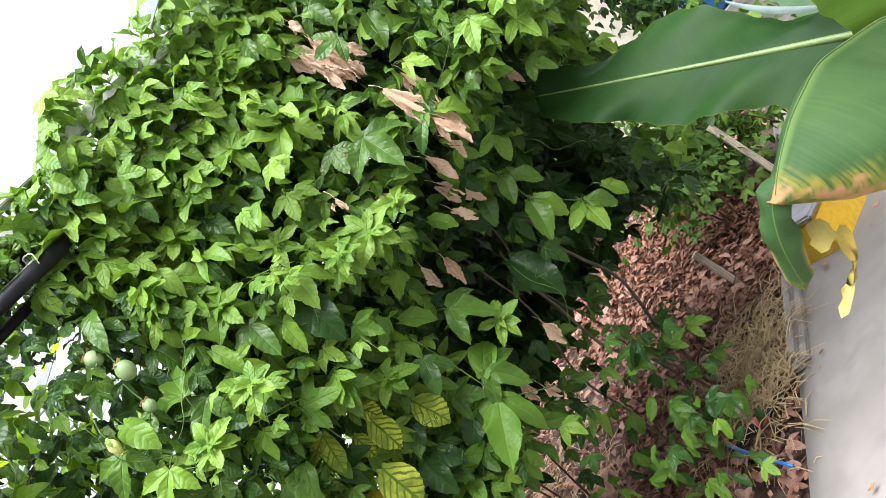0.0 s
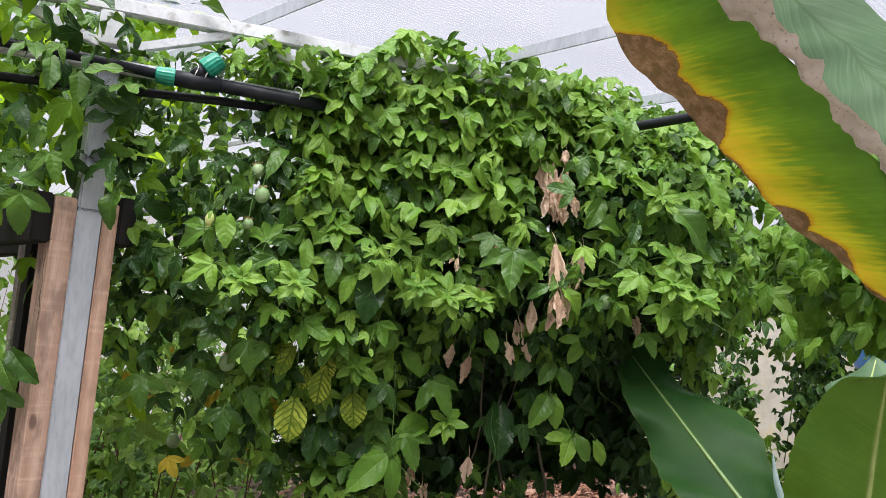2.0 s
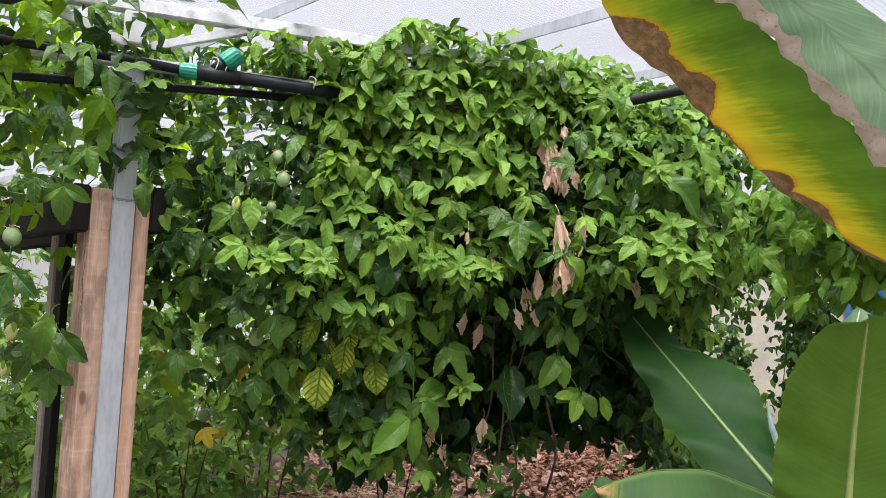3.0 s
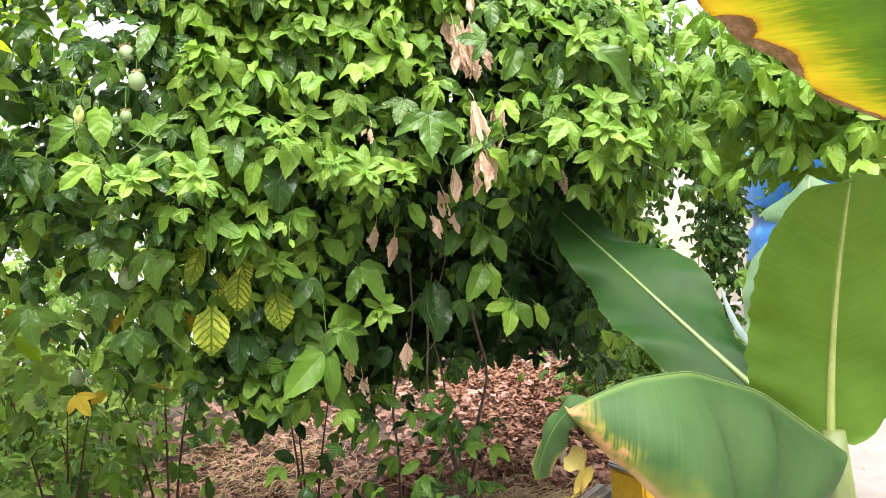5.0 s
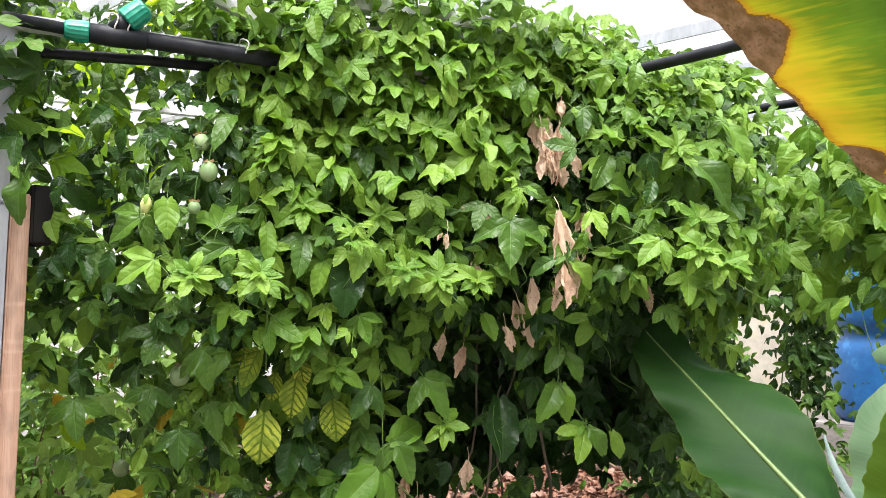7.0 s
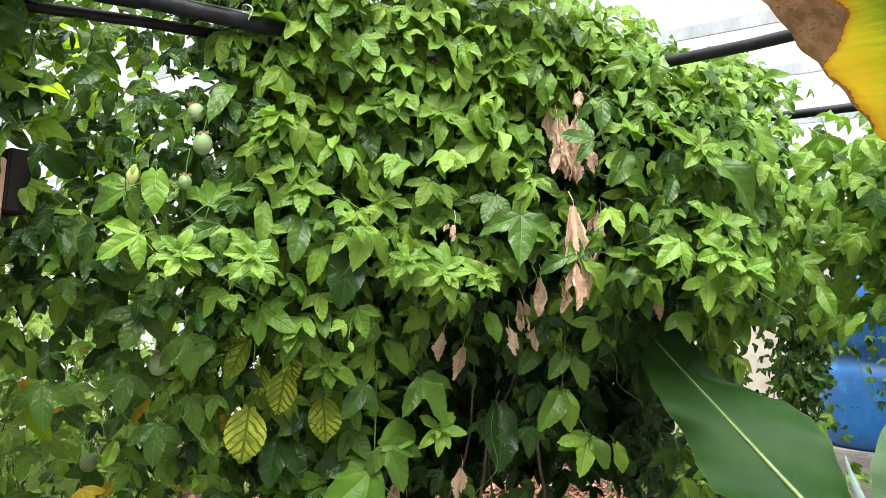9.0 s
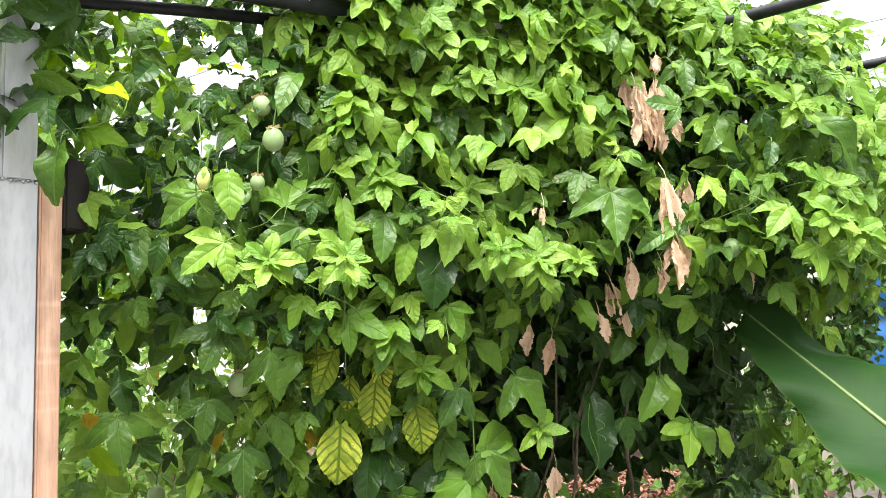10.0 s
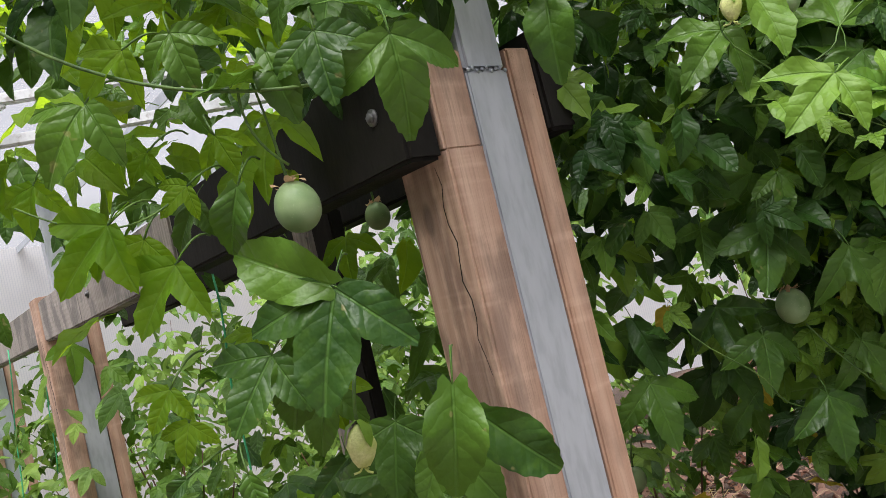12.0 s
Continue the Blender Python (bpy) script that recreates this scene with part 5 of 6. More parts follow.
for kd, x, y, z, size, turn in POST_LEAVES + POST_YOUNG:
    w = radians(turn)
    way = RT * math.sin(w) - UP * math.cos(w) + POST_OUT * 0.12
    face = POST_OUT + UP * 0.12 + Vector((rv.gauss(0, 0.14), rv.gauss(0, 0.14), rv.gauss(0, 0.10)))
    k = rv.choice(OVAL if kd in "OD" else LOBED if kd == "Y" else (12, 13, 14))
    place_leaf(leaf_pose((x, y, z), face, way, size * (0.85 if kd == "Y" else 1.0)), k, BACKLIT_MESH if kd == "Y" else LEAF_MESH)
    p = Vector((x, y, z))
    tube("leaf_stalk", curve_points(p - way * 0.05 - POST_OUT * 0.06, p - way * 0.05, p, 6), 0.0015, m_stem, vine, "", 5)
for a, b, z, size, turn in ((0.02, -0.20, 1.33, 0.12, 30), (0.10, -0.22, 1.36, 0.11, -10), (0.16, -0.20, 1.28, 0.13, -35), (0.06, -0.18, 1.22, 0.12, 5), (0.24, -0.24, 1.42, 0.10, -20), (0.30, -0.2, 1.30, 0.11, 10)):
    w = radians(turn)
    p = POST - A * a + B * b
    p.z = z
    place_leaf(leaf_pose(p, POST_OUT + UP * 0.2, RT * math.sin(w) - UP * math.cos(w), size), rv.choice((12, 13, 14, 5)), LEAF_MESH)
for s, z, o, size, turn in ((-0.050, 1.319, 0.2, 0.105, -8), (0.036, 1.191, 0.2, 0.115, 0), (-0.265, 1.285, 0.2, 0.12, 8), (0.12, 1.27, 0.2, 0.11, 15), (-0.02, 1.50, 0.14, 0.12, -20), (0.10, 1.44, 0.12, 0.12, 10)):
    w = radians(turn)
    place_leaf(leaf_pose(at_hedge(s, z, o), HN * 0.9 + UP * 0.3, HS * math.sin(w) - UP * math.cos(w), size), rv.choice(LOBED), LEAF_MESH)
# a few faded yellow leaves deep in the thin end
for _ in range(12):
    p = front(rv.uniform(-0.4, 0.35), rv.uniform(0.85, 1.4), rv.uniform(0.05, 0.4))
    n, t = hang(rv, HN, 0.7, 0.4, 0.4)
    place_leaf(leaf_pose(p, n, t, rv.uniform(0.05, 0.09)), rv.randrange(3), FADED_MESH, None, "faded orange-yellow leaf")
near = []
for _ in range(46):
    s_, z = rv.uniform(-0.12, 0.55), rv.uniform(1.02, 1.45)
    p = front(s_, z, rv.uniform(-0.03, 0.25))
    if hides(p) or hides(p - UP * 0.08):
        continue
    n, t = hang(rv, HN, 0.75, 0.4, 0.4)
    place_leaf(leaf_pose(p, n, t, rv.uniform(0.075, 0.11)), rv.randrange(12), YOUNG_MESH if rv.random() < 0.4 else LEAF_MESH)
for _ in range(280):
    # extra leaves on the curtain's upper part, bright green to paint in top light
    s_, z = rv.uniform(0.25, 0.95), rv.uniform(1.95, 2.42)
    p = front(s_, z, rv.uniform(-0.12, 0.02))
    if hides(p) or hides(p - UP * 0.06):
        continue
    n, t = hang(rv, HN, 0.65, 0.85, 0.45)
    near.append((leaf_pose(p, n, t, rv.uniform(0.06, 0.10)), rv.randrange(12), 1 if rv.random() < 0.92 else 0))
for _ in range(330):
    # a loose curtain beside the post, thick above, ragged below
    a, z = rv.uniform(0.03, 1.25), 1.05 + 1.65 * rv.random() ** 0.65
    if z < 1.95 and rv.random() < 0.62:
        continue
    depth = rv.uniform(-0.32, 0.55)
    p = POST - A * a + B * depth - B * 0.12
    p.z = z
    if (a < 0.22 and 1.2 < z < 1.95 and depth < 0.15) or (a > 0.4 and 1.4 < z < 1.85 and rv.random() < 0.8):
        continue
    n, t = hang(rv, POST_OUT, 0.7, 0.5)
    near.append((leaf_pose(p, n, t, rv.uniform(0.07, 0.115)), rv.randrange(12), 3 if rv.random() < 0.5 else 0))
# and above, between post and hedge, under the truss
for _ in range(220):
    s, z = rv.uniform(-0.75, 0.25), rv.uniform(1.45, 2.55)
    p = front(s, z, rv.uniform(0.05, 0.7))
    n, t = hang(rv, HN, 0.6, 0.6)
    near.append((leaf_pose(p, n, t, rv.uniform(0.06, 0.105)), rv.randrange(12), 3 if rv.random() < 0.5 else 2 if rv.random() < 0.25 else 0))
for _ in range(430):
    # leaves over the pipes, nearer to the path
    p = POST + CH * rv.uniform(-1.6, 0.25) + A * rv.uniform(-0.25, 0.24)
    p.z = 1.75 + 0.85 * rv.random() ** 0.7
    if p.z < 1.95 and (p - POST).dot(CH) > -0.15:
        continue
    if abs((p - POST).dot(CH) - 0.33) < 0.22 and p.z > 2.25 and (p - POST).dot(A) > -0.02:
        continue
    n, t = hang(rv, POST_OUT, 0.6, 0.6)
    near.append((leaf_pose(p, n, t, rv.uniform(0.07, 0.12)), rv.randrange(12), 3 if rv.random() < (0.65 if (p - POST).dot(CH) < -0.25 else 0.15) else 2 if rv.random() < 0.35 else 0))
for _ in range(250):
    # a roof of leaves over the post and its beams, added to shade them
    p = POST + CH * rv.uniform(-1.0, 0.35) - A * rv.uniform(-0.15, 1.5) + B * rv.uniform(-0.5, 0.9)
    p.z = rv.uniform(2.38, 2.60)
    n, t = hang(rv, POST_OUT, 0.2, 1.0)
    near.append((leaf_pose(p, n, t, rv.uniform(0.08, 0.13)), rv.randrange(12), 3 if rv.random() < 0.45 else 0))
TO_PATH = Vector((0.643, -0.766, 0))
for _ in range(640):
    # the curtain's top rolls over the pipe and the truss; mostly young green paints it lit
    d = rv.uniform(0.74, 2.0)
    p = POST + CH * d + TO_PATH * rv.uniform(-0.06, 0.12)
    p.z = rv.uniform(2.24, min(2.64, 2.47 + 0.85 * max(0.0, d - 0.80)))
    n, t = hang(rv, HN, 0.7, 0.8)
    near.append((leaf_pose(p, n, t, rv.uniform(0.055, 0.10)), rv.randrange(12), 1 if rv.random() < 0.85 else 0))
for _ in range(70):
    p = POST + CH * rv.uniform(0.36, 0.80) + TO_PATH * rv.uniform(-0.12, 0.10)
    p.z = rv.uniform(2.40, 2.54)
    n, t = hang(rv, HN, 0.5, 0.8)
    near.append((leaf_pose(p, n, t, rv.uniform(0.055, 0.09)), rv.randrange(12), 1 if rv.random() < 0.6 else 0))
rv.shuffle(near)
for m, k, tone in near[:70]:
    place_leaf(m, k, (LEAF_MESH, YOUNG_MESH, LEAF_MESH, BACKLIT_MESH)[tone])
mass += near[70:]
for _ in range(210):
    # trailing growth that reaches the litter
    k = rv.random()
    p = Vector((-1.10 + 0.72 * k + rv.gauss(0, 0.07), 2.80 + 0.50 * k + rv.gauss(0, 0.22), 0.10 + 0.90 * rv.random()))
    if p.x > -0.42 or hides(p) or (p.z < 0.45 and rv.random() < 0.3):
        continue
    n, t = hang(rv, HN, 0.6, 0.7)
    mass.append((leaf_pose(p, n, t, rv.uniform(0.05, 0.095)), rv.randrange(12), rv.choice((0, 0, 0, 1, 2, 2))))
leaf_mass("foliage", mass, MASS_SHAPES, (m_leaf_mass, m_young_mass, m_dark_mass, m_backlit_mass), vine, "thick green three-lobed foliage")

# sparse far side of the vine, seen through the thin end
thin = []
for _ in range(950):
    s, z = rv.uniform(-1.6, 0.5), rv.uniform(0.35, 2.3)
    if s < -0.5 and z > 1.5 and rv.random() < 0.6:
        continue
    if z < 1.4 and rv.random() < 0.6:
        continue
    p = front(s, min(z, 1.9), rv.uniform(0.5, 1.5))
    p.z = z
    n, t = hang(rv, HN, 0.5, 0.7)
    thin.append((leaf_pose(p, n, t, rv.uniform(0.06, 0.11)), rv.randrange(6), 1 if rv.random() < 0.35 else 0))
# this backing and the next are all dark green, shade put into their colour
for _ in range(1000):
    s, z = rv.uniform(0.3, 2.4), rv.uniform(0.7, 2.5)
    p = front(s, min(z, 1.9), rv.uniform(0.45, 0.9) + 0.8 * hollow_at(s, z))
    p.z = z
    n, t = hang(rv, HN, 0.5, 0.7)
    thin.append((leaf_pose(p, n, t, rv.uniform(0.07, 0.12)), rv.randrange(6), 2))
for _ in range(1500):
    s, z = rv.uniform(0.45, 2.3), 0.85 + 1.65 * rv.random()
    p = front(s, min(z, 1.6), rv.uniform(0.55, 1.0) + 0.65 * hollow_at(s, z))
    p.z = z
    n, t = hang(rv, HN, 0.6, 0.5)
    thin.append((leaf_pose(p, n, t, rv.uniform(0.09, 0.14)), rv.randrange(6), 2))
for _ in range(1700):
    # the hedge's top, carried far back as an added canopy that darkens the hollow
    s = rv.uniform(0.15, 2.2)
    p = front(s, 2.4, rv.uniform(0.25, 1.95))
    p.z = rv.uniform(2.30, 2.57)
    n, t = hang(rv, HN, 0.3, 1.0)
    thin.append((leaf_pose(p, n, t, rv.uniform(0.08, 0.13)), rv.randrange(6), 1 if rv.random() < 0.3 else 0))
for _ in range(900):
    # added backdrop behind the hollow, its near-black green painted in as shade
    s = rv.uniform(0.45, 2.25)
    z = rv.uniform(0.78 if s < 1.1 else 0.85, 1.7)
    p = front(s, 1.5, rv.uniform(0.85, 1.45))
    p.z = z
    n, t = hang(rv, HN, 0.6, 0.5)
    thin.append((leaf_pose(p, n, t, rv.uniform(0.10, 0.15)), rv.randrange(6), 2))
leaf_mass("foliage", thin, FAR_SHAPES, (m_leaf_mass, m_young_mass, m_dark_mass), vine, "looser foliage at the vine's back")

# stems: woody ones from the ground, thin runners and tendrils in front
for i, (x, y, x2, y2, z2, r) in enumerate(((-0.66, 3.55, -0.55, 2.85, 1.3, 0.010), (-0.92, 3.5, -0.70, 2.85, 1.5, 0.008), (-0.58, 3.95, -0.40, 3.0, 1.3, 0.012), (-0.78, 3.8, -0.50, 2.95, 1.4, 0.007))):
    pts = curve_points((x, y, -0.02), ((x + x2) / 2 + 0.12 * math.sin(i * 2), (y + y2) / 2 - 0.1, z2 * 0.45), (x2, y2, z2), 14)
    pts = [p + Vector((0.012 * math.sin(k * 1.3 + i), 0.012 * math.cos(k * 1.1 + i), 0)) for k, p in enumerate(pts)]
    pts = [p + Vector((0.05 * math.sin(k * 0.45 + 2 * i), 0.05 * math.cos(k * 0.38 + i), 0)) for k, p in enumerate(pts)]
    tube("woody_stem", pts, [0.75 * r * (1 - 0.4 * k / 14) for k in range(15)], m_bark, vine, "brown woody stem")
for i in range(12):
    s, z = rv.uniform(-0.3, 1.6), rv.uniform(1.2, 2.3)
    p, q = at_front(s, z, 0.02), at_front(s + rv.uniform(-0.3, 0.3), z - rv.uniform(0.12, 0.35), 0.03)
    pts = [c + HS * 0.012 * math.sin(5 * k / 12 * 2 + i) + HN * 0.01 * math.sin(k * 0.9 + i) for k, c in enumerate(curve_points(p, (p + q) / 2 + HN * 0.05 - UP * 0.06 + HS * rv.uniform(-0.1, 0.1), q, 12))]
    tube("runner", pts, 0.0013, m_stem, vine, "", 5)
tube("runner", curve_points((-0.13, 2.55, 1.86), (0.1, 2.5, 1.75), (0.36, 2.7, 1.60), 10), 0.0016, m_stem, vine, "", 5)
tube("runner", curve_points((-1.19, 2.13, 1.65), (-1.18, 2.12, 1.5), (-1.18, 2.14, 1.36), 8), 0.0015, m_stem, vine, "", 5)
tube("runner", curve_points((-1.37, 2.10, 1.32), (-1.3, 2.1, 1.2), (-1.20, 2.16, 1.10), 8), 0.0018, m_stem, vine, "", 5)
tube("runner", curve_points((-2.12, 1.15, 1.99), (-1.93, 1.22, 1.76), (-1.675, 1.43, 1.815), 14), 0.0024, m_stem, vine, "", 6)
tube("runner", curve_points((-1.86, 1.30, 1.82), (-1.87, 1.3, 1.76), (-1.84, 1.34, 1.72), 8), 0.0018, m_stem, vine, "", 6)
tube("runner", curve_points((-2.12, 1.17, 1.74), (-2.02, 1.21, 1.66), (-1.95, 1.24, 1.70), 10), 0.0013, m_stem, vine, "", 5)
for i in range(22):
    p = POST - A * rv.uniform(0.15, 1.3) + B * rv.uniform(0.1, 0.5) + UP * rv.uniform(1.75, 2.4)
    q = p + Vector((rv.uniform(-0.35, 0.35), rv.uniform(-0.2, 0.2), rv.uniform(-0.25, 0.2)))
    tube("runner", curve_points(p, (p + q) / 2 + UP * rv.uniform(-0.12, 0.08), q, 9), rv.uniform(0.0012, 0.0028), m_stem, vine, "", 5)
for i in range(9):
    # coiled tendrils
    p = at_front(rv.uniform(-0.2, 1.5), rv.uniform(1.0, 2.3), 0.05)
    pts = [p + HS * 0.012 * math.cos(k * 0.9) * (1 + k * 0.02) - UP * k * 0.006 + HN * 0.012 * math.sin(k * 0.9) for k in range(16)]
    tube("tendril", pts, 0.0012, m_stem, vine, "", 4)


# ---- banana plant ----
def banana_leaf(parent, base, control, tip, width, facing, sag, material, label, seed=0, ribs=True, left=1.0, right=1.0, fall=0.0, wave=0.02, w0=0.12, rows=44, cols=9, folded=0.0, thick=0.011, bends=(), margins=(), rib_mat=None):
    """A blade along a curved midrib. sag bends both halves down from the rib; fall rolls the half on the right over."""
    rng = random.Random(seed)
    pts = curve_points(base, control, tip, rows)
    if bends:
        way = [Vector(base)] + [Vector(q) for q in bends] + [Vector(tip)]
        run = [0.0]
        for p, q in zip(way, way[1:]):
            run.append(run[-1] + (q - p).length)
        pts = [Vector([float(np.interp(run[-1] * j / rows, run, [q[k] for q in way])) for k in range(3)]) for j in range(rows + 1)]
        for _ in range(6):
            pts = [pts[0]] + [(pts[j - 1] + pts[j] * 2 + pts[j + 1]) / 4 for j in range(1, rows)] + [pts[-1]]
    length = (Vector(tip) - Vector(base)).length
    verts, faces, uvs = [], [], []
    n_c = cols * 2 + 1
    for j, p in enumerate(pts):
        t = j / rows
        d = (pts[min(j + 1, rows)] - pts[max(j - 1, 0)]).normalized()
        f = Vector(facing)
        f = (f - d * f.dot(d)).normalized()
        s = d.cross(f).normalized()
        shape = min(1.0, (t / 0.16) ** 0.7) if t < 0.16 else 1.0
        shape *= (1 - max(0.0, (t - 0.55) / 0.45) ** 2.2) ** 0.62 if t < 1 else 0.0
        uneven = 1 + 0.07 * math.sin(6.5 * t + seed) + 0.04 * math.sin(15 * t + 2 * seed)
        half = uneven * width * 0.5 * (w0 + (1 - w0) * shape) * (1 if t < 1 else 0.02)
        for i in range(n_c):
            u = (i - cols) / cols
            side_k = left if u < 0 else right
            h = half * abs(u) * side_k
            if margins:
                h = abs(u) * float(np.interp((1 - t) * length, *zip(*margins[0 if u < 0 else 1])))
            bend = sag + (fall if u > 0 else 0.0)
            ang = folded + bend * abs(u)
            ripple = wave * math.sin(17 * t + 2.2 * u + seed) * abs(u) + 0.4 * wave * math.sin(41 * t + seed * 3 + 5 * u) * u * u
            sg = 1 if u > 0 else -1
            q = p + s * sg * h * math.cos(ang) - f * (h * math.sin(ang) - ripple)
            if abs(u) == 1:
                q = q + s * sg * half * 0.035 * math.sin(60 * t + seed) * math.sin(23 * t)
            verts.append(q)
    for j in range(rows):
        for i in range(n_c - 1):
            a = j * n_c + i
            faces.append((a, a + 1, a + n_c + 1, a + n_c))
            for jj, ii in ((j, i), (j, i + 1), (j + 1, i + 1), (j + 1, i)):
                uvs.append((0.5 + 0.5 * (ii - cols) / cols, jj / rows))
    o = Vector(parent.location)
    blade = put_mesh("blade", [v - o for v in verts], faces, material, parent, label, True, uvs)
    if ribs:
        rr = [thick * (1 - 0.86 * j / rows) for j in range(rows)]
        fpts = [p - o + Vector(facing).normalized() * 0.001 for p in pts[:rows]]
        v, f = tube_data(fpts, rr, 8)
        put_mesh("midrib", v, f, rib_mat or m_rib, blade, "pale green midrib")
    return blade


banana = thing("banana_plant", "young banana plant with broad green leaves", "banana plant", (0.73, 2.2, 0))
banana_stem = [(0.74, 2.22, -0.02), (0.74, 2.21, 0.3), (0.73, 2.20, 0.60), (0.72, 2.18, 0.84)]
v, f = tube_data([Vector(p) - banana.location for p in banana_stem], [0.075, 0.066, 0.050, 0.030], 16)
put_mesh("pseudostem", v, f, m_pseudostem, banana, "green sheathed stem with dry brown strips")
# its margins: width either side of the rib at places back from the tip
DARK_LOW = ((0.0, 0.012), (0.045, 0.082), (0.165, 0.124), (0.26, 0.142), (0.34, 0.142), (0.39, 0.130), (0.50, 0.165), (0.60, 0.190), (0.70, 0.182), (0.79, 0.165), (0.87, 0.165), (0.95, 0.20), (1.15, 0.14), (1.31, 0.03))
DARK_HIGH = ((0.0, 0.066), (0.04, 0.100), (0.12, 0.107), (0.195, 0.088), (0.24, 0.105), (0.295, 0.178), (0.375, 0.212), (0.49, 0.232), (0.60, 0.216), (0.70, 0.182), (0.84, 0.12), (0.95, 0.10), (1.31, 0.03))
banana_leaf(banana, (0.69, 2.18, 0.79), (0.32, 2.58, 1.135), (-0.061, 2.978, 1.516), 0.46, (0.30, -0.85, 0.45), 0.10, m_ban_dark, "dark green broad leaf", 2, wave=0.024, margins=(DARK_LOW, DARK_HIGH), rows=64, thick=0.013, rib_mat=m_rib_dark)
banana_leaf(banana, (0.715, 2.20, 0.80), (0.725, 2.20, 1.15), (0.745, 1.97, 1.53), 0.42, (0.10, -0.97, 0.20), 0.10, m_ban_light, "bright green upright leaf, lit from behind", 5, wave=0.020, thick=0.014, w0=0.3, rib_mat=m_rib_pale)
banana_leaf(banana, (0.73, 2.10, 0.80), (0.30, 1.80, 1.27), (0.045, 1.56, 1.03), 0.56, (-0.20, -0.50, 0.90), 0.60, m_ban_low, "arching green leaf with a withered yellow tip", 8, wave=0.02, folded=0.30, left=1.4, right=0.7, thick=0.004, rows=60,
            bends=((0.50, 1.93, 1.00), (0.32, 1.76, 1.085), (0.19, 1.63, 1.09), (0.09, 1.575, 1.06)))
banana_leaf(banana, (0.085, 1.58, 1.052), (0.0, 1.56, 1.03), (-0.045, 1.66, 0.85), 0.075, (-0.35, -0.85, 0.30), 0.5, m_ban_low, "narrow drooping leaf end", 9, ribs=False, wave=0.008, w0=0.5, rows=24, cols=5)
TORN_LEFT = ((0.0, 0.008), (0.05, 0.06), (0.12, 0.160), (0.15, 0.150), (0.195, 0.03), (0.215, 0.02), (0.24, 0.08), (0.30, 0.145), (0.35, 0.190), (0.42, 0.21), (0.50, 0.22), (0.70, 0.20), (0.97, 0.03))
TORN_RIGHT = ((0.0, 0.012), (0.03, 0.065), (0.08, 0.12), (0.14, 0.145), (0.22, 0.165), (0.40, 0.20), (0.70, 0.18), (0.97, 0.03))
banana_leaf(banana, (0.73, 2.24, 0.82), (0.74, 2.60, 1.25), (0.816, 2.806, 1.578), 0.44, (-0.4, -0.85, 0.3), 0.12, m_ban_pale, "pale grey-green torn leaf behind the others", 11, wave=0.016, margins=(TORN_LEFT, TORN_RIGHT), rows=70, rib_mat=m_rib_pale,
            bends=((0.737, 2.622, 1.296),))

vs, fs = [], []
flap = curve_points((0.04, 1.63, 0.93), (0.12, 1.62, 0.83), (-0.03, 1.62, 0.80), 16)
for k, p in enumerate(flap):
    w = 0.020 + 0.013 * math.sin(k * 1.3) + 0.006 * math.sin(k * 3.1)
    sd = Vector((0.75, 0.30, 0.55)).normalized()
    for q in (-1, -0.4, 0.3, 1):
        vs.append(p + sd * w * q + Vector((0, -0.012 * abs(q), 0.008 * math.sin(k + 3 * q))) - banana.location)
fs = [(k * 4 + q, k * 4 + q + 1, k * 4 + q + 5, k * 4 + q + 4) for k in range(16) for q in range(3)]
put_mesh("torn_end", vs, fs, m_tip_yellow, banana, "torn, withered yellow-brown leaf end")

vs = []
for k, p in enumerate(curve_points((0.49, 2.66, 1.215), (0.50, 2.50, 1.09), (0.565, 2.34, 1.03), 16)):
    w = 0.016 * math.sin(math.pi * (0.08 + 0.84 * k / 16))
    for q in (-1, 0, 1):
        vs.append(p + Vector((0.55, 0.25, 0.45)) * w * q - Vector((0.1, 0.5, 0)) * w * (1 - q * q) - banana.location)
put_mesh("curled_margin", vs, [(k * 3 + q, k * 3 + q + 1, k * 3 + q + 4, k * 3 + q + 3) for k in range(16) for q in range(2)], m_curl, banana, "pale blue-green underside of a curled margin")

banana2 = thing("banana_plant", "tall banana plant with an ageing yellow and brown leaf", "banana plant", (1.55, 1.75, 0))
v, f = tube_data([Vector(p) - banana2.location for p in ((1.55, 1.75, -0.02), (1.53, 1.74, 0.9), (1.46, 1.70, 1.7), (1.38, 1.66, 2.2))], [0.10, 0.09, 0.065, 0.04], 16)
put_mesh("pseudostem", v, f, m_pseudostem, banana2, "green sheathed stem with dry brown strips")
AX = Vector((0.60, 0.41, -0.69)).normalized()
WD = Vector((0.58, -0.81, 0.0)).normalized()
C0 = (Vector((0.294, 1.808, 2.226)) + Vector((0.51, 1.506, 2.225))) / 2
OUT = AX.cross(WD).normalized()


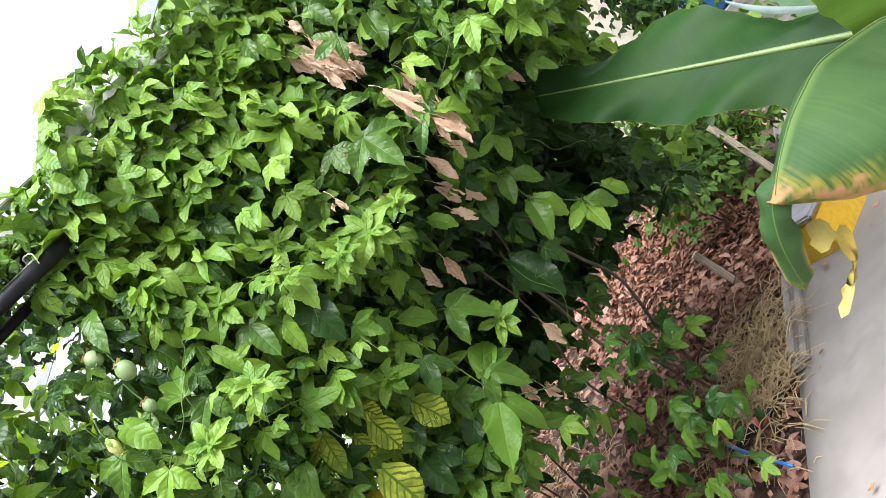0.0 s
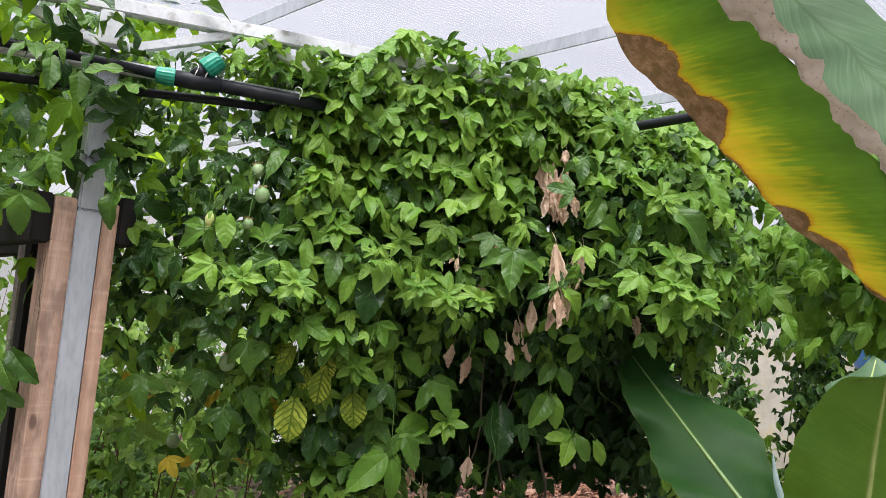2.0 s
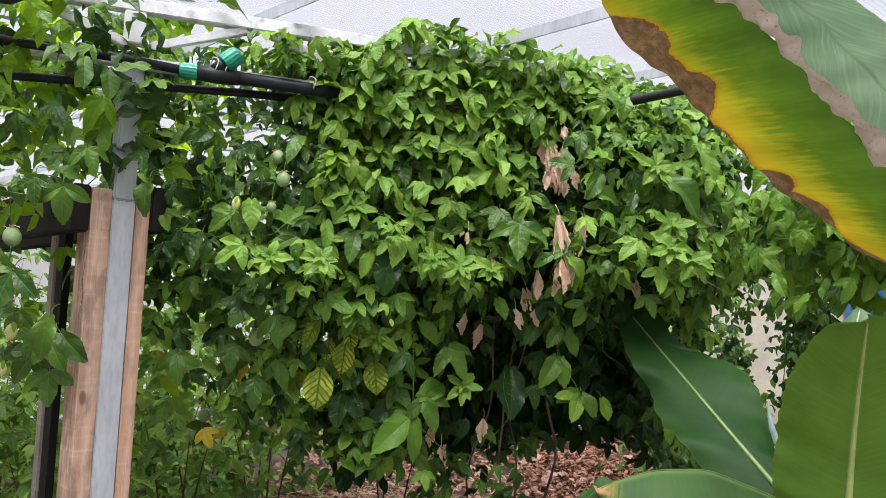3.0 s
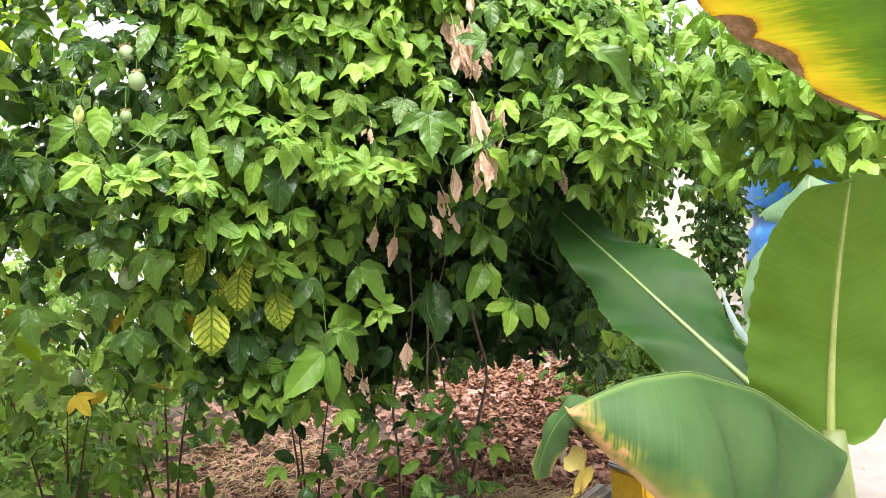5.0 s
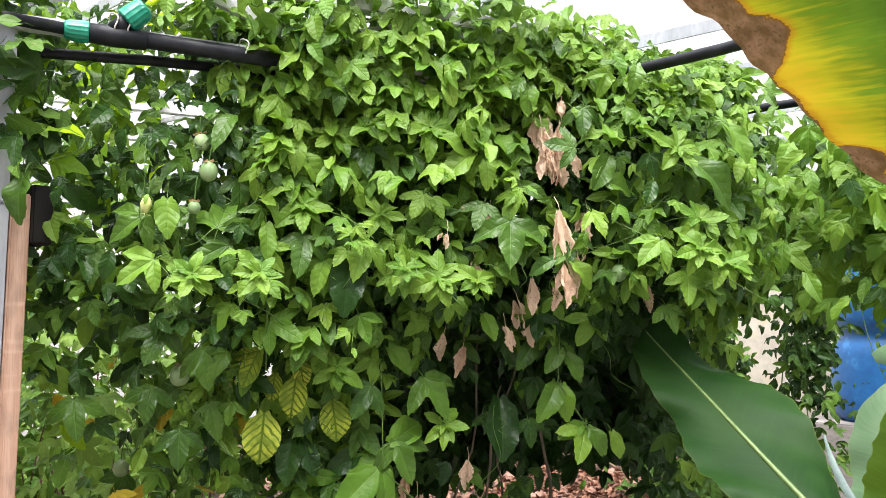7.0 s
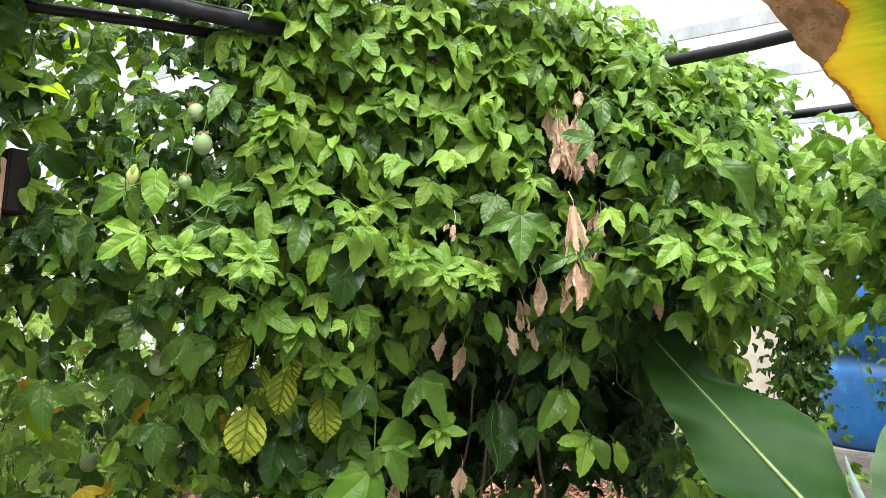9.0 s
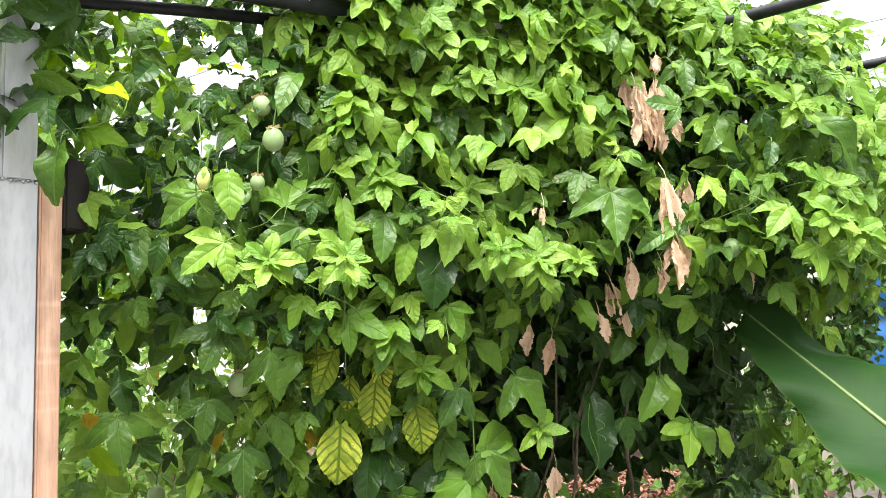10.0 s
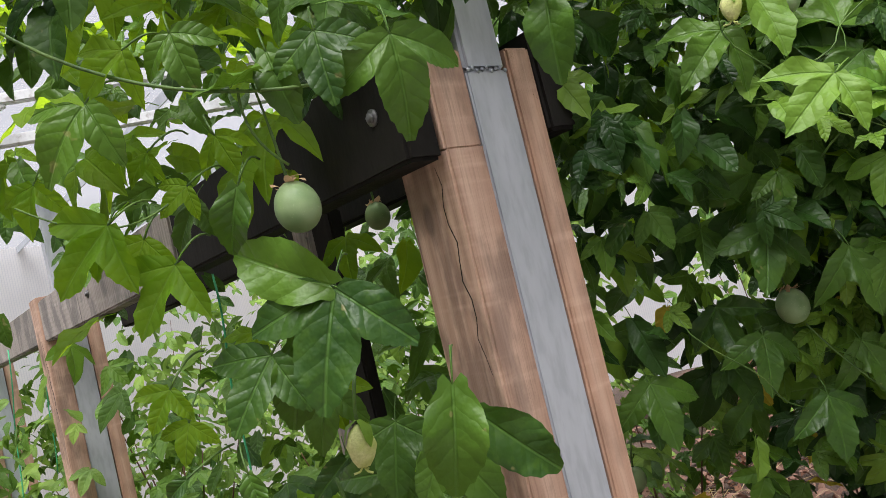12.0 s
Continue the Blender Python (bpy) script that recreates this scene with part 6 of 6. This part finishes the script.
def old_blade(name, edge_l, edge_r, material, label, cols, bow, crumple, seed, rows=90, a0=-0.75, a1=0.86):
    """One strip of the old leaf between two margins, each given by its offset at a few places along the leaf."""
    verts, faces, uvs = [], [], []
    o = Vector(banana2.location)
    for r in range(rows + 1):
        a = a0 + (a1 - a0) * r / rows
        wl = float(np.interp(a, *zip(*edge_l))) + 0.006 * math.sin(31 * a + seed) + 0.004 * math.sin(73 * a)
        wr = float(np.interp(a, *zip(*edge_r))) + 0.006 * math.sin(27 * a + 2 + seed) + crumple * 0.5 * noise.noise(Vector((a * 24, seed, 0)))
        for c in range(cols + 1):
            u = c / cols
            w = wl + (wr - wl) * u
            h = bow(a, u) + 0.008 * math.sin(19 * a + 2 * u) * (0.3 + abs(u - 0.5)) + 0.003 * math.sin(47 * a - 4 * u)
            h += crumple * noise.noise(Vector((a * 16, w * 26, seed * 1.7))) + 0.5 * crumple * noise.noise(Vector((a * 40, w * 60, seed)))
            verts.append(C0 + AX * a + WD * w + OUT * h - o)
    for r in range(rows):
        for c in range(cols):
            k = r * (cols + 1) + c
            faces.append((k, k + 1, k + cols + 2, k + cols + 1))
            for rr, cc in ((r, c), (r, c + 1), (r + 1, c + 1), (r + 1, c)):
                uvs.append((cc / cols, rr / rows))
    return put_mesh(name, verts, faces, material, banana2, label, True, uvs)


MARGIN = ((-0.75, -0.12), (-0.55, -0.22), (-0.42, -0.290), (-0.33, -0.356), (-0.22, -0.385), (-0.10, -0.355), (0.03, -0.305), (0.20, -0.295), (0.36, -0.275), (0.52, -0.215), (0.70, -0.15), (0.80, -0.06), (0.86, 0.02))
TEAR_L = ((-0.75, -0.08), (-0.27, 0.043), (-0.10, 0.105), (0.02, 0.140), (0.20, 0.130), (0.43, 0.157), (0.65, 0.12), (0.86, 0.04))
TEAR_R = ((-0.75, 0.15), (-0.20, 0.190), (-0.02, 0.190), (0.06, 0.176), (0.25, 0.212), (0.43, 0.235), (0.65, 0.17), (0.86, 0.06))
OUTER = ((-0.75, 0.16), (-0.4, 0.25), (-0.15, 0.30), (0.05, 0.36), (0.22, 0.40), (0.5, 0.40), (0.7, 0.26), (0.86, 0.08))
SIGN = 1 if OUT.dot(Vector((0.42, -0.7, 1.49)) - C0) > 0 else -1     # the side that faces the path
old_blade("blade", MARGIN, TEAR_L, m_ban_old, "large leaf, yellow at the margin, with dead brown edges", 22, lambda a, u: SIGN * (0.02 - 0.03 * u * u - 0.02 * a * a), 0.004, 3)
old_blade("dead_margin", TEAR_L, TEAR_R, m_dead, "crumpled dead brown margin", 10, lambda a, u: SIGN * (0.004 - 0.02 * a * a + 0.012 * math.sin(3.1 * u)), 0.026, 5, 150)
old_blade("outer_blade", TEAR_L, OUTER, m_ban_outer, "grey-green outer half of the old leaf", 12, lambda a, u: SIGN * (-0.012 - 0.06 * u - 0.02 * a * a), 0.004, 7)
v, f = tube_data([x - Vector((1.55, 1.75, 0)) for x in curve_points((1.38, 1.66, 2.2), (0.9, 1.5, 2.70), C0 - AX * 0.74 - WD * 0.0, 14)], [0.022 - 0.0008 * k for k in range(15)], 8)
put_mesh("leaf_stalk", v, f, m_rib, banana2)


kerb = part("kerb", bar_bm((0, 0, 0), path_dir * 0.95, 0.10, 0.085, path_side, 0.032), m_concrete)
kerb.location = KERB + path_dir * 0.35 + path_side * 0.03 + UP * 0.045
tagged(kerb, "short worn concrete kerb along the bed", "kerb")


# ---- blue drum, box, stakes, hose ----
def drum(place):
    t = thing("barrel", "waisted blue plastic water barrel half covered by vines", "barrel", place)
    prof = [(r * 1.17, z * 1.17) for r, z in [(0.37, 0.0), (0.40, 0.03), (0.42, 0.10), (0.425, 0.28), (0.42, 0.46), (0.40, 0.53), (0.365, 0.565), (0.36, 0.60), (0.37, 0.63), (0.405, 0.66), (0.42, 0.72), (0.425, 0.90), (0.42, 1.06), (0.39, 1.13), (0.33, 1.16), (0.22, 1.175), (0.20, 1.22), (0.19, 1.225), (0.02, 1.23)]]
    turned(prof, m_blue, "body", t, "", 44)
    turned([(0.263, 1.392), (0.275, 1.404), (0.275, 1.46), (0.246, 1.485), (0.02, 1.49)], m_blue, "lid", t, "", 32)
    return t


drum((1.70, 7.56, 0.73))
blk = part("block", bar_bm((0, 0, 0), (0, 0, 0.75), 1.22, 1.05, Vector((0.95, -0.3, 0)), 0.012), m_concrete)
blk.location = (1.70, 7.56, -0.02)
tagged(blk, "grey concrete block under the blue barrel", "block")

crate = thing("box", "yellow plastic box with a grey lid", "box", (0.25, 4.04, 0.0))
part("body", bar_bm((0, 0, 0), (0, 0, 0.22), 0.34, 0.26, CH, 0.012), m_box, crate)
part("lid", bar_bm((0, 0, 0.222), (0, 0, 0.25), 0.36, 0.28, CH, 0.010), m_lid, crate)


def stake(place, h, lean, w):
    t = part("stake", bar_bm((0, 0, -0.05), (lean, 0, h), w, w * 0.6, Vector((1, 0.2, 0)), 0.003), m_stakewood)
    t.location = place
    return tagged(t, "pale split wooden stake standing in the litter", "stake", "stakes")


stake((-0.24, 4.65, 0), 0.33, -0.02, 0.040)
stake((0.40, 5.20, 0), 0.60, -0.03, 0.042)
stake((-0.62, 3.35, 0), 0.20, 0.02, 0.02)
pipe("hose", curve_points((-0.74, 3.33, 0.06), (-0.66, 3.05, 0.10), (-0.555, 2.80, 0.07), 12), 0.0065, "blue hose on the bed's edge", m_bluehose)
dp = thing("drip_pipe", "black pipe stub with a red band on the bed edge", "pipe", (-0.56, 3.25, 0.03))
v, f = tube_data([(-0.18, 0.02, 0.02), (0.05, 0.0, 0.03), (0.14, 0.0, 0.03)], 0.022, 12)
put_mesh("stub", v, f, m_pipe, dp)
v, f = tube_data([(-0.03, 0.005, 0.027), (0.03, 0.002, 0.029)], 0.0245, 12)
put_mesh("band", v, f, m_red, dp)


# ---- smaller plants: brown-stemmed shrubs, ground cover, far hedges ----
def shrub(place, height, spread, count, stems, seed, label, kind_young=0.3, stem_mat=None, size=(0.05, 0.09), lowest=0.15, name="shrub"):
    rng = random.Random(seed)
    t = thing(name, label, "shrub" if name == "shrub" else "plant", place)
    for i in range(stems):
        w = 2 * math.pi * i / stems + rng.uniform(-0.4, 0.4)
        q = Vector((spread * 0.55 * math.cos(w), spread * 0.55 * math.sin(w), height * rng.uniform(0.7, 0.98)))
        tube("stem", curve_points((0.02 * math.cos(w), 0.02 * math.sin(w), -0.03), q * 0.5 + Vector((0, 0, height * 0.12)), q, 7), [0.0075 - 0.0008 * k for k in range(8)], stem_mat or m_redstem, t, "", 6)
    items = []
    for _ in range(count):
        w, r = rng.uniform(0, 6.283), spread * rng.random() ** 0.5
        z = height * (lowest + (1.05 - lowest) * rng.random())
        p = Vector((r * math.cos(w), r * math.sin(w), z))
        p += Vector((noise.noise(p * 3 + Vector((seed, 0, 0))), noise.noise(p * 3 + Vector((0, seed, 0))), 0)) * spread * 0.5
        out = Vector((math.cos(w), math.sin(w), 0))
        n = out * 0.5 + UP * 0.8 + Vector((rng.gauss(0, 0.4), rng.gauss(0, 0.4), rng.gauss(0, 0.4)))
        items.append((leaf_pose(p, n, out + UP * rng.uniform(-1, 0.3), rng.uniform(*size)), rng.randrange(6), 1 if rng.random() < kind_young else 0))
    leaf_mass("crown", items, FAR_SHAPES, (m_leaf_mass, m_far_mass), t, "")
    return t


shrub((-2.05, 3.35, 0), 1.12, 0.40, 60, 3, 3, "leafy shrub with red-brown stems under the vine", 0.9, size=(0.07, 0.12), lowest=0.66)
shrub((-2.35, 3.0, 0), 1.15, 0.40, 150, 3, 4, "leafy shrub with red-brown stems under the vine", 0.9, size=(0.07, 0.12), lowest=0.3)
shrub((-1.40, 3.55, 0), 0.88, 0.28, 22, 3, 5, "small shrub with red-brown stems", 0.5, size=(0.06, 0.10), lowest=0.68)
shrub((0.02, 5.30, 0), 0.88, 0.36, 320, 3, 8, "low leafy plant growing out of the litter", 0.15, size=(0.045, 0.08), lowest=0.3)
shrub((0.28, 5.75, 0), 0.95, 0.42, 340, 3, 7, "low leafy plant against the far bed", 0.3)
shrub((0.75, 5.3, 0), 0.8, 0.5, 260, 6, 9, "low leafy plant beside the drums", 0.2)


def vine_patch(center, size, count, seed, out, label, leaf=(0.06, 0.10), young=0.2, old=0.0):
    rng = random.Random(seed)
    t = thing("climbing_plant", label, "climbing plant", (center[0], center[1], 0))
    items = []
    for _ in range(count):
        p = Vector((rng.gauss(0, 0.42) * size[0], rng.gauss(0, 0.42) * size[1], center[2] + max(-1, min(1, rng.gauss(0, 0.45))) * size[2]))
        n, tp = hang(rng, out, 0.7, 0.5)
        items.append((leaf_pose(p, n, tp, rng.uniform(*leaf)), rng.randrange(12), 1 if rng.random() < young else 2 if rng.random() < old else 0))
    leaf_mass("foliage", items, MASS_SHAPES, (m_leaf_mass, m_young_mass, m_dark_mass), t, "")
    for i in range(3):
        p = Vector((rng.gauss(0, 0.3) * size[0], rng.gauss(0, 0.3) * size[1], center[2] - size[2] * 0.8))
        q = p + Vector((rng.uniform(-0.2, 0.2), rng.uniform(-0.2, 0.2), size[2] * 1.7))
        tube("stem", curve_points(p, (p + q) / 2 + Vector((rng.uniform(-0.2, 0.2), 0, 0)), q, 8), 0.0035, m_stem, t, "", 6)
    return t


vine_patch((1.04, 3.55, 2.10), (0.60, 0.40, 0.46), 900, 31, Vector((-0.3, -0.9, 0)), "bright vine hanging from the far pipe", (0.08, 0.13), 0.8)
vine_patch((0.55, 4.2, 2.1), (0.5, 0.4, 0.5), 330, 34, Vector((-0.2, -0.9, 0)), "vine hanging from the far pipe", (0.06, 0.10), 0.25)
vine_patch((0.80, 5.7, 1.45), (0.24, 0.3, 0.75), 460, 32, Vector((-0.2, -0.9, 0)), "dark climbing vine in front of the blue drums", (0.05, 0.09), 0.03, 0.6)
vine_patch((1.60, 5.1, 2.28), (0.75, 0.4, 0.36), 400, 33, Vector((-0.2, -0.9, 0)), "vine hanging over the blue drums", (0.06, 0.10), 0.3)
vine_patch((1.55, 6.85, 1.5), (0.45, 0.12, 0.5), 44, 35, Vector((-0.2, -0.9, 0)), "thin vine trailing down the drum", (0.05, 0.08), 0.0, 0.5)
vine_patch((1.75, 6.65, 2.25), (0.55, 0.2, 0.26), 330, 47, Vector((-0.2, -0.9, 0)), "dark vine over the barrel's top", (0.08, 0.13), 0.08, 0.7)
vine_patch((2.65, 6.75, 1.8), (0.5, 0.2, 0.7), 520, 48, Vector((-0.2, -0.9, 0)), "dark vine climbing the wall beside the barrel", (0.08, 0.13), 0.08, 0.7)
vine_patch((0.55, 5.5, 2.1), (0.5, 0.3, 0.42), 420, 41, Vector((-0.2, -0.9, 0)), "dark vine climbing the cream wall", (0.06, 0.10), 0.05, 0.6)
vine_patch((0.32, 5.3, 1.25), (0.16, 0.2, 0.42), 190, 46, Vector((-0.2, -0.9, 0)), "dark vine climbing before the cream wall", (0.05, 0.085), 0.05, 0.5)
vine_patch((0.20, 5.9, 0.55), (0.6, 0.3, 0.45), 520, 42, Vector((-0.2, -0.9, 0)), "dark vine at the foot of the cream wall", (0.06, 0.10), 0.15)
vine_patch((-0.75, 7.2, 1.0), (0.7, 0.3, 0.45), 480, 45, Vector((-0.2, -0.9, 0)), "dark vine at the foot of the cream wall", (0.07, 0.12), 0.15)
vine_patch((-2.9, 3.6, 2.0), (1.1, 0.6, 0.6), 170, 36, Vector((0.3, -0.9, 0)), "vine under the roof beyond the posts", (0.06, 0.11), 0.4)
vine_patch((-2.0, 4.6, 2.3), (1.3, 0.5, 0.4), 150, 37, Vector((0.3, -0.9, 0)), "vine under the roof beyond the posts", (0.06, 0.11), 0.4)

for i, (x, y, h, sp) in enumerate(((-3.3, 3.5, 1.25, 0.5), (-2.75, 3.7, 1.1, 0.45), (-4.1, 3.2, 1.35, 0.55), (-3.0, 2.75, 0.75, 0.35), (-4.9, 2.6, 1.3, 0.6), (-3.6, 2.95, 0.9, 0.4), (-4.6, 3.4, 1.5, 0.6))):
    shrub((x, y, 0), h, sp, 330, 3, 80 + i, "bright leafy shrub between the posts", 0.6, size=(0.05, 0.10), lowest=0.03)
# a belt of shrubs far behind, beyond the posts
for i, (x, y, h, sp) in enumerate(((-3.0, 4.8, 1.5, 0.6), (-3.9, 4.4, 1.4, 0.6), (-4.7, 3.9, 1.6, 0.7), (-5.4, 3.0, 1.5, 0.7), (-5.8, 4.9, 1.9, 0.9), (-3.8, 6.3, 1.9, 0.9), (-6.6, 3.6, 1.9, 0.9), (-2.0, 7.0, 1.7, 0.8), (-4.5, 5.3, 1.8, 0.8), (-5.0, 6.6, 2.1, 1.0), (-4.1, 4.9, 1.7, 0.6))):
    shrub((x, y, 0), h, sp, 360, 3, 60 + i, "bright leafy shrub behind the posts", 0.6, size=(0.07, 0.13), lowest=0.05)

# low weeds on the ground beyond the posts
rw = random.Random(5)
weeds = []
for _ in range(2000):
    p = Vector((rw.uniform(-6.5, -1.55), rw.uniform(2.1, 7.6), 0.02 + 0.28 * rw.random() ** 1.5))
    if (p - POST).dot(B) < 0.9 or p.x > -2.35 - 0.3 * rw.random():
        continue
    w = rw.uniform(0, 6.283)
    n = UP + Vector((rw.gauss(0, 0.45), rw.gauss(0, 0.45), 0))
    weeds.append((leaf_pose(p, n, Vector((math.cos(w), math.sin(w), 0.1)), rw.uniform(0.06, 0.13)), rw.randrange(6), 1 if rw.random() < 0.75 else 0))
weed = leaf_mass("weeds", weeds, FAR_SHAPES, (m_leaf_mass, m_far_mass), None, "bright low weeds covering the earth")
tagged(weed, "bright low weeds covering the earth", "weeds", "", "stuff")

# ---- litter, straw, flakes ----
def chip_shape(seed):
    rng = random.Random(seed)
    n = rng.randrange(4, 7)
    top = []
    for k in range(n):
        w = 2 * math.pi * k / n + rng.uniform(-0.3, 0.3)
        r = rng.uniform(0.6, 1.1)
        top.append((r * math.cos(w), 0.55 * r * math.sin(w), rng.uniform(-0.22, 0.22)))
    verts = top + [(x * 0.96, y * 0.96, z - 0.07) for x, y, z in top]
    faces = [tuple(range(n)), tuple(reversed(range(n, 2 * n)))] + [(k, n + k, n + (k + 1) % n, (k + 1) % n) for k in range(n)]
    faces = [faces[0], faces[1]] + [tuple(reversed(f)) for f in faces[2:]]
    return verts, faces


def bed(x, y):
    """Height of the heaped litter bed, which rises away from the path."""
    edge = -(Vector((x, y, 0)) - KERB).dot(path_side)
    return 0.125 * max(0.0, y - 4.3) * min(1.0, max(0.0, edge / 0.6)) * min(1.0, max(0.0, (x + 4.2) / 0.8))


vs, fs = [], []
for j in range(37):
    for i in range(53):
        x, y = -4.3 + 5.2 * i / 52, 4.2 + 3.6 * j / 36
        vs.append((x, y, bed(x, y) - 0.035 + 0.03 * noise.noise(Vector((x * 2.5, y * 2.5, 1.0)))))
fs = [(j * 53 + i, j * 53 + i + 1, (j + 1) * 53 + i + 1, (j + 1) * 53 + i) for j in range(36) for i in range(52)]
tagged(put_mesh("ground_mound", vs, fs, m_soil), "heaped dark earth under the leaf litter", "ground", "", "structure")

CHIPS = [chip_shape(s) for s in range(10)]
rc = random.Random(77)
litter = thing("litter", "red-brown bark chips and dead leaves on the bed", "litter", (-0.6, 4.5, 0))
litter.location = (0, 0, 0)
litter["kind"] = "stuff"
chip_meshes = []
for vs, fs in CHIPS:
    me = bpy.data.meshes.new("chip")
    me.from_pydata(vs, [], fs)
    me.materials.append(m_litter_one)
    chip_meshes.append(me)
joined_v, joined_f = [], []
count = 0
for i in range(24000):
    r = rc.random()
    x, y = (rc.uniform(-3.2, 0.9), 2.5 + 5.5 * rc.random() ** 1.1) if i % 2 else (rc.uniform(-1.3, 0.9), rc.uniform(3.2, 6.8))
    if (Vector((x, y, 0)) - KERB).dot(path_side) > -0.02 and (Vector((x, y, 0)) - KERB).dot(path_dir) < 4.4:
        continue
    if x < -2.5 - 0.25 * math.sin(y * 3) or (y > 5.0 and noise.noise(Vector((x * 1.1, y * 1.1, 4.0))) < -0.28):
        continue
    m = pose(x, y, bed(x, y) + 0.004 + 0.05 * rc.random() ** 2 + 0.10 * max(0, noise.noise(Vector((x * 0.8, y * 0.8, 9)))), rc.gauss(0, 24), rc.gauss(0, 24), rc.uniform(0, 360)) @ Matrix.Scale(rc.uniform(0.013, 0.040), 4)
    k = rc.randrange(10)
    if count < 290 and -0.9 < x < 0.2 and y < 5.2 and rc.random() < 0.3:
        ob = new("chip", chip_meshes[k])
        ob.matrix_basis = m
        ob.parent = litter
        count += 1
    else:
        o = len(joined_v)
        joined_v += [m @ Vector(v) for v in CHIPS[k][0]]
        joined_f += [tuple(o + a for a in f) for f in CHIPS[k][1]]
dead = []
for i in range(3400):
    x, y = rc.uniform(-3.2, 0.9), 2.8 + 4.6 * rc.random()
    if (Vector((x, y, 0)) - KERB).dot(path_side) > -0.04:
        continue
    w = rc.uniform(0, 6.283)
    face = UP + Vector((rc.gauss(0, 0.45), rc.gauss(0, 0.45), 0))
    dead.append((leaf_pose((x, y, bed(x, y) + 0.015 + 0.05 * rc.random()), face, Vector((math.cos(w), math.sin(w), 0)), rc.uniform(0.04, 0.085)), rc.randrange(6), 0))
leaf_mass("dead_leaves", dead, FAR_SHAPES, (m_dead_mass,), litter, "curled pinkish-brown dead leaves")
tagged(put_mesh("chips", joined_v, joined_f, m_litter_mass, litter, "", False), "scattered red-brown bark and leaf chips", "", "", "stuff")

vs, fs = [], []
for i in range(2600):
    c = Vector((-0.45 + rc.gauss(0, 0.22), 3.6 + rc.gauss(0, 0.28), 0)) if i % 3 else Vector((-2.1 + rc.gauss(0, 0.35), 4.4 + rc.gauss(0, 0.4), 0))
    if (c - KERB).dot(path_side) > 0.03:
        continue
    w, ln = rc.uniform(0, 6.28), rc.uniform(0.08, 0.22)
    d = Vector((math.cos(w), math.sin(w), rc.uniform(-0.1, 0.35)))
    sd = Vector((-math.sin(w), math.cos(w), 0.4)) * 0.0022
    h = UP * (bed(c.x, c.y) + rc.uniform(0.01, 0.10))
    p0, p1, p2 = c + h, c + h + d * ln * 0.5 + UP * 0.015, c + h + d * ln - UP * 0.01
    o = len(vs)
    vs += [p0 - sd, p0 + sd, p1 - sd, p1 + sd, p2 - sd * 0.4, p2 + sd * 0.4]
    fs += [(o, o + 1, o + 3, o + 2), (o + 2, o + 3, o + 5, o + 4)]
tagged(put_mesh("dry_grass", vs, fs, m_straw, None, "", False), "pale dry grass lying on the bed edge", "dry grass", "", "stuff")

vs, fs = [], []
for i in range(90):
    c = KERB + path_side * rc.uniform(0.02, 1.2) + path_dir * rc.uniform(-1.6, 2.5) + UP * 0.05
    m = Matrix.Translation(c) @ pose(0, 0, 0, rc.gauss(0, 14), rc.gauss(0, 14), rc.uniform(0, 360)) @ Matrix.Scale(rc.uniform(0.008, 0.028), 4)
    k = rc.randrange(10)
    o = len(vs)
    vs += [m @ Vector(v) for v in CHIPS[k][0]]
    fs += [tuple(o + a for a in f) for f in CHIPS[k][1]]
tagged(put_mesh("crumbs", vs, fs, dry_material("crumb", (0.30, 0.15, 0.07), (0.50, 0.28, 0.14), False), None, "", False), "brown flakes strewn on the concrete", "crumbs", "", "stuff")
